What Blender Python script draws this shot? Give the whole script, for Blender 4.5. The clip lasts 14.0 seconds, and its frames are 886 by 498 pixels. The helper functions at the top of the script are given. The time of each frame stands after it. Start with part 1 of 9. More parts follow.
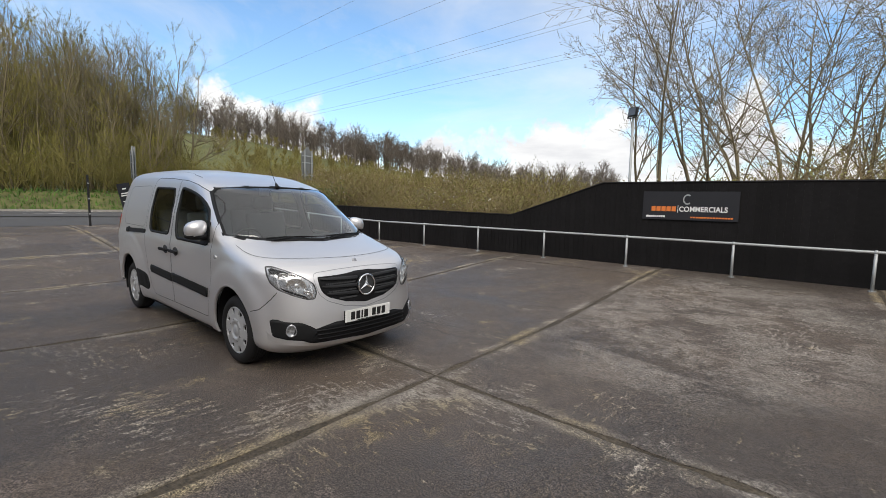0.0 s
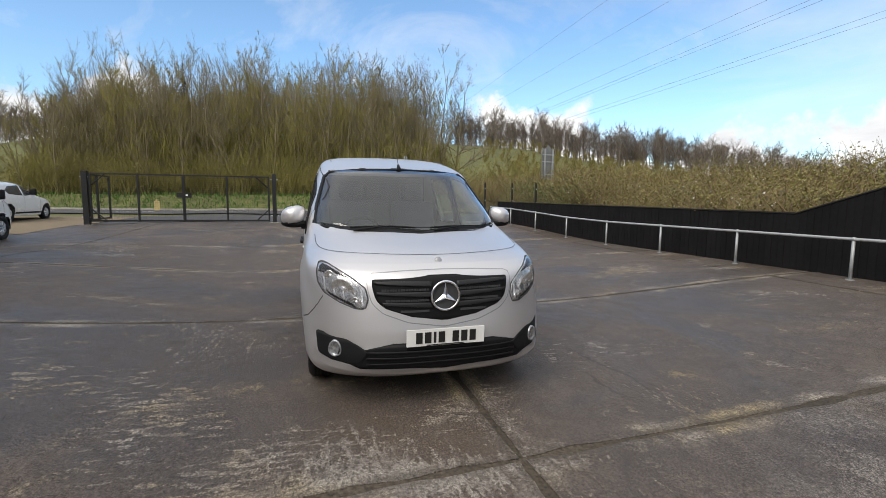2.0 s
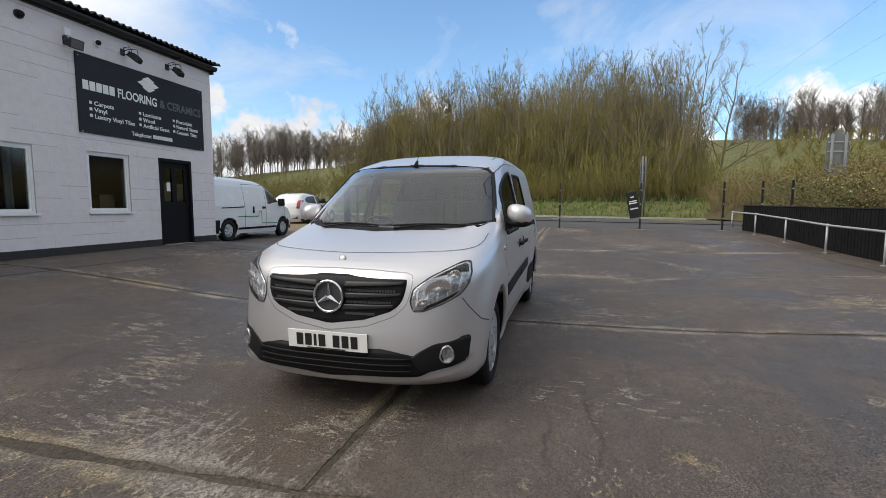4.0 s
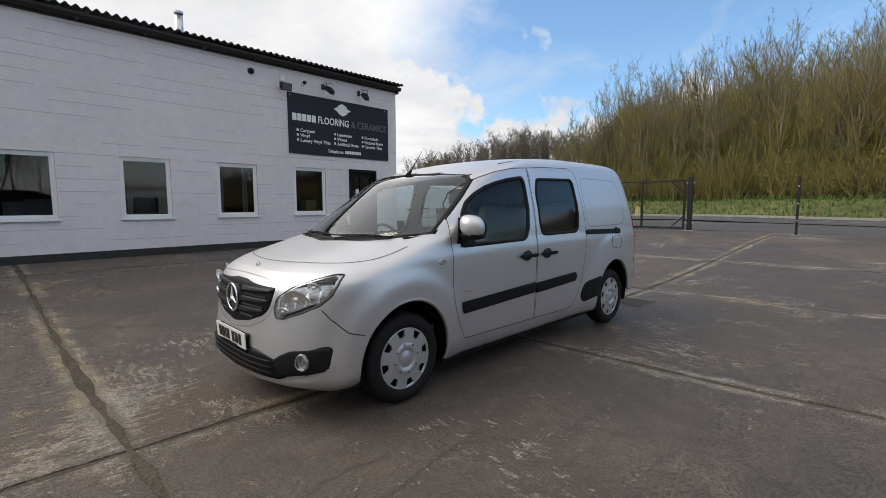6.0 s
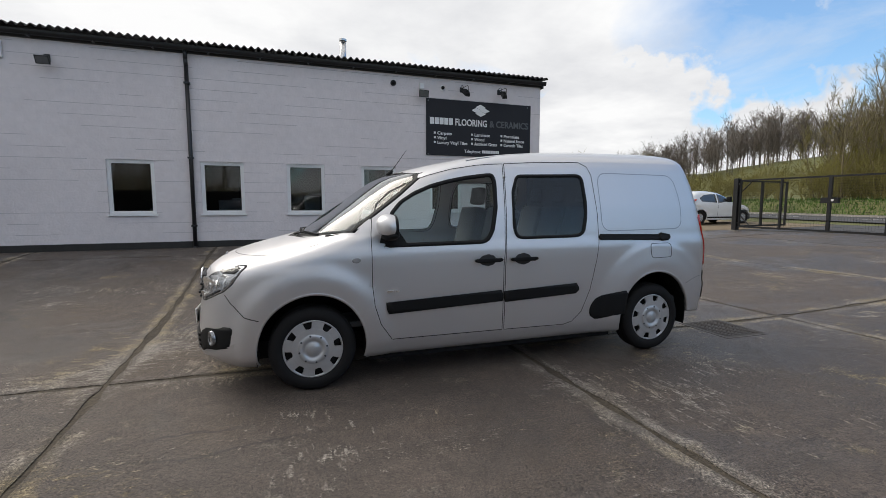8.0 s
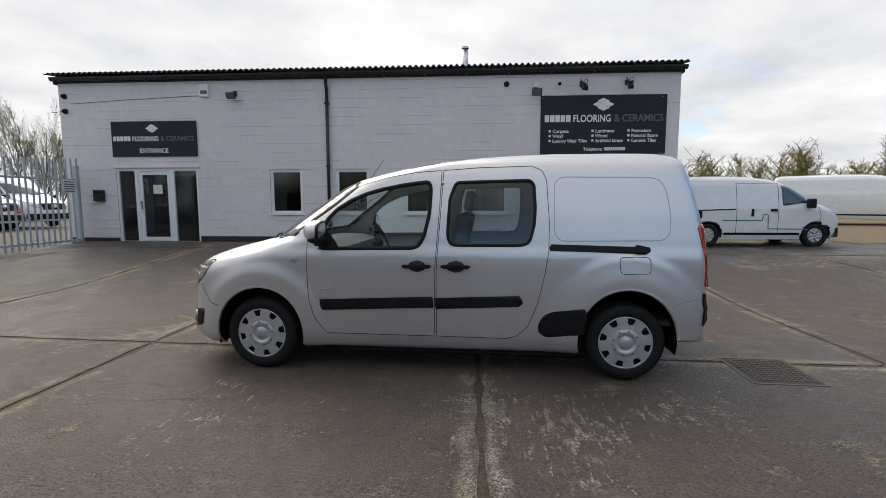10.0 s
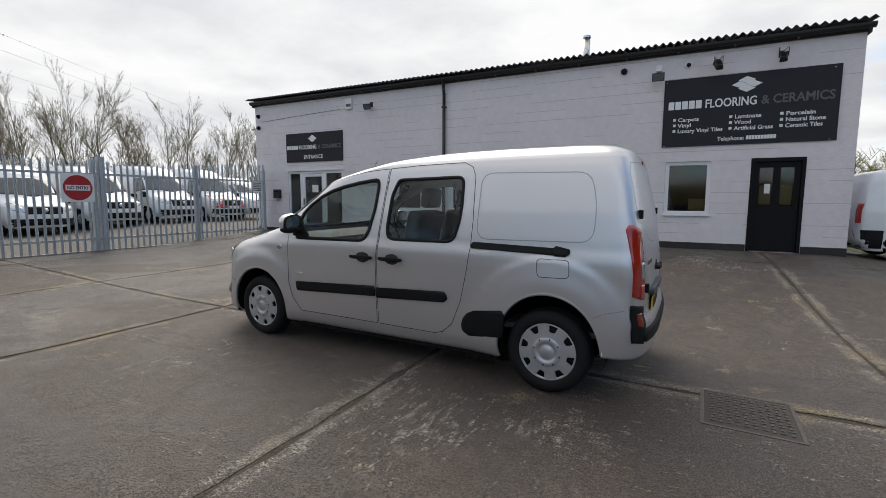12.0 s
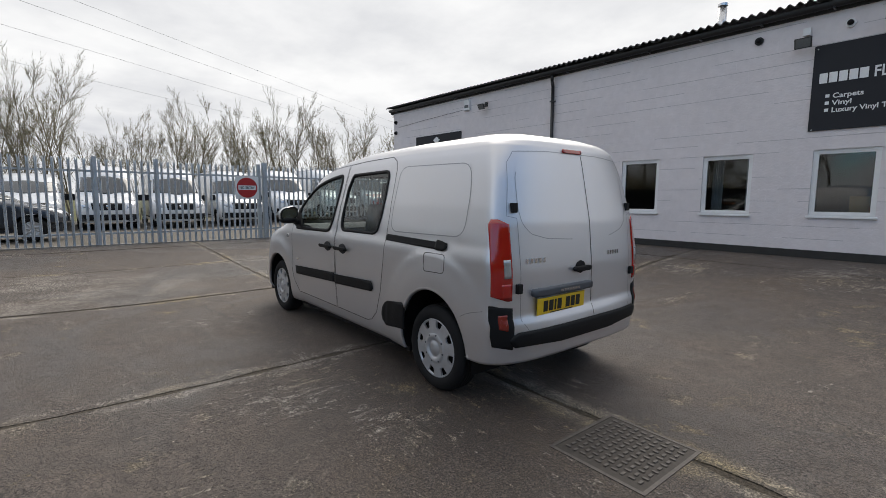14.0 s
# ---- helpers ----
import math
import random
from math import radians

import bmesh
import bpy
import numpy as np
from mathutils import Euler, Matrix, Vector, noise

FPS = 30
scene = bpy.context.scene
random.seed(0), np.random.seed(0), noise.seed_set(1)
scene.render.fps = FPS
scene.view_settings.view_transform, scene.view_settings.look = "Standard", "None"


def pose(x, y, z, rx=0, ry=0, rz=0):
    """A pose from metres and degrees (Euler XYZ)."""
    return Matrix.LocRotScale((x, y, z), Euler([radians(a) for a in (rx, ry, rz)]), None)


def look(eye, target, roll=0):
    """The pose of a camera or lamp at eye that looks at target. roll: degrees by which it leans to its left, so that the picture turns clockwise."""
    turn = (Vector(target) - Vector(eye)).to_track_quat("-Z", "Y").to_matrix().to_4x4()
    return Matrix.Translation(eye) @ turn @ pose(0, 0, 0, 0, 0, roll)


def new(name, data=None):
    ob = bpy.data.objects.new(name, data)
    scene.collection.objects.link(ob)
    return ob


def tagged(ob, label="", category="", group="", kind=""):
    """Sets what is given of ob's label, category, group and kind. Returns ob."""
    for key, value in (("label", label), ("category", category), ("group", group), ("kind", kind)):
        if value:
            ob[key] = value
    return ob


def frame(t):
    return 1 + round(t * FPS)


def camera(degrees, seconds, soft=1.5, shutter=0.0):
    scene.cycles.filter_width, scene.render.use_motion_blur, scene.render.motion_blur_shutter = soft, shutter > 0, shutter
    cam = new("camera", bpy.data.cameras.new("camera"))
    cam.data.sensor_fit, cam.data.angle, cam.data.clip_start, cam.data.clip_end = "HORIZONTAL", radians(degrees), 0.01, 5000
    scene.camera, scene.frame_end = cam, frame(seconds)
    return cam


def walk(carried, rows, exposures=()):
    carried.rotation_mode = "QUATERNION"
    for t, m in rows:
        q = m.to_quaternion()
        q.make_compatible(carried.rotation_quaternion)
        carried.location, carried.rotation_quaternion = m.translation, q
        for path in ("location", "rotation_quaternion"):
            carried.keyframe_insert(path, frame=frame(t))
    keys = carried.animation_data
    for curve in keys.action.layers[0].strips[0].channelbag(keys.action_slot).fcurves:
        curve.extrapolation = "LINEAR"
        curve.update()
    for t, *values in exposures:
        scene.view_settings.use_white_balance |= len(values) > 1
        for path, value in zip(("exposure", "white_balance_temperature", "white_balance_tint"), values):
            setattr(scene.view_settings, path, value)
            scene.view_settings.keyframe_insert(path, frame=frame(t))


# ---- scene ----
cam = camera(88, 14.0, soft=0.8)
ROWS = [
    (0.00, 5.727, -2.572, 1.544, 42.41, -6.06, -1.04),
    (0.25, 5.583, -2.415, 1.525, 45.65, -6.11, -1.07),
    (0.50, 5.446, -2.236, 1.501, 49.18, -6.17, -1.07),
    (0.75, 5.335, -2.037, 1.471, 52.99, -6.19, -1.10),
    (1.00, 5.259, -1.819, 1.446, 56.58, -6.21, -1.11),
    (1.25, 5.245, -1.575, 1.430, 59.73, -6.20, -1.01),
    (1.50, 5.249, -1.329, 1.418, 63.35, -6.16, -0.95),
    (1.75, 5.213, -1.039, 1.391, 68.87, -6.09, -0.76),
    (2.00, 5.167, -0.740, 1.363, 74.43, -6.00, -0.58),
    (2.25, 5.205, -0.440, 1.363, 78.74, -5.90, -0.45),
    (2.50, 5.246, -0.141, 1.364, 82.56, -5.79, -0.33),
    (2.75, 5.228, 0.152, 1.352, 86.76, -5.67, -0.24),
    (3.00, 5.199, 0.439, 1.341, 91.42, -5.57, -0.16),
    (3.25, 5.112, 0.695, 1.323, 95.64, -5.49, -0.19),
    (3.50, 5.009, 0.961, 1.312, 99.58, -5.45, -0.20),
    (3.75, 4.896, 1.219, 1.305, 103.02, -5.39, -0.20),
    (4.00, 4.759, 1.466, 1.291, 106.44, -5.33, -0.17),
    (4.25, 4.610, 1.721, 1.292, 110.47, -5.43, -0.10),
    (4.50, 4.463, 1.970, 1.300, 114.37, -5.48, -0.04),
    (4.75, 4.318, 2.216, 1.314, 118.12, -5.50, 0.03),
    (5.00, 4.170, 2.453, 1.333, 121.73, -5.49, 0.07),
    (5.25, 4.018, 2.681, 1.353, 125.27, -5.47, 0.10),
    (5.50, 3.855, 2.900, 1.370, 128.84, -5.47, 0.13),
    (5.75, 3.681, 3.113, 1.382, 132.48, -5.48, 0.15),
    (6.00, 3.488, 3.319, 1.387, 136.29, -5.55, 0.16),
    (6.25, 3.273, 3.510, 1.380, 140.26, -5.66, 0.18),
    (6.50, 3.029, 3.686, 1.365, 144.31, -5.81, 0.20),
    (6.75, 2.794, 3.830, 1.368, 147.20, -5.80, 0.20),
    (7.00, 2.558, 3.967, 1.386, 149.36, -5.75, 0.20),
    (7.25, 2.326, 4.088, 1.391, 151.44, -5.74, 0.18),
    (7.50, 2.085, 4.193, 1.393, 154.35, -5.75, 0.16),
    (7.75, 1.843, 4.269, 1.398, 158.47, -5.75, 0.10),
    (8.00, 1.604, 4.325, 1.395, 162.56, -5.75, 0.01),
    (8.25, 1.369, 4.416, 1.377, 165.79, -5.71, -0.08),
    (8.50, 1.128, 4.490, 1.371, 168.78, -5.71, -0.14),
    (8.75, 0.877, 4.549, 1.380, 171.75, -5.70, -0.14),
    (9.00, 0.621, 4.590, 1.396, 174.64, -5.72, -0.12),
    (9.25, 0.357, 4.615, 1.417, 177.52, -5.74, -0.07),
    (9.50, 0.086, 4.625, 1.439, 180.41, -5.79, -0.02),
    (9.75, -0.194, 4.625, 1.455, 183.35, -5.85, 0.04),
    (10.00, -0.477, 4.615, 1.463, 186.28, -5.91, 0.07),
    (10.25, -0.757, 4.597, 1.455, 189.19, -5.97, 0.06),
    (10.50, -1.034, 4.572, 1.436, 192.10, -6.02, 0.01),
    (10.75, -1.297, 4.529, 1.429, 195.01, -6.05, -0.02),
    (11.00, -1.550, 4.464, 1.433, 197.96, -6.06, -0.04),
    (11.25, -1.790, 4.383, 1.434, 200.82, -6.09, -0.13),
    (11.50, -2.027, 4.298, 1.435, 203.73, -6.11, -0.21),
    (11.75, -2.269, 4.225, 1.441, 206.67, -6.10, -0.23),
    (12.00, -2.504, 4.138, 1.446, 209.38, -6.08, -0.26),
    (12.25, -2.738, 4.004, 1.448, 211.94, -6.15, -0.28),
    (12.50, -2.965, 3.853, 1.449, 214.55, -6.24, -0.29),
    (12.75, -3.177, 3.713, 1.447, 217.50, -6.26, -0.32),
    (13.00, -3.380, 3.564, 1.441, 220.55, -6.28, -0.35),
    (13.25, -3.580, 3.396, 1.425, 223.33, -6.25, -0.38),
    (13.50, -3.770, 3.208, 1.409, 226.03, -6.22, -0.41),
    (13.75, -3.958, 3.025, 1.404, 228.79, -6.22, -0.42),
    (14.00, -4.138, 2.842, 1.406, 231.57, -6.23, -0.43),
]
# seconds, eye x, y, z, yaw, pitch, roll
walk(cam, [(t, pose(x, y, z, 90 + pitch, roll, yaw)) for t, x, y, z, yaw, pitch, roll in ROWS],
     exposures=((0.0, 0.20), (2.6, 0.26), (4.0, 0.20), (7.0, 0.10), (14.0, 0.10)))

# ---------------------------------------------------------------- sky, sun
SUN_AZ, SUN_EL = -48.0, 46.0
world = bpy.data.worlds.new("sky")
scene.world = world
world.use_nodes = True
wt = world.node_tree
wt.nodes.clear()


def wnode(kind, **kw):
    n = wt.nodes.new(kind)
    for k, v in kw.items():
        n.inputs[k].default_value = v
    return n


w_out = wt.nodes.new("ShaderNodeOutputWorld")
w_bg = wt.nodes.new("ShaderNodeBackground")
w_sky = wt.nodes.new("ShaderNodeTexSky")
w_sky.sky_type = "NISHITA"
w_sky.sun_disc = False
w_sky.sun_elevation = radians(SUN_EL)
w_sky.sun_rotation = radians(90 - SUN_AZ)
w_co = wt.nodes.new("ShaderNodeTexCoord")
L_ = wt.links.new


def wmath(kind, a, b, c=None):
    n = wt.nodes.new("ShaderNodeMath")
    n.operation = kind
    for i, v in enumerate((a, b, c)):
        if v is None:
            continue
        if isinstance(v, (int, float)):
            n.inputs[i].default_value = v
        else:
            L_(v, n.inputs[i])
    return n.outputs[0]


def wrange(v, a, b, c=0.0, d=1.0):
    n = wt.nodes.new("ShaderNodeMapRange")
    n.inputs["From Min"].default_value, n.inputs["From Max"].default_value = a, b
    n.inputs["To Min"].default_value, n.inputs["To Max"].default_value = c, d
    L_(v, n.inputs["Value"])
    return n.outputs[0]


def wnoise(vec, scale, detail, rough=0.55, warp=0.0):
    n = wt.nodes.new("ShaderNodeTexNoise")
    n.inputs["Scale"].default_value = scale
    n.inputs["Detail"].default_value = detail
    n.inputs["Roughness"].default_value = rough
    n.inputs["Distortion"].default_value = warp
    L_(vec, n.inputs["Vector"])
    return n.outputs["Fac"]


def wmix(f, a, b, kind="MIX"):
    n = wt.nodes.new("ShaderNodeMixRGB")
    n.blend_type = kind
    for i, v in enumerate((f, a, b)):
        if isinstance(v, (int, float)):
            n.inputs[i].default_value = v
        elif isinstance(v, tuple):
            n.inputs[i].default_value = (*v, 1)
        else:
            L_(v, n.inputs[i])
    return n.outputs[0]


sky_dir = w_co.outputs["Generated"]
w_xyz = wt.nodes.new("ShaderNodeSeparateXYZ")
L_(sky_dir, w_xyz.inputs[0])
up = w_xyz.outputs["Z"]
# clouds lie on a flat layer: the way through the sky divided by its height
w_flat = wt.nodes.new("ShaderNodeVectorMath")
w_flat.operation = "DIVIDE"
w_lift = wt.nodes.new("ShaderNodeCombineXYZ")
for i in range(3):
    L_(wmath("ADD", wmath("MAXIMUM", up, 0.0), 0.16), w_lift.inputs[i])
L_(sky_dir, w_flat.inputs[0])
L_(w_lift.outputs[0], w_flat.inputs[1])
layer = w_flat.outputs[0]
w_dot = wt.nodes.new("ShaderNodeVectorMath")
w_dot.operation = "DOT_PRODUCT"
w_dot.inputs[1].default_value = (0.62, -0.52, 0.10)     # the overcast side of the sky
L_(sky_dir, w_dot.inputs[0])
veil = wrange(wmath("MULTIPLY_ADD", w_dot.outputs["Value"], 0.60, wnoise(layer, 0.55, 7, 0.58, 0.4)), 0.40, 0.62)
wisp = wrange(wmath("MULTIPLY_ADD", up, 0.30, wnoise(layer, 0.9, 8, 0.62, 0.8)), 0.63, 0.88, 0.0, 0.6)
# heaped clouds low over the hills
w_bank = wt.nodes.new("ShaderNodeVectorMath")
w_bank.operation = "DOT_PRODUCT"
w_bank.inputs[1].default_value = (-0.65, -0.76, 0.0)    # the tallest heaps stand over the field
L_(sky_dir, w_bank.inputs[0])
bank = wrange(w_bank.outputs["Value"], 0.86, 0.97, 0.0, 0.13)
heap_n = wmath("ADD", wmath("MULTIPLY_ADD", up, -1.15, wnoise(sky_dir, 4.2, 7, 0.55)), bank)
heap = wmath("MULTIPLY", wrange(heap_n, 0.335, 0.385), wrange(up, 0.42, 0.28))
over = wrange(wmath("MULTIPLY_ADD", up, 0.9, wnoise(layer, 0.7, 6, 0.55, 0.5)), 0.90, 1.14)
w_high = wt.nodes.new("ShaderNodeVectorMath")
w_high.operation = "DOT_PRODUCT"
w_high.inputs[1].default_value = (-0.42, 0.80, 0.43)    # a thin high sheet beyond the black fence
L_(sky_dir, w_high.inputs[0])
high = wrange(wmath("MULTIPLY_ADD", wnoise(layer, 1.1, 8, 0.6, 0.6), 0.28, w_high.outputs["Value"]), 1.05, 1.16, 0.0, 0.45)
cover = wmath("MAXIMUM", wmath("MAXIMUM", wmath("MAXIMUM", veil, high), wisp), wmath("MAXIMUM", heap, over))
w_cr = wt.nodes.new("ShaderNodeValToRGB")
w_cr.color_ramp.elements[0].position = 0.30
w_cr.color_ramp.elements[0].color = (6.4, 6.5, 6.8, 1)
w_cr.color_ramp.elements[1].position = 0.62
w_cr.color_ramp.elements[1].color = (9.2, 9.2, 9.2, 1)
L_(wnoise(layer, 1.3, 6, 0.55), w_cr.inputs[0])
blue = wmix(1.0, w_sky.outputs[0], (1.46, 1.76, 1.92), "MULTIPLY")
L_(wmix(cover, blue, w_cr.outputs[0]), w_bg.inputs["Color"])
L_(w_bg.outputs[0], w_out.inputs["Surface"])
w_bg.inputs["Strength"].default_value = 0.1
sun = new("sun", bpy.data.lights.new("sun", "SUN"))
sun.data.energy = 1.9
sun.data.angle = radians(45)
sun.data.color = (1.0, 0.93, 0.83)
sun.matrix_world = look((0, 0, 30), (-30 * math.cos(radians(SUN_EL)) * math.cos(radians(SUN_AZ)), -30 * math.cos(radians(SUN_EL)) * math.sin(radians(SUN_AZ)), 30 - 30 * math.sin(radians(SUN_EL))))


# ---------------------------------------------------------------- helpers
def part(name, bm, material, parent=None, label="", smooth=False):
    me = bpy.data.meshes.new(name)
    bm.normal_update()
    bm.to_mesh(me)
    bm.free()
    for m in (material if isinstance(material, (list, tuple)) else [material]):
        me.materials.append(m)
    if smooth:
        me.polygons.foreach_set("use_smooth", [True] * len(me.polygons))
    ob = new(name, me)
    if parent:
        ob.parent = parent
    if label:
        ob["label"] = label
    return ob


def raw(name, verts, faces, material, parent=None, smooth=False):
    me = bpy.data.meshes.new(name)
    me.from_pydata(verts, [], faces)
    me.materials.append(material)
    if smooth:
        me.polygons.foreach_set("use_smooth", [True] * len(me.polygons))
    ob = new(name, me)
    if parent:
        ob.parent = parent
    return ob


def thing(name, m, label="", category="", group="", kind=""):
    ob = new(name)
    ob.matrix_world = m
    ob.empty_display_size = 0.2
    return tagged(ob, label, category, group, kind)


def box(bm, x0, x1, y0, y1, z0, z1, bev=0.0):
    r = bmesh.ops.create_cube(bm, size=1.0, matrix=Matrix.LocRotScale(((x0 + x1) / 2, (y0 + y1) / 2, (z0 + z1) / 2), None, (abs(x1 - x0), abs(y1 - y0), abs(z1 - z0))))
    if bev:
        es = list({e for v in r["verts"] for e in v.link_edges})
        bmesh.ops.bevel(bm, geom=es, offset=bev, segments=2, affect="EDGES", profile=0.6)
    return bm


def boxes(*bs, bev=0.0):
    bm = bmesh.new()
    for b in bs:
        box(bm, *b, bev=bev)
    return bm


def tube(bm, p0, p1, r0, r1=None, n=10, caps=True):
    p0, p1 = Vector(p0), Vector(p1)
    r1 = r0 if r1 is None else r1
    d = p1 - p0
    q = d.to_track_quat("Z", "Y").to_matrix()
    a = [bm.verts.new(p0 + q @ Vector((r0 * math.cos(2 * math.pi * i / n), r0 * math.sin(2 * math.pi * i / n), 0))) for i in range(n)]
    b = [bm.verts.new(p1 + q @ Vector((r1 * math.cos(2 * math.pi * i / n), r1 * math.sin(2 * math.pi * i / n), 0))) for i in range(n)]
    for i in range(n):
        bm.faces.new((a[i], a[(i + 1) % n], b[(i + 1) % n], b[i]))
    if caps:
        bm.faces.new(a[::-1])
        bm.faces.new(b)
    return bm


def pipe(bm, pts, r, n=8):
    for a, b in zip(pts[:-1], pts[1:]):
        tube(bm, a, b, r, n=n)
    return bm


def prism(bm, pts, lift):
    """A polygon of 3D points pushed out along lift."""
    lift = Vector(lift)
    a = [bm.verts.new(Vector(p)) for p in pts]
    b = [bm.verts.new(Vector(p) + lift) for p in pts]
    n = len(a)
    bm.faces.new(a[::-1])
    bm.faces.new(b)
    for i in range(n):
        bm.faces.new((a[i], a[(i + 1) % n], b[(i + 1) % n], b[i]))
    bmesh.ops.recalc_face_normals(bm, faces=bm.faces[:])
    return bm


def lathe(bm, prof, n=32, axis="Y"):
    """Turns (radius, along) pairs about the local Y axis."""
    rings = []
    for r, h in prof:
        rings.append([bm.verts.new((r * math.cos(2 * math.pi * i / n), h, r * math.sin(2 * math.pi * i / n))) for i in range(n)])
    for a, b in zip(rings[:-1], rings[1:]):
        for i in range(n):
            bm.faces.new((a[i], b[i], b[(i + 1) % n], a[(i + 1) % n]))
    return bm


def smoothstep(v):
    v = min(max(v, 0.0), 1.0)
    return v * v * (3 - 2 * v)


def curve_at(tab, v):
    """Smooth monotone lookup in (key, value) rows."""
    if v <= tab[0][0]:
        return tab[0][1]
    for (a, p), (b, q) in zip(tab[:-1], tab[1:]):
        if v <= b:
            return p + (q - p) * (v - a) / (b - a)
    return tab[-1][1]


# ---------------------------------------------------------------- materials
def mat(name, base, rough=0.6, metal=0.0, var=0.12, scale=6.0, bump=0.0, bscale=60.0, dist=0.004, coat=0.0, rvar=0.08, stain=0.0, sscale=0.8, per=0.0, spec=None):
    """Base colour with variation at two scales, fine relief and uneven gloss; per: variation from piece to piece."""
    m = bpy.data.materials.new(name)
    m.use_nodes = True
    nt = m.node_tree
    b = nt.nodes["Principled BSDF"]
    b.inputs["Metallic"].default_value = metal
    b.inputs["Coat Weight"].default_value = coat
    b.inputs["Coat Roughness"].default_value = 0.04
    if spec is not None:
        b.inputs["Specular IOR Level"].default_value = spec
    co = nt.nodes.new("ShaderNodeTexCoord")
    n1 = nt.nodes.new("ShaderNodeTexNoise")
    n1.inputs["Scale"].default_value = scale
    n1.inputs["Detail"].default_value = 6.0
    n2 = nt.nodes.new("ShaderNodeTexNoise")
    n2.inputs["Scale"].default_value = sscale
    n2.inputs["Detail"].default_value = 4.0
    geo = nt.nodes.new("ShaderNodeNewGeometry")
    for n in (n1, n2):
        nt.links.new(geo.outputs["Position"], n.inputs["Vector"])
    r1 = nt.nodes.new("ShaderNodeMapRange")
    r1.inputs["From Min"].default_value, r1.inputs["From Max"].default_value = 0.25, 0.75
    r1.inputs["To Min"].default_value, r1.inputs["To Max"].default_value = 1 - var, 1 + var
    nt.links.new(n1.outputs["Fac"], r1.inputs["Value"])
    r2 = nt.nodes.new("ShaderNodeMapRange")
    r2.inputs["From Min"].default_value, r2.inputs["From Max"].default_value = 0.35, 0.7
    r2.inputs["To Min"].default_value, r2.inputs["To Max"].default_value = 1.0, 1 - stain
    nt.links.new(n2.outputs["Fac"], r2.inputs["Value"])
    mu = nt.nodes.new("ShaderNodeMath")
    mu.operation = "MULTIPLY"
    nt.links.new(r1.outputs[0], mu.inputs[0])
    nt.links.new(r2.outputs[0], mu.inputs[1])
    last = mu.outputs[0]
    if per:
        oi = nt.nodes.new("ShaderNodeObjectInfo")
        r3 = nt.nodes.new("ShaderNodeMapRange")
        r3.inputs["To Min"].default_value, r3.inputs["To Max"].default_value = 1 - per, 1 + per
        nt.links.new(oi.outputs["Random"], r3.inputs["Value"])
        m3 = nt.nodes.new("ShaderNodeMath")
        m3.operation = "MULTIPLY"
        nt.links.new(last, m3.inputs[0])
        nt.links.new(r3.outputs[0], m3.inputs[1])
        last = m3.outputs[0]
    vm = nt.nodes.new("ShaderNodeVectorMath")
    vm.operation = "SCALE"
    vm.inputs[0].default_value = base[:3]
    nt.links.new(last, vm.inputs["Scale"])
    nt.links.new(vm.outputs[0], b.inputs["Base Color"])
    rr = nt.nodes.new("ShaderNodeMapRange")
    rr.inputs["To Min"].default_value, rr.inputs["To Max"].default_value = max(rough - rvar, 0.02), min(rough + rvar, 1)
    nt.links.new(n1.outputs["Fac"], rr.inputs["Value"])
    nt.links.new(rr.outputs[0], b.inputs["Roughness"])
    if bump:
        n3 = nt.nodes.new("ShaderNodeTexNoise")
        n3.inputs["Scale"].default_value = bscale
        n3.inputs["Detail"].default_value = 5.0
        nt.links.new(geo.outputs["Position"], n3.inputs["Vector"])
        bp = nt.nodes.new("ShaderNodeBump")
        bp.inputs["Strength"].default_value = bump
        bp.inputs["Distance"].default_value = dist
        nt.links.new(n3.outputs["Fac"], bp.inputs["Height"])
        nt.links.new(bp.outputs[0], b.inputs["Normal"])
    return m


def glass_mat(name, tint, rough=0.02, sheen=2.4):
    """A thin pane: clear film with its own reflection."""
    m = bpy.data.materials.new(name)
    m.use_nodes = True
    nt = m.node_tree
    nt.nodes.clear()
    out = nt.nodes.new("ShaderNodeOutputMaterial")
    tr = nt.nodes.new("ShaderNodeBsdfTransparent")
    tr.inputs[0].default_value = (*tint, 1)
    gl = nt.nodes.new("ShaderNodeBsdfGlossy")
    gl.inputs["Roughness"].default_value = rough
    fr = nt.nodes.new("ShaderNodeLayerWeight")
    fr.inputs["Blend"].default_value = 0.5
    pw = nt.nodes.new("ShaderNodeMath")
    pw.operation = "POWER"
    pw.inputs[1].default_value = 5.0
    mx = nt.nodes.new("ShaderNodeMixShader")
    ad = nt.nodes.new("ShaderNodeMath")
    ad.operation = "MULTIPLY_ADD"
    ad.inputs[1].default_value = sheen
    ad.inputs[2].default_value = 0.045 * sheen + 0.02
    ad.use_clamp = True
    nt.links.new(fr.outputs["Facing"], pw.inputs[0])
    nt.links.new(pw.outputs[0], ad.inputs[0])
    nt.links.new(ad.outputs[0], mx.inputs[0])
    nt.links.new(tr.outputs[0], mx.inputs[1])
    nt.links.new(gl.outputs[0], mx.inputs[2])
    nt.links.new(mx.outputs[0], out.inputs["Surface"])
    return m


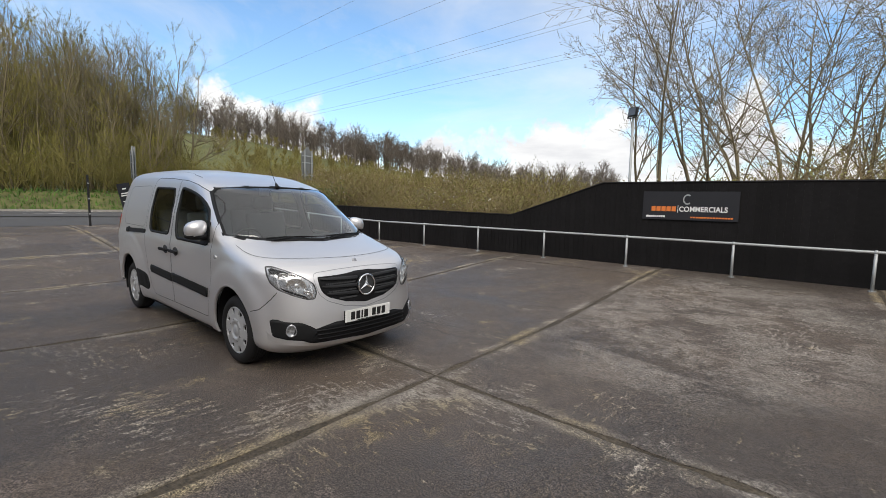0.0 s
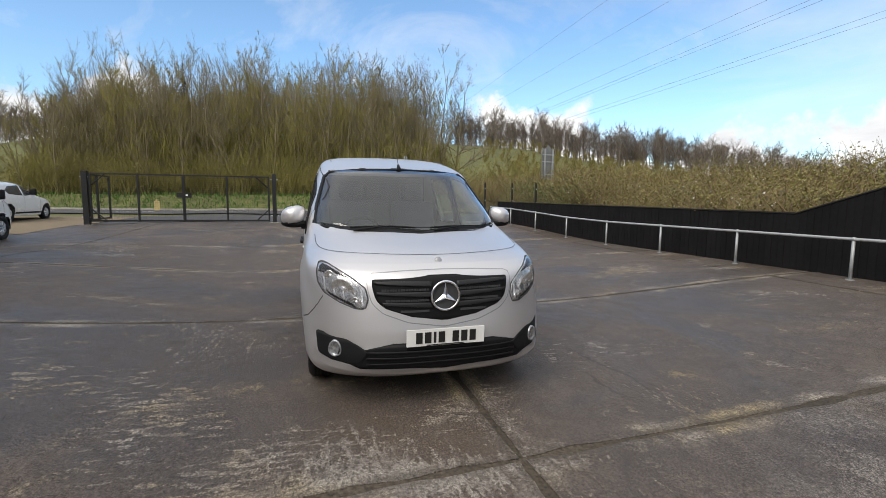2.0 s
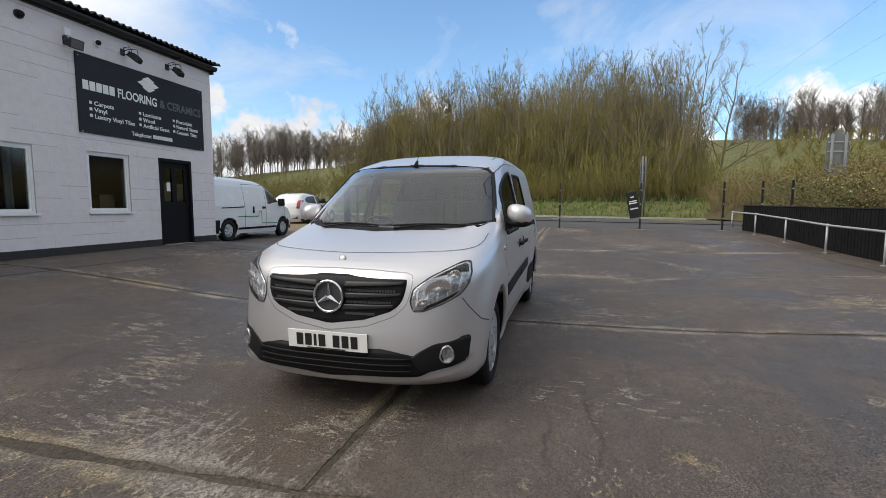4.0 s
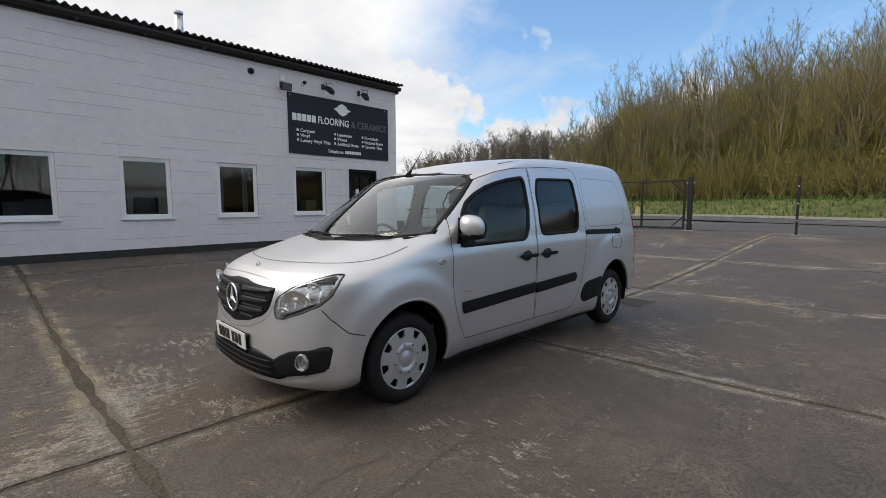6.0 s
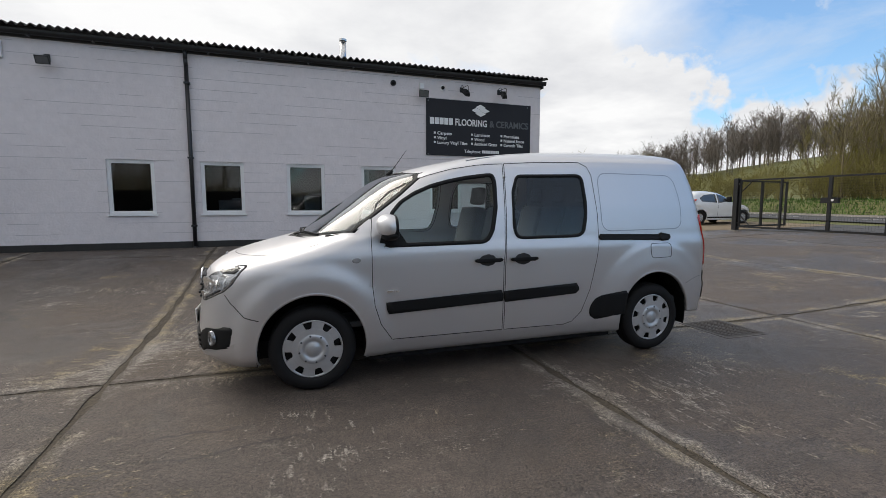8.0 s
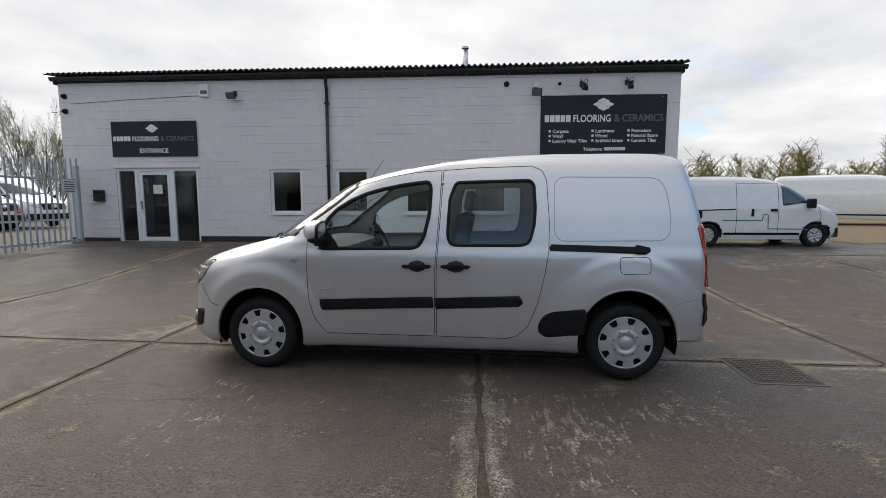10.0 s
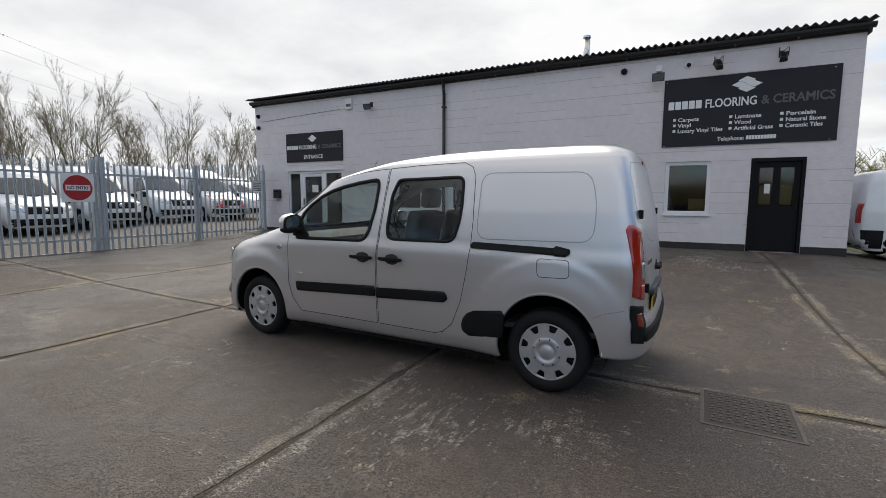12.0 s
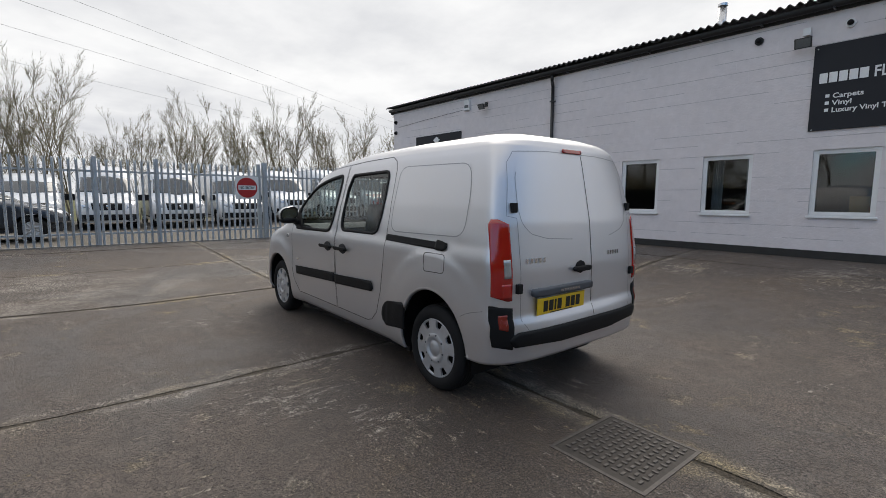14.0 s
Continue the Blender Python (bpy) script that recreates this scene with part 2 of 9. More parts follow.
M_silver = mat("silver_paint", (0.70, 0.692, 0.704), 0.41, 0.80, 0.03, 900.0, coat=0.3, rvar=0.04, stain=0.03)
M_black_plastic = mat("black_plastic", (0.008, 0.0083, 0.0092), 0.6, 0, 0.15, 40, 0.15, 400, 0.001, spec=0.25)
M_seam = mat("dark_seam", (0.03, 0.03, 0.032), 0.7)
M_tyre = mat("tyre_rubber", (0.011, 0.011, 0.012), 0.75, 0, 0.2, 30, 0.2, 120, 0.002, spec=0.3)
M_hubcap = mat("hubcap_silver", (0.55, 0.56, 0.58), 0.36, 0.55, 0.05, 20)
M_chrome = mat("chrome", (0.82, 0.83, 0.85), 0.12, 1.0, 0.03, 20)
M_wall = mat("painted_block_wall", (0.74, 0.692, 0.70), 0.8, 0, 0.05, 7.0, 0.7, 22, 0.012, stain=0.07, sscale=0.6)
M_mortar = mat("painted_mortar_joint", (0.51, 0.48, 0.49), 0.85, 0, 0.08, 14, 0.3, 60, 0.004)
M_plinth = mat("black_bitumen_plinth", (0.025, 0.024, 0.023), 0.7, 0, 0.3, 8, 0.3, 50, 0.006)
M_roof = mat("dark_corrugated_roof", (0.030, 0.030, 0.032), 0.65, 0, 0.25, 5, 0.2, 40, 0.004, stain=0.3)
M_gutter = mat("black_gutter_plastic", (0.016, 0.016, 0.018), 0.35, 0, 0.1, 20)
M_pvc = mat("white_window_plastic", (0.78, 0.78, 0.78), 0.35, 0, 0.03, 12)
M_signblack = mat("dark_sign_panel", (0.026, 0.027, 0.032), 0.6, 0, 0.08, 3, spec=0.2)
M_white = mat("white_lettering", (0.78, 0.78, 0.78), 0.5, 0, 0.04, 30)
M_greytext = mat("grey_lettering", (0.105, 0.108, 0.115), 0.5, 0, 0.04, 30)
M_orange = mat("orange_lettering", (0.72, 0.20, 0.04), 0.5, 0, 0.04, 30)
M_blackdoor = mat("black_painted_door", (0.009, 0.009, 0.010), 0.6, 0, 0.1, 8, 0.1, 80, 0.002, spec=0.15)
M_fence = mat("black_stained_timber", (0.0105, 0.0098, 0.0105), 0.85, 0, 0.3, 14, 0.3, 90, 0.003, stain=0.3, sscale=1.5, per=0.12, spec=0.2)
M_galv = mat("galvanised_steel", (0.44, 0.46, 0.47), 0.5, 0.35, 0.10, 18, 0.08, 120, 0.001, stain=0.12)
M_pale = mat("galvanised_palisade", (0.47, 0.50, 0.525), 0.52, 0.35, 0.10, 10, 0.05, 120, 0.001, per=0.10)
M_gate = mat("black_gate_paint", (0.012, 0.012, 0.013), 0.42, 0, 0.2, 20, 0.1, 90, 0.001)
M_vanwhite = mat("white_vehicle_paint", (0.78, 0.79, 0.80), 0.25, 0, 0.03, 5, coat=0.6)
M_vanred = mat("red_vehicle_paint", (0.42, 0.03, 0.025), 0.28, 0, 0.05, 5, coat=0.6)
M_carblue = mat("dark_blue_vehicle_paint", (0.02, 0.03, 0.05), 0.22, 0.2, 0.05, 5, coat=0.8)
M_pane = glass_mat("vehicle_glass", (0.70, 0.77, 0.75), sheen=2.3)
M_door_pane = glass_mat("front_door_glass", (0.86, 0.94, 0.915), sheen=0.42)
M_cabin = mat("grey_cabin_trim", (0.11, 0.113, 0.118), 0.85, 0, 0.15, 12, 0.2, 60, 0.003)
M_lining = mat("pale_headlining", (0.42, 0.42, 0.41), 0.9)
M_slat = mat("satin_black_slat", (0.012, 0.012, 0.013), 0.38, 0, 0.1, 40, spec=0.45)
M_grille = mat("black_grille_plastic", (0.007, 0.007, 0.008), 0.5, 0, 0.15, 40, spec=0.22)
M_winglass = glass_mat("window_glass", (0.62, 0.66, 0.67), sheen=0.85)
M_interior = mat("dark_interior", (0.045, 0.047, 0.05), 0.8, 0, 0.2, 12, 0.2, 60, 0.003)
# room surfaces behind the windows: indoor shade put into a dark colour
M_room = mat("room_darkened_as_shade", (0.09, 0.085, 0.08), 0.9, 0, 0.15, 3)
M_grass = mat("grass", (0.125, 0.130, 0.042), 0.9, 0, 0.45, 1.4, 0.8, 14, 0.05, stain=0.3, sscale=0.25)
M_blade = mat("grass_blades", (0.08, 0.15, 0.025), 0.8, 0, 0.4, 2.0)
M_tarmac = mat("road_tarmac", (0.075, 0.075, 0.078), 0.85, 0, 0.15, 30, 0.5, 180, 0.006, stain=0.2, sscale=0.4)
M_bark = mat("pale_bark", (0.20, 0.165, 0.10), 0.9, 0, 0.35, 3, 0.4, 30, 0.01)
M_twig = mat("olive_twigs", (0.220, 0.190, 0.060), 0.9, 0, 0.4, 0.3)
M_twig_gr = mat("grey_twigs", (0.215, 0.182, 0.122), 0.9, 0, 0.3, 0.6)
M_bud = mat("spring_leaf_buds", (0.215, 0.205, 0.034), 0.85, 0, 0.4, 0.5)
M_hedge_tw = mat("hedge_twigs", (0.22, 0.165, 0.085), 0.9, 0, 0.4, 0.6)
M_hedge_lf = mat("hedge_leaves", (0.19, 0.175, 0.050), 0.85, 0, 0.5, 0.5)
M_blossom = mat("pale_blossom", (0.62, 0.60, 0.54), 0.8, 0, 0.1, 3)
M_far = mat("far_twigs", (0.155, 0.130, 0.110), 0.95, 0, 0.3, 0.12)
M_red_lens = mat("red_lamp_lens", (0.38, 0.010, 0.007), 0.12, 0, 0.05, 60, coat=1.0)
M_clear_lens = mat("clear_lamp_lens", (0.42, 0.43, 0.44), 0.12, 0.35, 0.1, 60, coat=1.0)
M_amber = mat("amber_lens", (0.65, 0.16, 0.05), 0.15, 0, 0.05, 60, coat=1.0)
M_plate_w = mat("white_plate", (0.80, 0.80, 0.78), 0.35, 0, 0.02, 30)
M_plate_y = mat("yellow_plate", (0.80, 0.52, 0.02), 0.35, 0, 0.02, 30)
M_ink = mat("black_lettering", (0.012, 0.012, 0.012), 0.5, 0, 0.05, 30)
M_red_sign = mat("red_sign_face", (0.42, 0.025, 0.025), 0.4, 0, 0.05, 20)
M_lampbody = mat("black_lamp_housing", (0.022, 0.022, 0.023), 0.45, 0.2, 0.1, 20)
M_lampglass = mat("lamp_front_glass", (0.12, 0.125, 0.13), 0.15, 0, 0.1, 30, coat=0.6)
M_steel = mat("bright_flue_steel", (0.62, 0.62, 0.62), 0.25, 0.9, 0.06, 20)
M_iron = mat("rusty_cast_iron", (0.058, 0.049, 0.041), 0.7, 0.1, 0.3, 30, 0.3, 200, 0.002)
M_iron_stud = mat("worn_iron_studs", (0.105, 0.090, 0.080), 0.6, 0.1, 0.3, 30, 0.2, 200, 0.002)
M_cable = mat("dark_cable", (0.20, 0.21, 0.24), 0.6)
M_paper = mat("paper_notice", (0.72, 0.72, 0.70), 0.8)
M_carton = mat("brown_cardboard", (0.42, 0.30, 0.16), 0.85)


# ---------------------------------------------------------------- ground
JX = (-10.9, -7.35, -3.95, -0.32, 3.07, 6.40, 9.6)   # joints of the concrete bays, running along y
SKEW = -0.048                                       # they lean a little off the y axis
JY = (-5.9, 0.3, 6.5)                               # joints running along x


def yard_z(x, y):
    a = 0.39 * smoothstep((-y - 1.0) / 6.3)
    b = 0.47 * smoothstep((-x - 3.0) / 10.5)
    c = 0.20 * smoothstep((y - 2.0) / 5.5)
    d = 0.13 * smoothstep((x - 4.0) / 7.0)
    e = 0.14 * smoothstep((-x - 4.6) / 1.6) * smoothstep((-y - 4.5) / 3.5)      # falls away past the building
    return (a ** 3 + b ** 3 + c ** 3 + d ** 3) ** (1 / 3) - e


def road_x(y):
    """The middle of the road that passes the gate."""
    return -22.8 + 0.27 * y


HILL = [(-110, 2.0), (-65, 4.0), (-52, 5.8), (-42, 7.6), (-30, 8.4), (-18, 13.5), (0, 17.0), (26, 14.5), (37, 10.0), (46, 8.0), (54, 3.0), (62, 0.0), (90, 0.0)]


def land_z(x, y):
    z = yard_z(max(min(x, 14), -14), max(min(y, 9), -9))
    z += 0.12 * smoothstep((-x - 14) / 8)
    far = road_x(y) - 4.3 - x                       # past the far kerb
    if far > 0:
        z += 1.1 * smoothstep(far / 5.0)
        ay = math.degrees(math.atan2(y, -x))        # 0 straight over the road, positive towards the black fence
        z += smoothstep((far - 14) / curve_at([(-60, 34.0), (-28, 34.0), (-10, 95.0)], ay)) * curve_at(HILL, ay)
    side = y - 8.6                                  # past the black fence
    if side > 0:
        z += 0.9 * smoothstep(side / 6.0) * smoothstep((-x + 6) / 8) * smoothstep((x + 24) / 6)
    return z


def concrete_material():
    m = bpy.data.materials.new("worn_wet_concrete")
    m.use_nodes = True
    nt = m.node_tree
    L = nt.links.new
    N = nt.nodes.new
    b = nt.nodes["Principled BSDF"]
    geo = N("ShaderNodeNewGeometry")
    pos = geo.outputs["Position"]

    def noise_of(scale, detail=5.0, stretch=None, rough=0.55, warp=0.0):
        n = N("ShaderNodeTexNoise")
        n.inputs["Scale"].default_value = scale
        n.inputs["Detail"].default_value = detail
        n.inputs["Roughness"].default_value = rough
        n.inputs["Distortion"].default_value = warp
        if stretch:
            mp = N("ShaderNodeMapping")
            mp.inputs["Scale"].default_value = stretch[:3]
            mp.inputs["Rotation"].default_value = (0, 0, radians(stretch[3]))
            L(pos, mp.inputs["Vector"])
            L(mp.outputs[0], n.inputs["Vector"])
        else:
            L(pos, n.inputs["Vector"])
        return n.outputs["Fac"]

    def rng(v, a, b_, c=0.0, d=1.0):
        r = N("ShaderNodeMapRange")
        r.inputs["From Min"].default_value, r.inputs["From Max"].default_value = a, b_
        r.inputs["To Min"].default_value, r.inputs["To Max"].default_value = c, d
        L(v, r.inputs["Value"])
        return r.outputs[0]

    def op(kind, a, b_):
        n = N("ShaderNodeMath")
        n.operation = kind
        for i, v in enumerate((a, b_)):
            if isinstance(v, (int, float)):
                n.inputs[i].default_value = v
            else:
                L(v, n.inputs[i])
        return n.outputs[0]

    def mix(f, c1, c2):
        n = N("ShaderNodeMixRGB")
        if isinstance(f, (int, float)):
            n.inputs[0].default_value = f
        else:
            L(f, n.inputs[0])
        for i, c in ((1, c1), (2, c2)):
            if isinstance(c, tuple):
                n.inputs[i].default_value = (*c, 1)
            else:
                L(c, n.inputs[i])
        return n.outputs[0]

    big = noise_of(0.30, 4, warp=0.6)
    mid = noise_of(1.5, 8, rough=0.62, warp=0.4)
    mott = noise_of(6.5, 8, rough=0.68)
    fine = noise_of(42, 8, rough=0.75)
    grit = noise_of(170, 3, rough=0.8)
    base = mix(rng(mid, 0.3, 0.7), (0.088, 0.0695, 0.0575), (0.148, 0.117, 0.098))
    base = mix(rng(mott, 0.38, 0.62, 0.0, 0.75), base, (0.074, 0.060, 0.050))
    wet = op("MULTIPLY", rng(big, 0.46, 0.54), rng(mid, 0.36, 0.5, 0.25, 1.0))
    base = mix(op("MULTIPLY", wet, 0.55), base, (0.060, 0.050, 0.044))
    rust = op("MULTIPLY", rng(noise_of(0.55, 5, warp=0.7), 0.50, 0.66), rng(mott, 0.40, 0.60, 0.2, 1.0))
    base = mix(op("MULTIPLY", rust, 0.30), base, (0.150, 0.100, 0.055))
    sx = N("ShaderNodeSeparateXYZ")
    L(pos, sx.inputs[0])
    X, Y = sx.outputs["X"], sx.outputs["Y"]
    # pale laitance left between the brush strokes: short dashes along both axes, in ragged patches
    rag = op("MULTIPLY", op("SUBTRACT", fine, 0.5), 0.26)
    brush = noise_of(5.5, 6, (1.0, 3.6, 1.0, 1.0), 0.66)
    brush2 = noise_of(5.5, 6, (3.6, 1.0, 1.0, 3.0), 0.66)
    where = noise_of(0.46, 5, warp=0.8)
    where2 = noise_of(0.55, 5, (1, 1, 1.7, 30))
    # scuffed places, where more of it is left: centre, half lengths
    rub = None
    for px, py, qx, qy, much in ((2.78, -0.55, 0.42, 0.95, 0.075), (3.05, -0.25, 0.16, 1.2, 0.10), (2.35, 0.25, 0.55, 0.45, 0.06), (1.40, 1.62, 0.75, 0.42, 0.055), (3.05, 1.95, 0.55, 0.6, 0.06), (0.75, 1.72, 0.60, 0.35, 0.055),
                                 (-0.36, 1.65, 0.26, 0.80, 0.075), (-1.2, 1.80, 0.45, 0.40, 0.045), (-1.85, 1.45, 0.35, 0.40, 0.045)):
        rx = op("DIVIDE", op("SUBTRACT", X, px), qx)
        ry = op("DIVIDE", op("SUBTRACT", Y, py), qy)
        spot = rng(op("ADD", op("MULTIPLY", rx, rx), op("MULTIPLY", ry, ry)), 1.5, 0.2, 0.0, much)
        rub = spot if rub is None else op("MAXIMUM", rub, spot)
    more = op("ADD", rag, rub)
    pale = rng(op("ADD", op("ADD", op("MULTIPLY", brush, 0.62), op("MULTIPLY", where, 0.66)), more), 0.755, 0.800)
    pale2 = rng(op("ADD", op("ADD", op("MULTIPLY", brush2, 0.62), op("MULTIPLY", where2, 0.66)), more), 0.755, 0.800)
    pale = op("MAXIMUM", pale, pale2)
    # thin scatter of pale wear, broken into crumbs
    crumbs = op("MULTIPLY", rng(op("ADD", noise_of(3.2, 9, rough=0.78, warp=0.3), rag), 0.56, 0.62), rng(noise_of(0.9, 4, warp=0.6), 0.46, 0.60, 0.0, 0.75))
    pale = op("MAXIMUM", pale, crumbs)
    # the scoured bay by the rail
    ex = op("DIVIDE", op("SUBTRACT", X, 4.45), 1.75)
    ey = op("DIVIDE", op("SUBTRACT", Y, 4.1), 3.0)
    dd = op("ADD", op("MULTIPLY", ex, ex), op("MULTIPLY", ey, ey))
    scour = op("MULTIPLY", rng(dd, 1.25, 0.6), rng(op("ADD", op("ADD", op("MULTIPLY", noise_of(1.6, 9, rough=0.68, warp=0.6), 0.7), op("MULTIPLY", brush, 0.3)), rag), 0.45, 0.53))
    pale = op("MAXIMUM", pale, op("MULTIPLY", scour, 0.68))
    # crumbled pale edges and dark filler along the joints
    wob = op("MULTIPLY", op("SUBTRACT", noise_of(2.4, 6, rough=0.7), 0.5), 0.36)
    wob2 = op("MULTIPLY", op("SUBTRACT", noise_of(1.1, 6, rough=0.65), 0.5), 0.13)
    edge = tar = None
    XS = op("SUBTRACT", X, op("MULTIPLY", Y, SKEW))
    for axis, js in ((XS, JX[1:6]), (Y, JY[1:2])):
        for j in js:
            d = op("ABSOLUTE", op("SUBTRACT", op("ADD", axis, wob), j), 0)
            e = rng(d, 0.160, 0.085)
            edge = e if edge is None else op("MAXIMUM", edge, e)
            d2 = op("ABSOLUTE", op("SUBTRACT", op("ADD", axis, wob2), j), 0)
            b2 = rng(d2, 0.078, 0.036)
            tar = b2 if tar is None else op("MAXIMUM", tar, b2)
    edge = op("MULTIPLY", edge, rng(op("ADD", noise_of(0.8, 6, rough=0.65, warp=0.5), rag), 0.45, 0.53))
    pale = op("MAXIMUM", pale, edge)
    chips = op("MULTIPLY", rng(mott, 0.36, 0.56, 0.25, 1.0), rng(fine, 0.38, 0.52, 0.35, 1.1))
    pale = op("MULTIPLY", pale, chips)
    tint = mix(op("MULTIPLY", rng(noise_of(0.8, 3), 0.46, 0.62), rng(scour, 0.0, 0.5, 1.0, 0.0)), (0.34, 0.305, 0.265), (0.34, 0.275, 0.165))
    col = mix(op("MULTIPLY", pale, 0.92), base, tint)
    col = mix(op("MULTIPLY", tar, rng(noise_of(0.7, 4, rough=0.6), 0.36, 0.54, 0.08, 0.62)), col, (0.072, 0.057, 0.043))
    # hair cracks and old marks
    vo = N("ShaderNodeTexVoronoi")
    vo.feature = "DISTANCE_TO_EDGE"
    vo.inputs["Scale"].default_value = 0.33
    ns = N("ShaderNodeVectorMath")
    ns.operation = "ADD"
    nz = N("ShaderNodeTexNoise")
    nz.inputs["Scale"].default_value = 1.7
    nz.inputs["Detail"].default_value = 5
    L(pos, nz.inputs["Vector"])
    L(nz.outputs["Color"], ns.inputs[0])
    L(pos, ns.inputs[1])
    L(ns.outputs[0], vo.inputs["Vector"])
    crack = op("MULTIPLY", rng(vo.outputs["Distance"], 0.010, 0.003), rng(noise_of(0.5, 2), 0.5, 0.6))
    col = mix(op("MULTIPLY", crack, 0.7), col, (0.045, 0.04, 0.036))
    pits = rng(noise_of(75, 3, rough=0.6), 0.38, 0.46, 0.0, 1.0)
    spk = op("MULTIPLY", rng(grit, 0.36, 0.64, 0.50, 1.52), rng(fine, 0.36, 0.64, 0.74, 1.26))
    spk = op("MULTIPLY", spk, rng(pits, 0.0, 1.0, 0.60, 1.06))
    worn = rng(noise_of(0.7, 5, warp=0.5), 0.44, 0.58)
    coarse = rng(noise_of(95, 2, rough=0.6), 0.42, 0.58, 0.45, 1.5)
    spk = op("MULTIPLY", spk, op("ADD", op("SUBTRACT", 1.0, worn), op("MULTIPLY", worn, coarse)))
    vm = N("ShaderNodeVectorMath")
    vm.operation = "SCALE"
    L(col, vm.inputs[0])
    L(spk, vm.inputs["Scale"])
    L(vm.outputs[0], b.inputs["Base Color"])
    b.inputs["Specular IOR Level"].default_value = 0.5
    ro = op("SUBTRACT", op("ADD", rng(mid, 0.3, 0.7, 0.57, 0.74), op("MULTIPLY", pale, 0.2)), op("MULTIPLY", wet, 0.26))
    L(ro, b.inputs["Roughness"])
    bp = N("ShaderNodeBump")
    bp.inputs["Strength"].default_value = 0.9
    bp.inputs["Distance"].default_value = 0.008
    hh = op("ADD", op("ADD", op("MULTIPLY", fine, 0.8), op("MULTIPLY", pits, 0.55)), op("ADD", op("MULTIPLY", grit, 0.4), op("SUBTRACT", op("MULTIPLY", pale, 0.5), op("MULTIPLY", tar, 0.8))))
    L(hh, bp.inputs["Height"])
    L(bp.outputs[0], b.inputs["Normal"])
    return m


M_concrete = concrete_material()
M_joint = mat("joint_filler", (0.094, 0.076, 0.054), 0.9, 0, 0.7, 45, 1.0, 70, 0.02, stain=0.4, sscale=2.5)
M_hardcore = mat("grey_hardcore", (0.175, 0.158, 0.135), 0.9, 0, 0.3, 18, 0.9, 90, 0.015)
M_gravel = mat("brown_gravel", (0.20, 0.155, 0.10), 0.9, 0, 0.3, 25, 0.9, 90, 0.015)


def axis_steps(fine_lo, fine_hi, step, far):
    inner = list(np.arange(fine_lo, fine_hi + 1e-6, step))
    out, d = [], step
    p = fine_hi
    while p < far:
        d *= 1.22
        p += d
        out.append(p)
    lo, d, p = [], step, fine_lo
    while p > -far:
        d *= 1.22
        p -= d
        lo.append(p)
    return lo[::-1] + inner + out


gx, gy = axis_steps(-46, 18, 1.0, 2500), axis_steps(-30, 30, 1.0, 2500)
ground = raw("ground", [(x, y, land_z(x, y) - (0.12 if (-13 < x < 30 and -16 < y < 8) else 0.03)) for x in gx for y in gy],
             [(i * len(gy) + j, (i + 1) * len(gy) + j, (i + 1) * len(gy) + j + 1, i * len(gy) + j + 1) for i in range(len(gx) - 1) for j in range(len(gy) - 1)], M_grass, smooth=True)
tagged(ground, "rough grass land rising to a low hill", "ground", kind="structure")


def sheet(name, xs, ys, zfun, material, parent=None, thick=0.0):
    nx, ny = len(xs), len(ys)
    vs = [(x, y, zfun(x, y)) for x in xs for y in ys]
    fs = [(i * ny + j, (i + 1) * ny + j, (i + 1) * ny + j + 1, i * ny + j + 1) for i in range(nx - 1) for j in range(ny - 1)]
    if thick:
        rim = [i * ny for i in range(nx)] + [(nx - 1) * ny + j for j in range(1, ny)] + [i * ny + ny - 1 for i in range(nx - 2, -1, -1)] + [j for j in range(ny - 2, 0, -1)]
        for i in rim:                                   # crumbled edges
            x, y, z = vs[i]
            cx, cy = (xs[0] + xs[-1]) / 2, (ys[0] + ys[-1]) / 2
            c = 0.006 + 0.040 * max(noise.noise((x * 3.1, y * 3.1, 5)) + 0.25, 0) ** 1.3 + 0.012 * random.random()
            nx_, ny_ = x, y
            if x in (xs[0], xs[-1]):
                nx_ = x + math.copysign(c, cx - x)
            if y in (ys[0], ys[-1]):
                ny_ = y + math.copysign(c, cy - y)
            vs[i] = (nx_, ny_, z)
        k = len(vs)
        n = len(rim)
        vs += [vs[i] for i in rim] + [(vs[i][0], vs[i][1], vs[i][2] - thick) for i in rim]
        fs += [(k + i, k + n + i, k + n + (i + 1) % n, k + (i + 1) % n) for i in range(n)]
    return raw(name, vs, fs, material, parent, smooth=True)


yard = sheet("pavement", list(np.linspace(-14, 10.7, 51)), list(np.arange(-10, 8.01, 0.5)), lambda x, y: yard_z(x, y) - 0.006, M_joint)
tagged(yard, "concrete yard laid in large worn bays", "pavement", kind="structure")
bx, by = (-14.0,) + JX + (10.7,), (-10.0,) + JY + (7.95,)
for i in range(len(bx) - 1):
    for j in range(len(by) - 1):
        g = 0.004
        xs = np.linspace(bx[i] + g, bx[i + 1] - g, 36)
        ys = np.linspace(by[j] + g, by[j + 1] - g, 56)
        lift = random.uniform(-0.002, 0.002)
        slab = sheet("slab", list(xs), list(ys), lambda x, y: yard_z(x + SKEW * y, y) + lift, M_concrete, yard, thick=0.03)
        for v in slab.data.vertices:
            v.co.x += SKEW * v.co.y
apron = sheet("pavement_2", list(np.arange(-19.5, -13.99, 0.5)), list(np.arange(-10, 8.01, 0.5)), lambda x, y: land_z(x, y) + 0.004, M_tarmac)
tagged(apron, "tarmac apron between the yard and the road", "pavement", kind="structure")
track = sheet("pavement_3", list(np.arange(-19, -9.5, 0.5)), list(np.arange(-22, -8.2, 0.5)), lambda x, y: land_z(x, y) + 0.012, M_gravel)
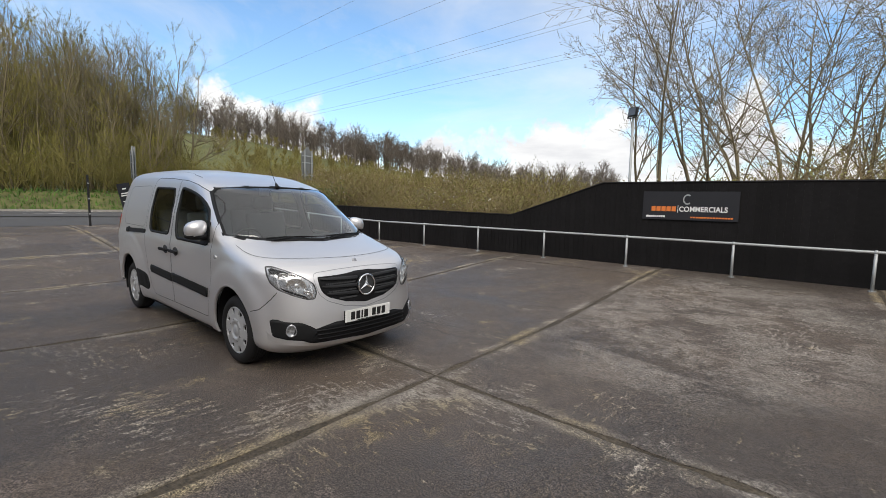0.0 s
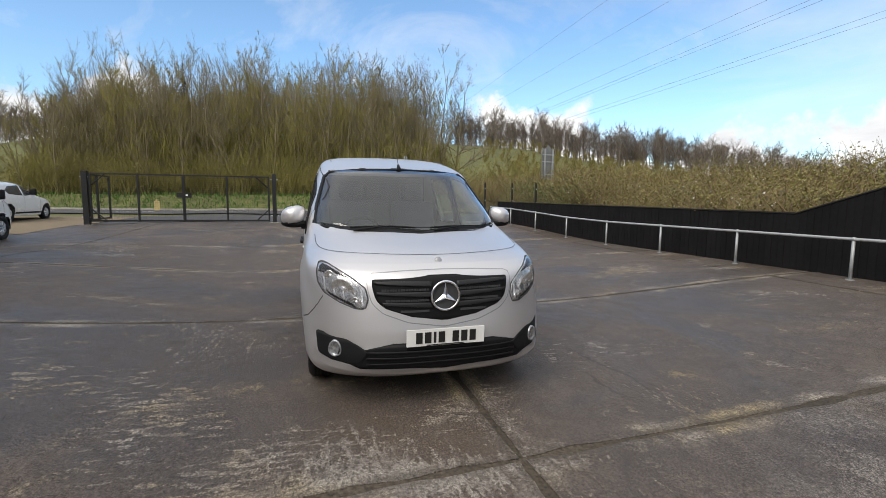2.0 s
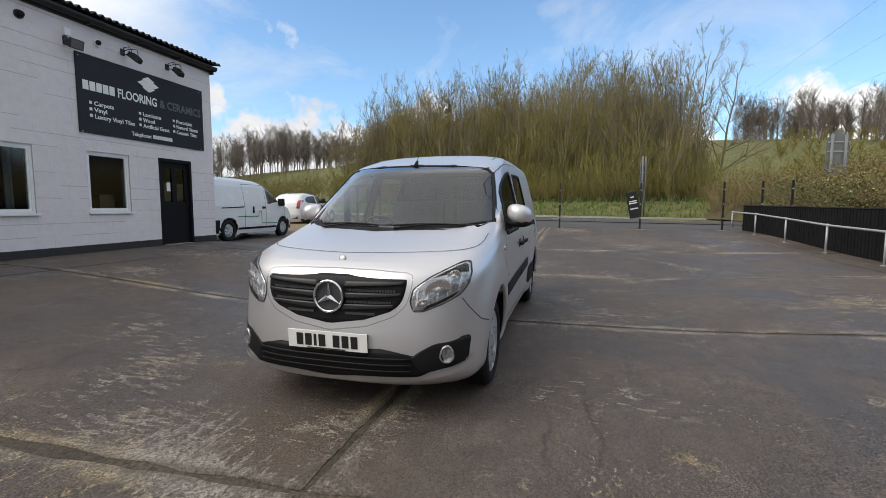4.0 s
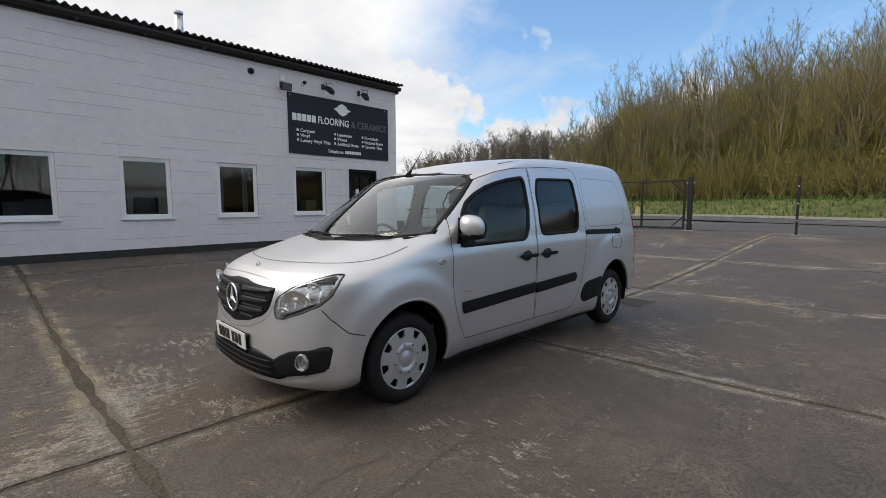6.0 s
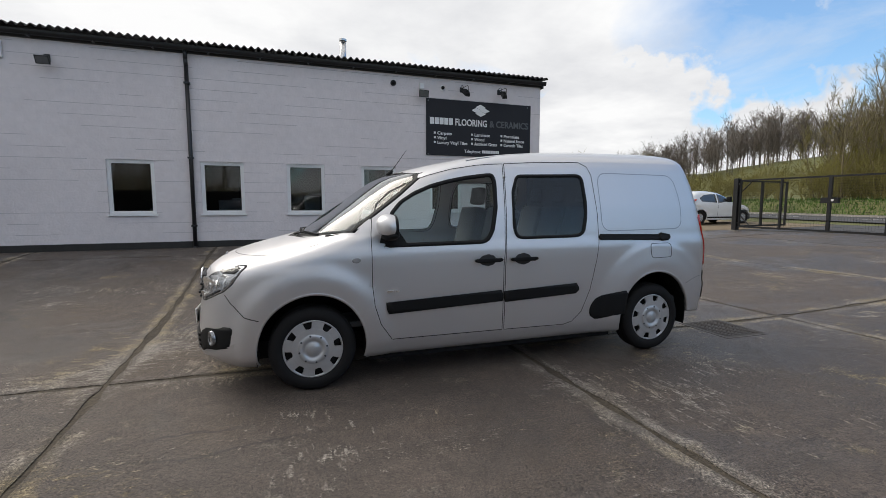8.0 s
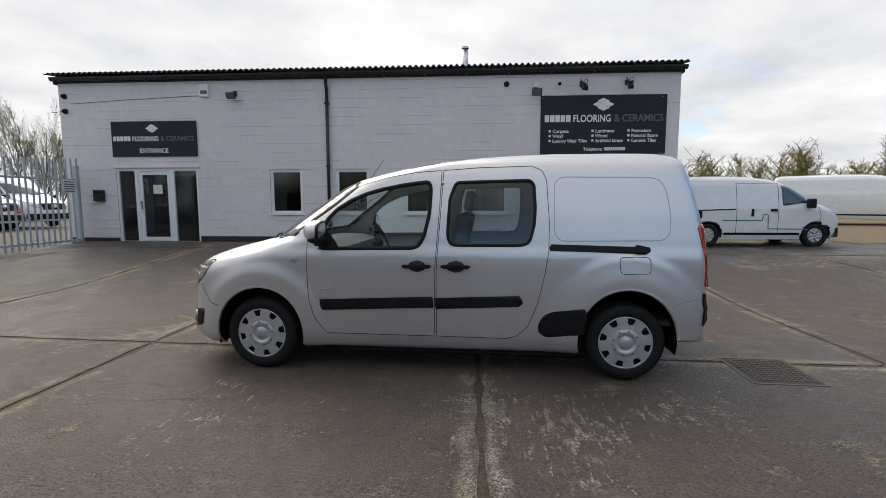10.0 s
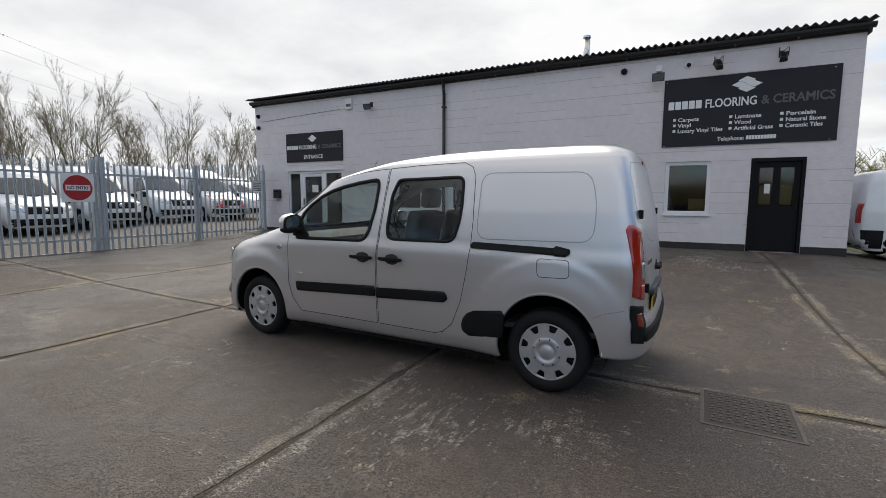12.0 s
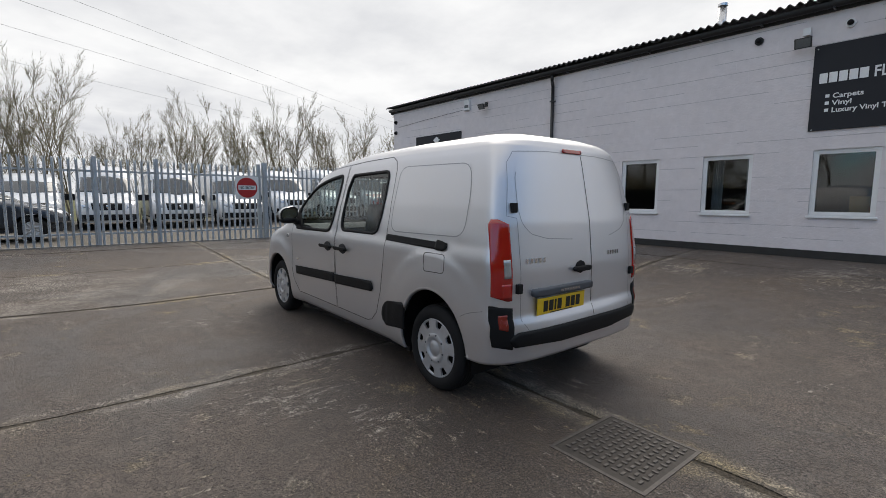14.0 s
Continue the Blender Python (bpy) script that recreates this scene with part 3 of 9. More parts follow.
tagged(track, "brown gravel parking strip beside the building", "pavement", kind="structure")
lot = sheet("pavement_4", list(np.arange(10.7, 26, 1.0)), list(np.arange(-20, 16.1, 1.0)), lambda x, y: land_z(x, y) + 0.004, M_hardcore)
tagged(lot, "pale gravel compound behind the palisade fence", "pavement", kind="structure")


def road_strip(name, off0, off1, lift, material, label, category):
    ys = list(np.arange(-160, 120, 2.0))
    vs, fs = [], []
    for y in ys:
        for o in (off0, off1):
            x = road_x(y) + o
            vs.append((x, y, land_z(road_x(y) + 3.4, y) + lift))
    for i in range(len(ys) - 1):
        fs.append((2 * i, 2 * i + 2, 2 * i + 3, 2 * i + 1))
    return tagged(raw(name, vs, fs, material), label, category, kind="structure")


road_strip("road", -3.6, 3.6, 0.03, M_tarmac, "two-lane grey tarmac road", "road")
road_strip("trim_1", -3.45, -3.35, 0.036, M_white, "thin white edge line on the road", "road marking")
kerb_vs, kerb_fs = [], []
for k, y in enumerate(np.arange(-160, 120, 2.0)):
    z = land_z(road_x(y) + 3.4, y)
    for o, h in ((-3.6, 0.0), (-3.6, 0.13), (-3.75, 0.14), (-3.75, 0.0)):
        kerb_vs.append((road_x(y) + o, y, z + h))
    if k:
        for q in range(3):
            kerb_fs.append((4 * k - 4 + q, 4 * k - 3 + q, 4 * k + 1 + q, 4 * k + q))
M_kerb = mat("concrete_kerb", (0.30, 0.28, 0.25), 0.85, 0, 0.2, 6, 0.4, 60, 0.004)
tagged(raw("kerb", kerb_vs, kerb_fs, M_kerb), "pale concrete kerb along the far verge", "kerb", kind="structure")
for y in range(-60, 60, 6):
    vs = [(road_x(v) + o, v, land_z(road_x(v) + 3.4, v) + 0.036) for v, o in ((y, -0.05), (y + 2.5, -0.05), (y + 2.5, 0.05), (y, 0.05))]
    tagged(raw("trim_2", vs, [(0, 1, 2, 3)], M_white), "white dash of the road's centre line", "road marking", kind="structure")


# ---------------------------------------------------------------- building
BM = Matrix.Translation((0, -7.374, 0.065)) @ Matrix.Rotation(math.atan(0.0427), 4, "Z")    # local x along the front, y out of it
BL, BR, BTOP = -5.03, 11.22, 4.64
WINS = [(4.57, 5.45, 1.08, 2.25), (2.78, 3.67, 1.08, 2.25), (0.97, 1.84, 1.07, 2.25), (-0.82, 0.07, 1.08, 2.24), (-2.63, -1.74, 1.09, 2.25)]
DOOR, ENTR = (-4.28, -3.35, 0.33, 2.28), (7.44, 9.75, 0.26, 2.31)
HOLES = WINS + [DOOR, ENTR]


def cut_rect(r, holes):
    out = [r]
    for h in holes:
        nxt = []
        for a, b, c, d in out:
            if h[0] >= b or h[1] <= a or h[2] >= d or h[3] <= c:
                nxt.append((a, b, c, d))
                continue
            x0, x1 = max(a, h[0]), min(b, h[1])
            if a < x0:
                nxt.append((a, x0, c, d))
            if x1 < b:
                nxt.append((x1, b, c, d))
            if c < h[2]:
                nxt.append((x0, x1, c, h[2]))
            if h[3] < d:
                nxt.append((x0, x1, h[3], d))
        out = nxt
    return out


front = new("wall_north", None)
bm = bmesh.new()
for a, b, c, d in cut_rect((BL, BR, -0.1, BTOP), HOLES):
    box(bm, a, b, -0.22, -0.0035, c, d)
me = bpy.data.meshes.new("wall_north")
bm.to_mesh(me)
bm.free()
me.materials.append(M_mortar)
bpy.data.objects.remove(front)
front = new("wall_north", me)
front.matrix_world = BM
tagged(front, "pale grey painted blockwork front of the showroom", "wall", kind="structure")
for nm, a, b, c, d in (("wall_west", BL, BL + 0.22, -9.0, -0.22), ("wall_east", BR - 0.22, BR, -9.0, -0.22), ("wall_south", BL, BR, -9.2, -9.0)):
    ob = part(nm, boxes((a, b, c, d, -0.1, BTOP)), M_wall)
    ob.matrix_world = BM
    tagged(ob, "pale grey painted blockwork wall of the showroom", "wall", kind="structure")
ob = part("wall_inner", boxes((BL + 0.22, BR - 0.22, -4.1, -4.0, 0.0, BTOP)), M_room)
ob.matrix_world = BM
tagged(ob, "plain wall inside the showroom, indoor shade put into its dark colour", "wall", kind="structure")
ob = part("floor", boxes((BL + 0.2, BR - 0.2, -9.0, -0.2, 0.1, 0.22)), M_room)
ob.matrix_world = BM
tagged(ob, "showroom floor, indoor shade put into its dark colour", "floor", kind="structure")
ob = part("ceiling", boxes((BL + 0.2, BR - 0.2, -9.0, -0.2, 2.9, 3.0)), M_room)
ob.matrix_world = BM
tagged(ob, "showroom ceiling, indoor shade put into its dark colour", "ceiling", kind="structure")


# ---------------------------------------------------------------- the silver van
VF = [(0.18, 2.12), (0.24, 2.27), (0.28, 2.35), (0.34, 2.385), (0.45, 2.395), (0.55, 2.385), (0.65, 2.368), (0.75, 2.352), (0.82, 2.338), (0.86, 2.322), (0.90, 2.292), (0.94, 2.235), (0.97, 2.172), (1.00, 2.088), (1.03, 1.985), (1.06, 1.872), (1.09, 1.745),
      (1.11, 1.652), (1.125, 1.59), (1.15, 1.553), (1.27, 1.395), (1.45, 1.150), (1.57, 0.975), (1.61, 0.905), (1.64, 0.815), (1.67, 0.690), (1.70, 0.545), (1.73, 0.385), (1.76, 0.19), (1.79, -0.08), (1.82, -0.55), (1.832, -0.70)]
VR = [(0.18, -2.12), (0.24, -2.18), (0.32, -2.225), (0.50, -2.245), (0.58, -2.230), (0.62, -2.205), (0.90, -2.200), (1.20, -2.168), (1.50, -2.105), (1.62, -2.078), (1.70, -2.055), (1.74, -2.035), (1.77, -2.00), (1.80, -1.92), (1.82, -1.70), (1.832, -1.45)]
VW = [(0.18, 0.79), (0.24, 0.832), (0.32, 0.852), (0.50, 0.866), (0.70, 0.874), (0.90, 0.878), (0.97, 0.876), (1.01, 0.868), (1.05, 0.856), (1.12, 0.846), (1.30, 0.812), (1.57, 0.742), (1.65, 0.718), (1.70, 0.694), (1.73, 0.670), (1.765, 0.620), (1.80, 0.50), (1.82, 0.34), (1.832, 0.05)]
VA = [(0.18, 0.62), (0.5, 0.72), (0.9, 0.74), (1.05, 0.72), (1.12, 0.60), (1.2, 0.55), (1.3, 0.525), (1.6, 0.48), (1.75, 0.5), (1.84, 0.4)]
VN = [(0.18, 2.8), (0.9, 2.9), (1.1, 2.6), (1.3, 2.5), (1.8, 2.3)]
VAR = [(0.18, 0.28), (0.5, 0.27), (0.62, 0.17), (1.5, 0.145), (1.7, 0.20), (1.8, 0.30)]


def flare(x, z):
    """The wings swell softly over the wheels."""
    f = 0.0
    for cx in (1.54, -1.54):
        d = math.hypot(x - cx, (z - 0.32) * 0.95)
        if cx < 0:
            f = max(f, 0.016 * smoothstep((0.60 - d) / 0.16) + 0.013 * smoothstep((0.655 - d) / 0.05))
        else:
            f = max(f, 0.026 * smoothstep((0.62 - d) / 0.14))
    return f


def side_y(x, z):
    """Half width of the body at x along and z up."""
    return side_y0(x, z) + flare(x, z) * min(side_y0(x, z) / 0.86, 1.0)


def side_y0(x, z):
    w = curve_at(VW, z)
    a, n = curve_at(VA, z), curve_at(VN, z)
    xf = curve_at(VF, z)
    x0 = xf - a
    if x > x0:
        k = min((x - x0) / a, 1.0)
        return w * max(1 - k ** n, 0.0) ** (1 / n)
    ar = curve_at(VAR, z)
    x1 = curve_at(VR, z) + ar
    if x < x1:
        k = min((x1 - x) / ar, 1.0)
        return w * max(1 - k ** 3.6, 0.0) ** (1 / 3.6)
    return w


def sill_z(x):
    """Lowest edge of the body skin at x."""
    return max(0.18 + 0.165 * smoothstep((-1.60 - x) / 0.32), 0.212 if abs(x) < 1.20 else 0.18)


def front_x(y, z):
    w, a, n = curve_at(VW, z), curve_at(VA, z), curve_at(VN, z)
    k = min(abs(y) / w, 1.0)
    return curve_at(VF, z) - a + a * max(1 - k ** n, 0.0) ** (1 / n)


def rear_x(y, z):
    w, ar = curve_at(VW, z), curve_at(VAR, z)
    k = min(abs(y) / w, 1.0)
    return curve_at(VR, z) + ar - ar * max(1 - k ** 3.6, 0.0) ** (1 / 3.6)


def top_z(x, y):
    """Height of the bonnet at x, y."""
    lo, hi = 0.75, 1.13
    for _ in range(30):
        mid = (lo + hi) / 2
        if front_x(y, mid) > x:
            lo = mid
        else:
            hi = mid
    return (lo + hi) / 2


def inside(p, poly):
    c = False
    j = len(poly) - 1
    for i in range(len(poly)):
        (xi, yi), (xj, yj) = poly[i], poly[j]
        if (yi > p[1]) != (yj > p[1]) and p[0] < (xj - xi) * (p[1] - yi) / (yj - yi) + xi:
            c = not c
        j = i
    return c


def nearest_on(p, poly):
    best, bd = p, 1e9
    for i in range(len(poly)):
        a, b = poly[i], poly[(i + 1) % len(poly)]
        dx, dy = b[0] - a[0], b[1] - a[1]
        t = min(max(((p[0] - a[0]) * dx + (p[1] - a[1]) * dy) / (dx * dx + dy * dy + 1e-12), 0), 1)
        q = (a[0] + t * dx, a[1] + t * dy)
        d = (q[0] - p[0]) ** 2 + (q[1] - p[1]) ** 2
        if d < bd:
            best, bd = q, d
    return best


def rounded(pts, r=0.03, n=4):
    """A polygon with its corners rounded."""
    out = []
    k = len(pts)
    for i in range(k):
        a, p, b = Vector(pts[i - 1]), Vector(pts[i]), Vector(pts[(i + 1) % k])
        da, db = (a - p), (b - p)
        ra = min(r, da.length * 0.48)
        rb = min(r, db.length * 0.48)
        s, e = p + da.normalized() * ra, p + db.normalized() * rb
        for j in range(n + 1):
            t = j / n
            out.append(tuple((1 - t) ** 2 * s + 2 * t * (1 - t) * p + t * t * e))
    return out


def grown(poly, d):
    """The polygon pushed outwards by d (counted outward whatever its turn)."""
    area = sum(poly[i][0] * poly[(i + 1) % len(poly)][1] - poly[(i + 1) % len(poly)][0] * poly[i][1] for i in range(len(poly)))
    s = 1 if area > 0 else -1
    out = []
    n = len(poly)
    for i in range(n):
        a, b, c = poly[i - 1], poly[i], poly[(i + 1) % n]
        e1, e2 = Vector((b[0] - a[0], b[1] - a[1])), Vector((c[0] - b[0], c[1] - b[1]))
        if e1.length < 1e-6 or e2.length < 1e-6:
            nrm = (e1 if e1.length > e2.length else e2).normalized()
            nrm = Vector((nrm.y, -nrm.x)) * s
            out.append((b[0] + nrm.x * d, b[1] + nrm.y * d))
            continue
        n1, n2 = Vector((e1.y, -e1.x)).normalized() * s, Vector((e2.y, -e2.x)).normalized() * s
        m = (n1 + n2)
        m = m.normalized() / max((m.normalized()).dot(n1), 0.5) if m.length > 1e-6 else n1
        out.append((b[0] + m.x * d, b[1] + m.y * d))
    return out


def mapped(face, sgn=1):
    """How flat outlines lie on the body: (u, v) and lift to a place."""
    if face == "side":
        return lambda u, v, h=0.0: Vector((u, sgn * (side_y(u, v) + h), v + h * 0.15))
    if face == "front":
        return lambda u, v, h=0.0: Vector((front_x(u, v) + h, u * (1 + h * 0.4), v + h * 0.3))
    if face == "rear":
        return lambda u, v, h=0.0: Vector((rear_x(u, v) - h, u * (1 + h * 0.2), v))
    return lambda u, v, h=0.0: Vector((u, v, top_z(u, v) + h))


def patch(poly, place, lift, depth=0.012, nu=14, nv=10, bm=None):
    """A plate that follows the body inside an outline, with a rim."""
    bm = bm or bmesh.new()
    v0, v1 = min(p[1] for p in poly), max(p[1] for p in poly)
    rows = []
    for j in range(nv + 1):
        v = v0 + (v1 - v0) * (0.004 + 0.992 * j / nv)
        xs = []
        for i in range(len(poly)):
            a, b = poly[i], poly[(i + 1) % len(poly)]
            if (a[1] > v) != (b[1] > v):
                xs.append(a[0] + (b[0] - a[0]) * (v - a[1]) / (b[1] - a[1]))
        if len(xs) < 2:
            continue
        u0, u1 = min(xs), max(xs)
        rows.append([bm.verts.new(place(u0 + (u1 - u0) * i / nu, v, lift)) for i in range(nu + 1)])
    for a, b in zip(rows[:-1], rows[1:]):
        for i in range(nu):
            bm.faces.new((a[i], a[i + 1], b[i + 1], b[i]))
    if depth:
        loop = rows[0] + [r[-1] for r in rows[1:]] + rows[-1][-2::-1] + [r[0] for r in rows[-2:0:-1]]
        mid = sum((v.co for v in loop), Vector()) / len(loop)
        low = place(sum(p[0] for p in poly) / len(poly), sum(p[1] for p in poly) / len(poly), lift - depth) - place(sum(p[0] for p in poly) / len(poly), sum(p[1] for p in poly) / len(poly), lift)
        back = [bm.verts.new(v.co + low) for v in loop]
        n = len(loop)
        for i in range(n):
            bm.faces.new((loop[i], loop[(i + 1) % n], back[(i + 1) % n], back[i]))
    bmesh.ops.recalc_face_normals(bm, faces=bm.faces[:])
    return bm


def band(inner, outer, place, lift, drop=0.012, bm=None):
    """A raised frame between two outlines of the same count."""
    bm = bm or bmesh.new()
    n = len(inner)
    a = [bm.verts.new(place(*p, lift)) for p in inner]
    b = [bm.verts.new(place(*p, lift)) for p in outer]
    c = [bm.verts.new(place(*p, lift - drop)) for p in inner]
    d = [bm.verts.new(place(*p, lift - drop)) for p in outer]
    for i in range(n):
        j = (i + 1) % n
        bm.faces.new((a[i], a[j], b[j], b[i]))
        bm.faces.new((a[i], c[i], c[j], a[j]))
        bm.faces.new((b[i], b[j], d[j], d[i]))
    bmesh.ops.recalc_face_normals(bm, faces=bm.faces[:])
    return bm


def ribbon(pts, place, width=0.007, lift=0.0012, step=0.03, bm=None):
    """A thin line that follows the body."""
    bm = bm or bmesh.new()
    fine = [Vector(pts[0])]
    for a, b in zip(pts[:-1], pts[1:]):
        a, b = Vector(a), Vector(b)
        k = max(int((b - a).length / step), 1)
        fine += [a + (b - a) * (i + 1) / k for i in range(k)]
    rows = []
    for i, p in enumerate(fine):
        d = (fine[min(i + 1, len(fine) - 1)] - fine[max(i - 1, 0)]).normalized()
        n = Vector((-d.y, d.x)) * width / 2
        rows.append((bm.verts.new(place(p.x + n.x, p.y + n.y, lift)), bm.verts.new(place(p.x - n.x, p.y - n.y, lift))))
    for a, b in zip(rows[:-1], rows[1:]):
        bm.faces.new((a[0], a[1], b[1], b[0]))
    return bm


FRONT_GLASS = [(0.98, 1.045), (0.965, 1.18), (0.925, 1.30), (0.85, 1.39), (0.74, 1.455), (0.61, 1.505), (0.46, 1.54), (0.29, 1.566), (0.13, 1.58), (0.075, 1.582), (0.06, 1.53), (0.07, 1.32), (0.11, 1.13), (0.15, 1.06), (0.20, 1.04)]
SLIDE_GLASS = [(-0.16, 1.575), (-0.11, 1.45), (-0.095, 1.15), (-0.11, 1.08), (-0.15, 1.062), (-0.70, 1.065), (-0.755, 1.09), (-0.79, 1.22), (-0.80, 1.35), (-0.79, 1.545), (-0.76, 1.575)]
SCREEN = [(-0.80, 1.150), (-0.60, 1.128), (-0.30, 1.116), (0, 1.113), (0.30, 1.116), (0.60, 1.128), (0.80, 1.150), (0.775, 1.30), (0.735, 1.45), (0.695, 1.575), (0.64, 1.622), (0.35, 1.648), (0, 1.656), (-0.35, 1.648), (-0.64, 1.622), (-0.695, 1.575), (-0.735, 1.45), (-0.775, 1.30)]
FRONT_DOOR = [(0.95, 0.335), (1.04, 0.46), (1.085, 0.60), (1.10, 0.75), (1.10, 1.0), (1.10, 1.13), (1.085, 1.27), (1.03, 1.385), (0.93, 1.475), (0.80, 1.54), (0.62, 1.60), (0.42, 1.645), (0.2, 1.672), (-0.035, 1.682), (-0.02, 1.34), (0.005, 0.95), (0.015, 0.84), (0.015, 0.33)]
SLIDE_DOOR = [(-0.05, 1.682), (-0.35, 1.695), (-0.78, 1.695), (-0.86, 1.655), (-0.895, 1.58), (-0.915, 1.24), (-0.91, 1.02), (-0.885, 0.85), (-0.83, 0.60), (-0.75, 0.42), (-0.66, 0.345), (-0.58, 0.325), (0.0, 0.33), (0.0, 0.84), (-0.03, 1.3)]
ARCH_R, ARCH_Z = 0.392, 0.325


def arch_poly(cx):
    return [(cx + ARCH_R * math.cos(a), ARCH_Z + (ARCH_R + 0.01) * math.sin(a)) for a in np.linspace(-0.15, math.pi + 0.15, 40)] + [(cx - ARCH_R, 0.0), (cx + ARCH_R, 0.0)]


def van_shell():
    """All the painted skin: body, doors and bonnet as separate meshes, with the openings cut."""
    zs = list(np.arange(0.18, 1.64, 0.0225)) + [1.645, 1.66, 1.675, 1.69, 1.70, 1.71, 1.72, 1.73, 1.74, 1.75, 1.76, 1.77, 1.777, 1.784, 1.79, 1.797, 1.804, 1.811, 1.818, 1.824, 1.829, 1.832]
    nf, ns, nr = 30, 74, 16
    pts = []
    for z in zs:
        w, a, n, xf = curve_at(VW, z), curve_at(VA, z), curve_at(VN, z), curve_at(VF, z)
        ar, xr = curve_at(VAR, z), curve_at(VR, z)
        row = []
        for i in range(nf):
            th = math.pi / 2 * i / nf
            row.append((xf - a + a * math.cos(th) ** (2 / n), w * math.sin(th) ** (2 / n), z))
        for i in range(ns):
            row.append((xf - a + (xr + ar - xf + a) * i / ns, w, z))
        for i in range(nr + 1):
            th = math.pi / 2 * (1 - i / nr)
            row.append((xr + ar - ar * math.cos(th) ** (2 / 3.6), w * max(math.sin(th), 0) ** (2 / 3.6), z))
        row = [(x, y + flare(x, zz) * min(y / 0.86, 1.0), max(zz, sill_z(x))) for x, y, zz in row]
        pts.append(row)
    holes = [("side", rounded(FRONT_GLASS, 0.02, 2)), ("side", rounded(SLIDE_GLASS, 0.02, 2)), ("front", SCREEN), ("side", arch_poly(1.54)), ("side", arch_poly(-1.54))]
    groups = {"body": bmesh.new(), "front_door": bmesh.new(), "sliding_door": bmesh.new(), "front_door_2": bmesh.new(), "sliding_door_2": bmesh.new(), "bonnet": bmesh.new()}
    cols = len(pts[0])
    P = [[Vector(p) for p in row] for row in pts]

    def key(kind, v):
        return (v.x, v.z) if kind == "side" else (v.y, v.z)

    dead = {}
    for kind, poly in holes:
        u0, u1 = min(p[0] for p in poly), max(p[0] for p in poly)
        v0, v1 = min(p[1] for p in poly), max(p[1] for p in poly)
        cut = set()
        for j in range(len(zs) - 1):
            for i in range(cols - 1):
                c = (P[j][i] + P[j][i + 1] + P[j + 1][i] + P[j + 1][i + 1]) / 4
                if kind == "side" and c.y < 0.55 or kind == "front" and (c.x < 0.2 or i > nf + 8):
                    continue
                q = key(kind, c)
                if u0 <= q[0] <= u1 and v0 <= q[1] <= v1 and inside(q, poly):
                    cut.add((j, i))
        touch = {}
        for j, i in cut:
            dead[(j, i)] = True
            for dj in (0, 1):
                for di in (0, 1):
                    touch[(j + dj, i + di)] = 1
        for j, i in touch:
            around = [(j - 1, i - 1), (j - 1, i), (j, i - 1), (j, i)]
            if all(c in cut for c in around):
                continue
            q = nearest_on(key(kind, P[j][i]), poly)
            if kind == "side":
                lowest = max(q[1], sill_z(q[0]))
                P[j][i] = Vector((q[0], side_y(q[0], lowest), lowest))
            else:
                P[j][i] = Vector((front_x(q[0], q[1]), q[0], q[1]))
    for sgn in (1, -1):
        cache = {g: {} for g in groups}
        for j in range(len(zs) - 1):
            for i in range(cols - 1):
                if (j, i) in dead:
                    continue
                quad = [(j, i), (j, i + 1), (j + 1, i + 1), (j + 1, i)]
                c = sum((P[a][b] for a, b in quad), Vector()) / 4
                g = "body"
                if c.y > 0.5:
                    if inside((c.x, c.z), FRONT_DOOR):
                        g = "front_door" if sgn > 0 else "front_door_2"
                    elif inside((c.x, c.z), SLIDE_DOOR):
                        g = "sliding_door" if sgn > 0 else "sliding_door_2"
                if 0.955 < c.z < 1.115 and c.y < 0.70 and c.x > 1.25:
                    g = "bonnet"
                bm, cc = groups[g], cache[g]
                vs = []
                for q in quad:
                    if q not in cc:
                        v = P[q[0]][q[1]]
                        cc[q] = bm.verts.new((v.x, sgn * v.y, v.z))
                    vs.append(cc[q])
                vs = vs if sgn < 0 else vs[::-1]
                try:
                    bm.faces.new(vs)
                except ValueError:
                    pass
        # close the roof's last gap
    top = P[-1]
    bm = groups["body"]
    bm.faces.new([bm.verts.new((p.x, p.y, p.z)) for p in top] + [bm.verts.new((p.x, -p.y, p.z)) for p in top[::-1]])
    for g in groups.values():
        bmesh.ops.remove_doubles(g, verts=g.verts[:], dist=0.0006)
        bmesh.ops.dissolve_degenerate(g, edges=g.edges[:], dist=0.0004)
        bmesh.ops.recalc_face_normals(g, faces=g.faces[:])
    for name in ("front_door", "front_door_2", "sliding_door", "sliding_door_2", "bonnet"):
        g = groups[name]
        if name == "bonnet":
            flip = sum(f.normal.z for f in g.faces) < 0
        else:
            flip = sum(f.normal.y for f in g.faces) * (-1 if name.endswith("_2") else 1) < 0
        if flip:
            bmesh.ops.reverse_faces(g, faces=g.faces[:])
    return groups


VAN = thing("van", pose(0, 0.03, 0.004, 0, 0, 0.7), "silver crew van with black trim parked in the yard", "van")
shell = van_shell()
van_body = part("body", shell["body"], M_silver, VAN, "silver painted body shell", True)
door_l = part("front_door", shell["front_door"], M_silver, VAN, "silver front door", True)
door_r = part("front_door", shell["front_door_2"], M_silver, VAN, "silver front door", True)
slide_l = part("sliding_door", shell["sliding_door"], M_silver, VAN, "silver sliding door with a window", True)
slide_r = part("sliding_door", shell["sliding_door_2"], M_silver, VAN, "silver sliding door with a window", True)
part("bonnet", shell["bonnet"], M_silver, VAN, "silver bonnet", True)


# ---- van: glass and trim on the sides
def mirrored(fn):
    for s in (1, -1):
        fn(s)


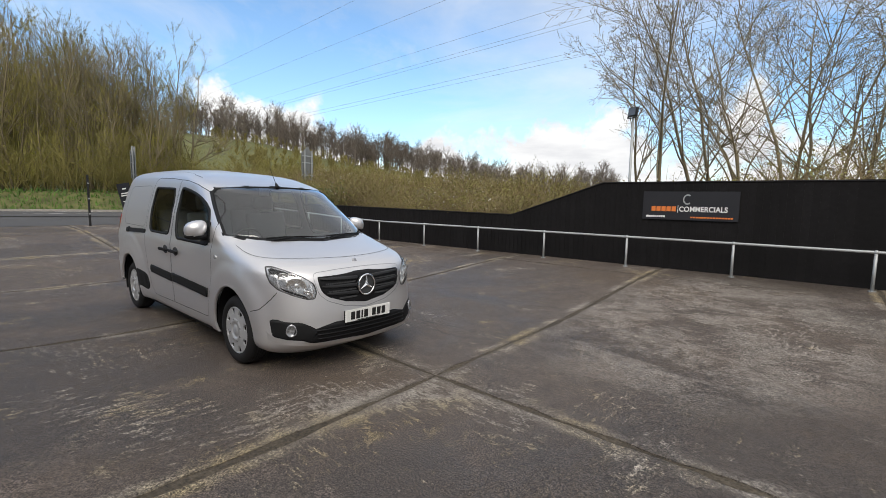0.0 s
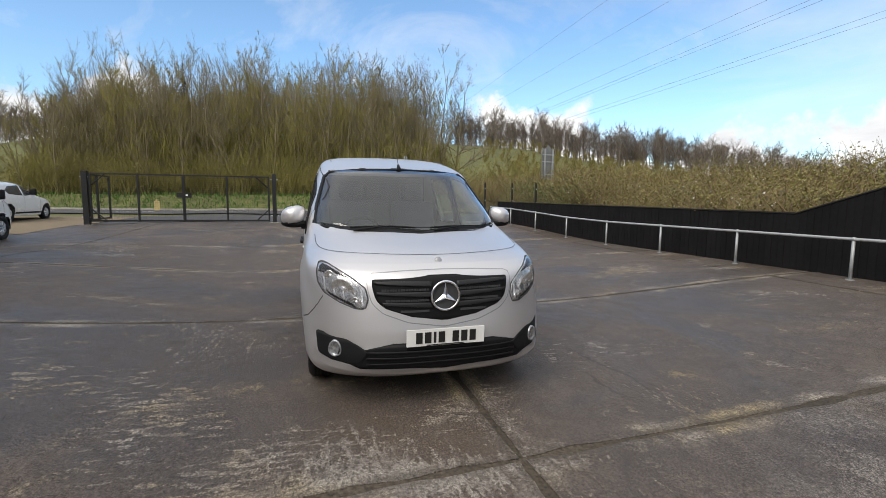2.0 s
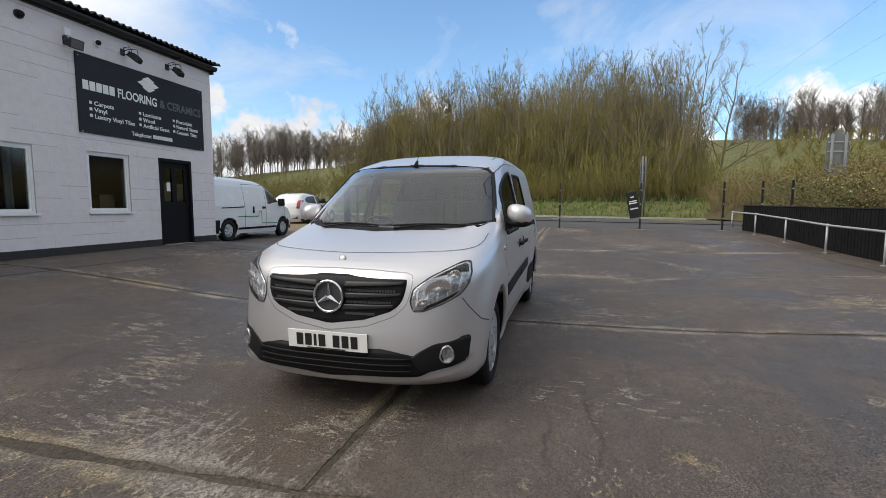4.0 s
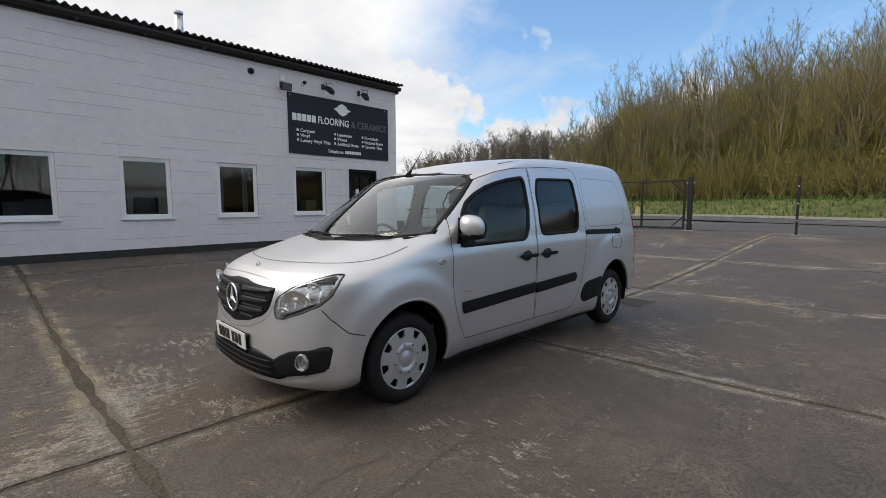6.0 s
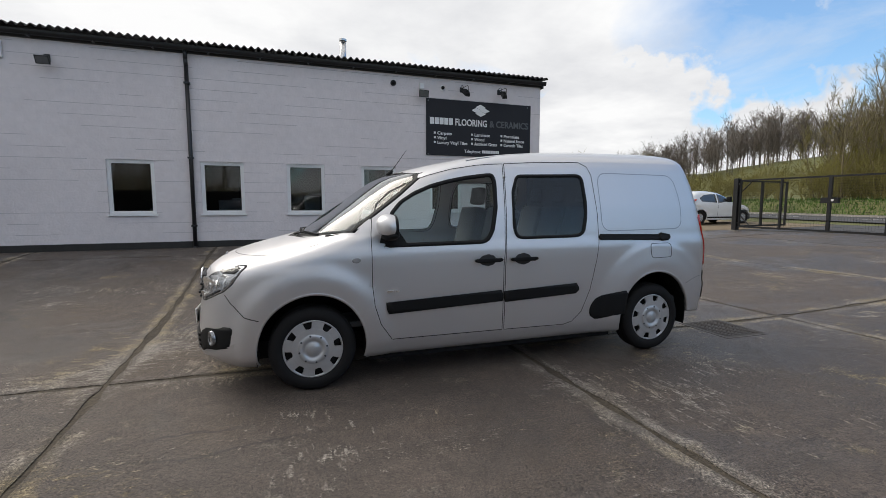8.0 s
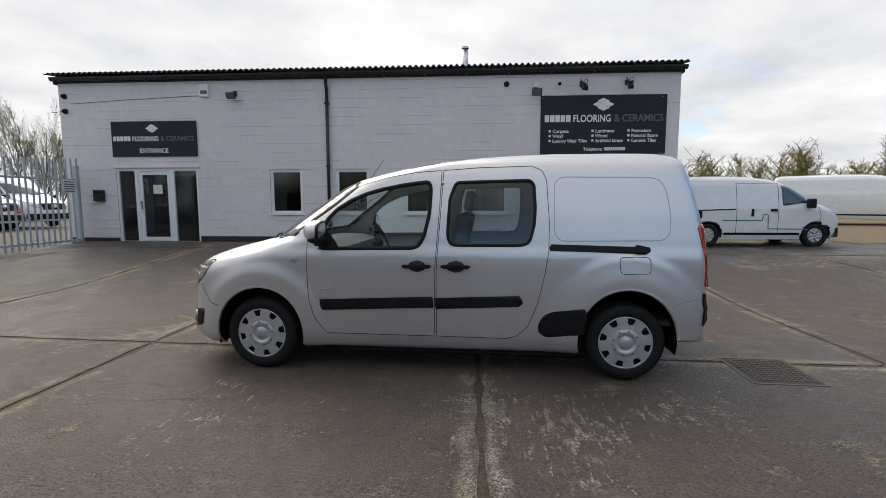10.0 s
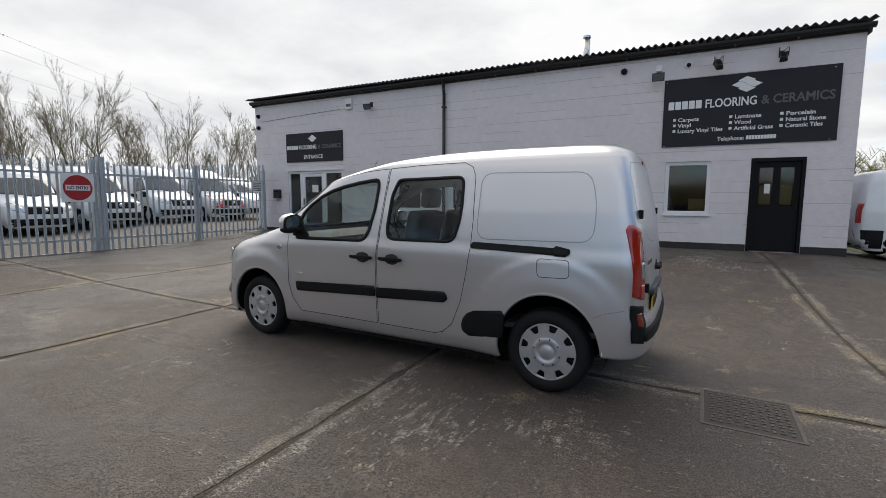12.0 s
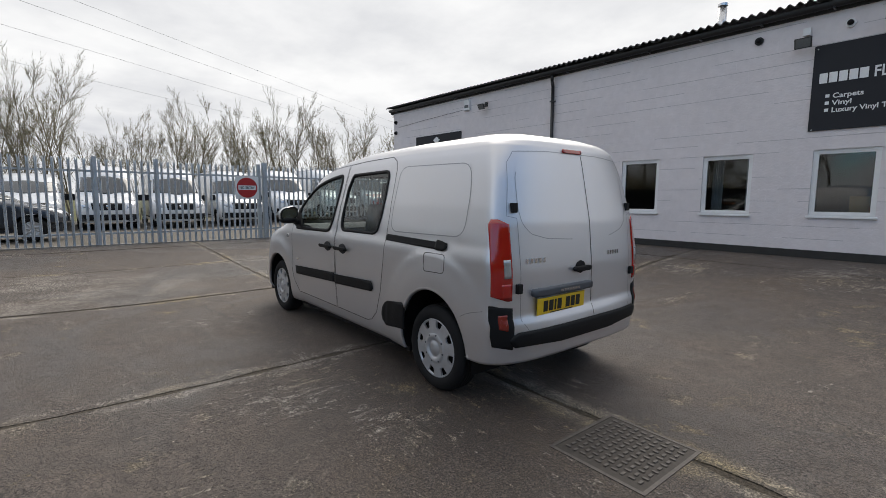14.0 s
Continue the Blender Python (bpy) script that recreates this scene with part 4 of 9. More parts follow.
def side_trim(s):
    place = mapped("side", s)
    door, slide = (door_l, slide_l) if s > 0 else (door_r, slide_r)
    fg, sg = rounded(FRONT_GLASS, 0.02, 2), rounded(SLIDE_GLASS, 0.03, 3)
    part("window_surround", band(grown(fg, -0.008), grown(fg, 0.022), place, 0.006, 0.02), M_black_plastic, door, "black rubber window surround", True)
    part("window_surround", band(grown(sg, -0.008), grown(sg, 0.016), place, 0.006, 0.02), M_black_plastic, slide, "black rubber window surround", True)
    p = part("window_pane", patch(grown(fg, 0.004), place, -0.004, 0, 22, 16), M_door_pane, door, "clear front door glass", True)
    p.visible_shadow = False
    p = part("window_pane", patch(grown(sg, 0.004), place, -0.004, 0, 18, 14), M_slide_pane, slide, "tinted sliding door glass", True)
    p.visible_shadow = False
    # quarter corner behind the mirror
    part("mirror_corner", patch([(1.045, 1.035), (0.82, 1.03), (0.86, 1.10), (0.98, 1.27)], place, 0.010, 0.02, 6, 8), M_black_plastic, door)
    # shut lines
    part("shut_line", ribbon(FRONT_DOOR + FRONT_DOOR[:1], place, 0.0055), M_seam, door)
    part("shut_line", ribbon(SLIDE_DOOR + SLIDE_DOOR[:1], place, 0.0055), M_seam, slide)
    # black rubbing strips
    part("rubbing_strip", patch(rounded([(1.0, 0.615), (0.985, 0.525), (0.024, 0.545), (0.024, 0.642)], 0.012, 2), place, 0.014, 0.02, 20, 4), M_black_plastic, door, "black plastic rubbing strip", True)
    part("rubbing_strip", patch(rounded([(0.010, 0.642), (0.010, 0.545), (-0.695, 0.575), (-0.715, 0.60), (-0.690, 0.66)], 0.012, 2), place, 0.014, 0.02, 16, 4), M_black_plastic, slide, "black plastic rubbing strip", True)
    for u, par in ((0.16, door), (-0.16, slide)):
        # thin dark oval behind the handle: the recess's shade as colour, nothing is hollowed
        dish = [(u + 0.075 * math.cos(a), 0.888 + 0.048 * math.sin(a)) for a in np.linspace(0, 2 * math.pi, 20)[:-1]]
        part("handle_dish", patch(dish, place, 0.002, 0.004, 8, 8), M_seam, par, "dark oval painted as the shade of the handle recess", True)
        h = part("door_handle", patch(rounded([(u + 0.115, 0.900), (u - 0.115, 0.900), (u - 0.125, 0.885), (u - 0.105, 0.868), (u + 0.105, 0.868), (u + 0.125, 0.885)], 0.012, 2), place, 0.042, 0.026, 12, 4), M_black_plastic, par, "black door handle", True)
    # body side details
    part("rear_arch_trim", patch(rounded([(-0.83, 0.40), (-0.845, 0.47), (-0.90, 0.53), (-1.02, 0.562), (-1.22, 0.575), (-1.20, 0.36), (-0.87, 0.345)], 0.03, 3), place, 0.005, 0.012, 14, 8), M_black_plastic, VAN, "black plastic panel ahead of the rear arch", True)
    part("slide_rail", patch(rounded([(-0.915, 1.072), (-1.655, 1.060), (-1.70, 1.035), (-1.655, 1.004), (-0.915, 1.018)], 0.018, 2), place, 0.009, 0.014, 30, 4), M_black_plastic, VAN, "black sliding door rail", True)
    part("rail_end", patch(rounded([(-1.57, 1.072), (-1.68, 1.068), (-1.70, 1.035), (-1.68, 1.0), (-1.57, 1.0)], 0.02, 2), place, 0.013, 0.016, 6, 4), M_black_plastic, VAN, "", True)
    # the panel's pressed edge is a flat line coloured as its shade
    pan = rounded([(-0.955, 1.60), (-1.80, 1.59), (-1.855, 1.36), (-1.845, 1.105), (-0.955, 1.095)], 0.10, 5)
    part("panel_crease", ribbon(pan + pan[:1], place, 0.007, 0.0014), M_crease, VAN, "painted crease shade along the edge of the blank side panel", True)
    if s > 0:
        flap = rounded([(-1.46, 0.975), (-1.69, 0.975), (-1.695, 0.855), (-1.47, 0.85)], 0.03, 3)
        part("fuel_flap", band(flap, grown(flap, 0.005), place, 0.0015, 0.003), M_seam, VAN, "outline of the fuel flap")
        part("side_mark", patch([(0.99, 0.70), (0.90, 0.70), (0.90, 0.688), (0.99, 0.688)], place, 0.004, 0.004, 4, 2), M_chrome, door, "small chrome bar badge")
    ind = [(1.215 + 0.032 * math.cos(a), 0.945 + 0.02 * math.sin(a)) for a in np.linspace(0, 2 * math.pi, 16)[:-1]]
    part("side_repeater", patch(ind, place, 0.010, 0.012, 6, 6), M_clear_lens, VAN, "clear side repeater lamp", True)
    # bumper and wing joints, sill
    part("wing_seam", ribbon([(1.905, 0.565), (2.00, 0.60), (2.09, 0.68), (2.13, 0.74)], place, 0.006), M_seam, VAN)
    part("bumper_seam", ribbon([(-1.875, 0.60), (-1.92, 0.622), (-1.97, 0.640), (-2.03, 0.655), (-2.07, 0.665)], place, 0.004), M_crease, VAN)
    for cx in (1.54, -1.54):
        arc = [(cx + r * math.cos(a), ARCH_Z + (r + 0.008) * math.sin(a)) for r in (ARCH_R,) for a in np.linspace(-0.28, math.pi + 0.28, 44)]
        bm = bmesh.new()
        rows = []
        for u, v in arc:
            d = Vector((u - cx, v - ARCH_Z)).normalized()
            rows.append([bm.verts.new(place(u + d.x * k, max(v + d.y * k, sill_z(u) + 0.012), h)) for k, h in ((0.012, 0.0005), (0.007, 0.002), (-0.004, 0.002), (-0.007, -0.012), (-0.006, -0.022))])
        for a, b in zip(rows[:-1], rows[1:]):
            for k in range(4):
                bm.faces.new((a[k], a[k + 1], b[k + 1], b[k]))
        bmesh.ops.recalc_face_normals(bm, faces=bm.faces[:])
        part("wheel_arch", bm, M_silver, VAN, "rolled silver wheel arch lip", True)
        bm = bmesh.new()
        rows = [[bm.verts.new((cx + 0.40 * math.cos(a), s * yy, max(ARCH_Z + 0.415 * math.sin(a), 0.22))) for yy in (0.845, 0.40)] for a in np.linspace(-0.25, math.pi + 0.25, 24)]
        for a, b in zip(rows[:-1], rows[1:]):
            bm.faces.new((a[0], a[1], b[1], b[0]))
        bm.faces.new([r[1] for r in rows])
        part("arch_liner", bm, M_black_plastic, VAN, "black wheel arch liner", True)
    # roof ditch
    rb = bmesh.new()
    pts = [Vector((x, s * 0.60 * (1 - 0.05 * (x < 0)), curve_roof(x, 0.58))) for x in np.linspace(0.25, -1.95, 24)]
    for a, b in zip(pts[:-1], pts[1:]):
        tube(rb, a, b, 0.004, n=5)
    part("roof_seam", rb, M_crease, VAN, "dark roof drip seam")


def curve_roof(x, y):
    lo, hi = 1.60, 1.80
    for _ in range(24):
        mid = (lo + hi) / 2
        if x < front_x(y, mid) and x > rear_x(y, mid) and abs(y) < curve_at(VW, mid):
            lo = mid
        else:
            hi = mid
    return (lo + hi) / 2


M_reflector = mat("dark_red_reflector", (0.22, 0.02, 0.012), 0.25, 0, 0.1, 60, coat=0.6)
M_garnish = mat("dark_grey_garnish", (0.075, 0.085, 0.10), 0.4, 0.2, 0.05, 30)
M_slide_pane = glass_mat("tinted_sliding_door_glass", (0.56, 0.62, 0.62), sheen=0.95)
# darker silver: shade of pressed creases put into the colour; also seams, badge
M_crease = mat("silver_darkened_for_crease_shade", (0.36, 0.365, 0.38), 0.4, 0.6, 0.03, 300, coat=0.6)
mirrored(side_trim)


# ---- van: mirrors
def door_mirror(s):
    bm = bmesh.new()
    bmesh.ops.create_uvsphere(bm, u_segments=24, v_segments=16, radius=1.0)
    for v in bm.verts:
        x, y, z = v.co
        k = 2.5
        r = (abs(x) ** k + abs(y) ** k + abs(z) ** k) ** (1 / k)
        v.co = Vector((x / r, y / r, z / r))
        v.co = Vector((0.985 + 0.075 * v.co.x + (0.02 - 0.045 * abs(v.co.y) ** 2) * max(v.co.x, 0), s * (0.960 + 0.102 * v.co.y), 1.203 + 0.088 * v.co.z - 0.02 * v.co.y))
    cap = [f for f in bm.faces if f.calc_center_median().z < 1.135 or f.calc_center_median().x < 0.940]
    bmesh.ops.delete(bm, geom=cap, context="FACES")
    mir = part("door_mirror", bm, M_silver, door_l if s > 0 else door_r, "silver door mirror housing", True)
    bm = bmesh.new()
    bmesh.ops.create_uvsphere(bm, u_segments=20, v_segments=10, radius=1.0)
    for v in bm.verts:
        v.co = Vector((0.975 + 0.07 * v.co.x, s * (0.955 + 0.108 * v.co.y), 1.125 + 0.040 * v.co.z))
    part("mirror_base", bm, M_black_plastic, mir, "black lower mirror shell", True)
    part("mirror_arm", boxes((0.91, 1.0, s * 0.80, s * 0.90, 1.075, 1.125), bev=0.012), M_black_plastic, mir)
    bm = bmesh.new()
    ring = [(math.copysign(abs(math.cos(a)) ** 0.7, math.cos(a)), math.copysign(abs(math.sin(a)) ** 0.7, math.sin(a))) for a in np.linspace(0, 2 * math.pi, 29)[:-1]]
    prism(bm, [(0.972, s * (0.960 + 0.096 * a), 1.201 + 0.082 * b - 0.02 * a) for a, b in ring], (-0.040, 0, 0))
    part("mirror_bezel", bm, M_black_plastic, mir, "black mirror bezel")
    bm = bmesh.new()
    prism(bm, [(0.9335, s * (0.960 + 0.084 * a), 1.203 + 0.066 * b - 0.018 * a) for a, b in ring], (-0.004, 0, 0))
    part("mirror_glass", bm, M_chrome, mir, "mirror glass")


mirrored(door_mirror)

# ---- van: screen and wipers
F = mapped("front")
scr = part("windscreen", patch(grown(SCREEN, 0.004), F, -0.003, 0, 30, 18), M_pane, VAN, "clear curved windscreen", True)
scr.visible_shadow = False
part("screen_surround", band(grown(SCREEN, -0.016), grown(SCREEN, 0.005), F, 0.003, 0.012), M_black_plastic, VAN, "black windscreen surround", True)
for y0, y1 in ((-0.52, -0.02), (0.10, 0.62)):
    wb = bmesh.new()
    pts = [F(y, 1.134 + 0.010 * math.sin((y - y0) / (y1 - y0) * math.pi), 0.018) for y in np.linspace(y0, y1, 10)]
    pipe(wb, pts, 0.007, 6)
    wip = part("wiper", wb, M_black_plastic, VAN, "black windscreen wiper blade", True)
    part("wiper_arm", tube(bmesh.new(), F(y0 + 0.02, 1.116, 0.02), F((y0 + y1) / 2, 1.142, 0.030), 0.009, 0.006, 6), M_black_plastic, wip)
part("scuttle", patch([(-0.76, 1.142), (-0.4, 1.116), (0, 1.110), (0.4, 1.116), (0.76, 1.142), (0.70, 1.120), (0.35, 1.106), (0, 1.101), (-0.35, 1.106), (-0.70, 1.120)], F, 0.003, 0.01, 24, 4), M_black_plastic, VAN, "black scuttle panel under the windscreen", True)
T = mapped("top")
part("bonnet_seam", ribbon([(1.47 + 0.648 * max(math.cos(a), 0.0) ** 0.60, 0.79 * math.sin(a)) for a in np.linspace(-math.pi / 2, math.pi / 2, 49)], T, 0.0045, 0.0015), M_seam, VAN, "bonnet shut line")
bm = bmesh.new()
lathe(bm, [(0.024, -0.004), (0.024, 0.003), (0.019, 0.006), (0.0005, 0.006)], 20)
bdg = part("bonnet_badge", bm, M_crease, VAN, "small round grey badge", True)
bdg.matrix_basis = Matrix.Translation(T(2.20, 0.0, 0.003)) @ Matrix.Rotation(radians(90 - 24), 4, "Y") @ Matrix.Rotation(radians(90), 4, "X")
bm = bmesh.new()
tube(bm, (0.80, 0, 1.638), (0.755, 0, 1.69), 0.024, 0.012, 10)
ant = part("aerial", bm, M_black_plastic, VAN, "black roof aerial", True)
part("aerial_rod", tube(bmesh.new(), (0.76, 0, 1.685), (0.62, 0, 1.87), 0.0035, 0.0022, 6), M_black_plastic, ant)

# ---- van: front face
GRILLE = [(-0.462, 0.865), (-0.25, 0.878), (0, 0.882), (0.25, 0.878), (0.462, 0.865), (0.455, 0.79), (0.435, 0.725), (0.385, 0.678), (0.23, 0.632), (0, 0.606), (-0.23, 0.632), (-0.385, 0.678), (-0.435, 0.725), (-0.455, 0.79)]
gp = rounded(GRILLE, 0.02, 2)
grl = part("grille", patch(gp, F, 0.002, 0.014, 30, 12), M_grille, VAN, "black radiator grille", True)
go = grown(gp, 0.030)
# flat darker line stands for the shade at the frame's raised edge
part("grille_surround", ribbon(go + go[:1], F, 0.005, 0.001), M_crease, grl, "painted edge shade round the grille frame", True)
for k, zc in enumerate((0.826, 0.760, 0.694)):
    half = (0.445, 0.432, 0.395)[k]
    for sg in (-1, 1):
        a, b = sg * 0.085, sg * half
        tilt = 0.012
        bar = [(a, zc - 0.020), (b, zc - 0.010 + tilt), (b, zc + 0.008 + tilt), (a, zc + 0.018)]
        sl = part("grille_slat", patch(bar, F, 0.022, 0.018, 18, 5), M_slat, grl, "black grille slat", True)
        nb = bmesh.new()
        for q in np.linspace(sg * 0.11, sg * (half - (0.05, 0.06, 0.115)[k]), 18):
            c = F(q, zc - 0.036, 0.008)
            box(nb, c.x - 0.004, c.x + 0.004, c.y - 0.006, c.y + 0.006, c.z - 0.006, c.z + 0.006)
        part("grille_perforation", nb, M_interior, grl)
# the round emblem: ring and three arms
ex = front_x(0, 0.755) + 0.034
bm = bmesh.new()
R0, r0 = 0.092, 0.0085
rings = [[bm.verts.new((ex + r0 * math.sin(b), (R0 + r0 * math.cos(b)) * math.cos(a), 0.755 + (R0 + r0 * math.cos(b)) * math.sin(a))) for b in np.linspace(0, 2 * math.pi, 9)[:-1]] for a in np.linspace(0, 2 * math.pi, 41)[:-1]]
for i in range(40):
    for j in range(8):
        bm.faces.new((rings[i][j], rings[(i + 1) % 40][j], rings[(i + 1) % 40][(j + 1) % 8], rings[i][(j + 1) % 8]))
emb = part("emblem_ring", bm, M_chrome, grl, "round chrome emblem", True)
for a in (90, 210, 330):
    a = radians(a)
    d, n = Vector((0, math.cos(a), math.sin(a))), Vector((0, -math.sin(a), math.cos(a)))
    c = Vector((ex, 0, 0.755))
    bm = bmesh.new()
    tip = bm.verts.new(c + d * 0.088)
    l, r_, m_, bk = bm.verts.new(c + n * 0.017 + d * 0.008), bm.verts.new(c - n * 0.017 + d * 0.008), bm.verts.new(c + Vector((0.014, 0, 0))), bm.verts.new(c - Vector((0.01, 0, 0)))
    for f in ((tip, l, m_), (tip, m_, r_), (tip, r_, bk), (tip, bk, l)):
        bm.faces.new(f)
    part("emblem_arm", bm, M_chrome, grl, "chrome emblem arm")
bm = bmesh.new()
prism(bm, [(ex - 0.012, 0.09 * math.cos(a), 0.755 + 0.09 * math.sin(a)) for a in np.linspace(0, 2 * math.pi, 33)[:-1]], (-0.02, 0, 0))
part("emblem_back", bm, M_interior, grl)


def plate(name, x, y, z, tilt, base, sgn, dir_x, parent):
    """A number plate with its characters as plain bars."""
    m = Matrix.Translation((x, y, z)) @ Matrix.Rotation(radians(90 if dir_x > 0 else -90), 4, "Z") @ Matrix.Rotation(radians(tilt), 4, "X")
    bm = bmesh.new()
    box(bm, -0.26, 0.26, -0.004, 0.004, -0.0555, 0.0555, bev=0.003)
    pl = part(name, bm, base, parent, "number plate with unreadable dark bars")
    pl.matrix_basis = m
    cx = -0.20
    for i in range(7):
        if i == 4:
            cx += 0.035
        w = 0.016 if i == 2 else 0.042
        part("plate_bar", boxes((cx, cx + w, -0.0075, -0.0042, -0.036, 0.036)), M_ink, pl)
        cx += w + 0.016
    part("plate_strip", boxes((-0.13, 0.12, -0.0072, -0.0042, -0.052, -0.046)), M_ink, pl)
    return pl


plate("number_plate", front_x(0, 0.512) + 0.020, 0.0, 0.520, 3, M_plate_w, 1, 1, VAN)
part("plate_mount", patch([(-0.25, 0.565), (0.25, 0.565), (0.25, 0.475), (-0.25, 0.475)], F, 0.010, 0.02, 12, 4), M_black_plastic, VAN, "", True)

LOWER = [(-0.60, 0.475), (-0.45, 0.49), (-0.33, 0.51), (0.33, 0.51), (0.45, 0.49), (0.62, 0.475), (0.62, 0.39), (0.54, 0.345), (0, 0.322), (-0.54, 0.345), (-0.62, 0.39)]
low = part("lower_grille", patch(LOWER, F, 0.006, 0.012, 30, 8), M_grille, VAN, "black lower air intake", True)
for zc in (0.385, 0.425, 0.465):
    part("intake_slat", patch([(-0.50, zc - 0.008), (0.50, zc - 0.008), (0.50, zc + 0.008), (-0.50, zc + 0.008)], F, 0.016, 0.012, 24, 2), M_grille, low, "", True)
part("lip", ribbon([(-0.835, 0.46), (-0.80, 0.405), (-0.72, 0.362), (-0.5, 0.325), (-0.25, 0.309), (0, 0.304), (0.25, 0.309), (0.5, 0.325), (0.72, 0.362), (0.80, 0.405), (0.835, 0.46)], F, 0.036, 0.020), M_silver, VAN, "bright silver bumper lip", True)


def front_lamps(s):
    fog = [(s * a, b) for a, b in ((0.48, 0.470), (0.58, 0.515), (0.68, 0.540), (0.80, 0.545), (0.822, 0.50), (0.815, 0.435), (0.72, 0.400), (0.58, 0.375), (0.53, 0.40))]
    fs = part("fog_surround", patch(rounded(fog, 0.015, 2), F, 0.006, 0.012, 14, 8), M_black_plastic, VAN, "black fog lamp surround", True)
    bm = bmesh.new()
    lathe(bm, [(0.046, -0.01), (0.046, 0.012), (0.038, 0.016), (0.034, 0.006), (0.0005, 0.010)], 20)
    fl = part("fog_lamp", bm, M_fog, fs, "round fog lamp", True)
    c = F(s * 0.685, 0.473, 0.004)
    fl.matrix_basis = Matrix.Translation(c) @ Matrix.Rotation(radians(-90 + s * 28), 4, "Z")
    head = [(s * a, b) for a, b in ((0.505, 0.655), (0.485, 0.72), (0.50, 0.80), (0.58, 0.875), (0.66, 0.925), (0.735, 0.968), (0.772, 0.965), (0.79, 0.90), (0.782, 0.82), (0.745, 0.755), (0.66, 0.70), (0.56, 0.655))]
    hp = rounded([(a, 0.678 + (b - 0.655) * 0.86) for a, b in head], 0.012, 2)
    hl = part("headlight", patch(hp, F, 0.002, 0.01, 16, 16), M_lampglass_head, VAN, "clear headlight with bright reflectors", True)
    part("headlight_rim", band(hp, grown(hp, 0.005), F, 0.004, 0.012), M_seam, hl, "", True)
    for (u, v, rr) in ((0.632, 0.788, 0.086), (0.705, 0.868, 0.044), (0.555, 0.716, 0.040)):
        c = F(s * u, v, 0.004)
        bm = bmesh.new()
        lathe(bm, [(rr, 0.002), (rr * 0.94, 0.006), (rr * 0.75, 0.0), (rr * 0.45, -0.006), (rr * 0.3, -0.003), (rr * 0.28, 0.004), (0.0005, 0.005)], 24)
        b = part("reflector", bm, M_bowl, hl, "bright reflector bowl", True)
        b.matrix_basis = Matrix.Translation(c) @ Matrix.Rotation(radians(-90 + s * 38), 4, "Z") @ Matrix.Rotation(radians(-22), 4, "X")
    for q in (0.515, 0.570, 0.625, 0.680, 0.735):
        lo = 0.672 + (q - 0.50) * 0.30
        part("lens_rib", patch([(s * q, lo + 0.03), (s * (q + 0.010), lo + 0.033), (s * (q + 0.014), lo + 0.125), (s * (q + 0.004), lo + 0.120)], F, 0.006, 0.004, 2, 6), M_bowl, hl, "bright upright lens rib")
    part("lamp_floor", patch(grown([(s * a, b) for a, b in ((0.505, 0.690), (0.56, 0.684), (0.65, 0.722), (0.735, 0.768), (0.735, 0.780), (0.65, 0.736), (0.56, 0.700), (0.505, 0.704))], 0.001), F, 0.005, 0.004, 12, 4), M_grille, hl, "dark lower lamp trim")
    top = [p for p in hp if p[1] > 0.865]
    part("lamp_bezel", patch(grown(top, -0.010), F, 0.0045, 0.004, 8, 6), M_grille, hl, "dark upper lamp bezel", True)
    cov = part("lamp_cover", patch(grown(hp, -0.002), F, 0.011, 0, 16, 16), M_cover, hl, "clear outer lens", True)
    cov.visible_shadow = False


M_fog = mat("fog_lamp_glass", (0.30, 0.31, 0.33), 0.2, 0.5, 0.5, 60, coat=1.0)
M_cover = glass_mat("lamp_cover_glass", (0.97, 0.975, 0.98), sheen=0.8)
M_lampglass_head = mat("headlight_inner", (0.50, 0.505, 0.515), 0.2, 0.75, 0.35, 22, 0.35, 26, 0.012)
M_bowl = mat("lamp_reflector", (0.92, 0.93, 0.94), 0.14, 0.8, 0.12, 50, 0.30, 60, 0.008)
mirrored(front_lamps)

# ---- van: rear
B = mapped("rear")
part("rear_seam", ribbon([(-0.10, 1.665), (-0.10, 1.2), (-0.10, 0.8), (-0.10, 0.53)], B, 0.006), M_seam, VAN, "joint between the rear doors")
edge = [(0.60, 1.655), (0.665, 1.58), (0.70, 1.40), (0.735, 1.25), (0.66, 1.235), (0.655, 0.72), (0.655, 0.60), (0.60, 0.535), (0.3, 0.525), (-0.3, 0.525), (-0.60, 0.535), (-0.655, 0.60), (-0.655, 0.72), (-0.66, 1.235), (-0.735, 1.25), (-0.70, 1.40), (-0.665, 1.58), (-0.60, 1.655), (-0.3, 1.672), (0.3, 1.672), (0.60, 1.655)]
part("rear_door_seam", ribbon(edge, B, 0.0045), M_crease, VAN, "shut line round the rear doors")
for a, b in ((0.635, -0.075), (-0.125, -0.615)):
    line = [(0.58, 1.57), (0.625, 1.50), (0.64, 1.30), (0.62, 1.20), (0.55, 1.135), (0.40, 1.10), (0.15, 1.085), (-0.09, 1.082)] if a > 0 else [(-0.11, 1.082), (-0.38, 1.095), (-0.53, 1.135), (-0.605, 1.20), (-0.63, 1.32), (-0.615, 1.50), (-0.57, 1.57)]
    # crease shade drawn as a flat darker line on the door
    part("rear_panel_crease", ribbon(rounded(line, 0.03, 3)[4:-4], B, 0.005, 0.0014), M_crease, VAN, "painted crease shade along the edge of the rear door panel", True)
part("rear_handle", patch(rounded([(0.13, 0.895), (-0.05, 0.895), (-0.06, 0.875), (-0.04, 0.862), (0.12, 0.862), (0.14, 0.875)], 0.01, 2), B, 0.035, 0.03, 10, 4), M_black_plastic, VAN, "black rear door handle", True)
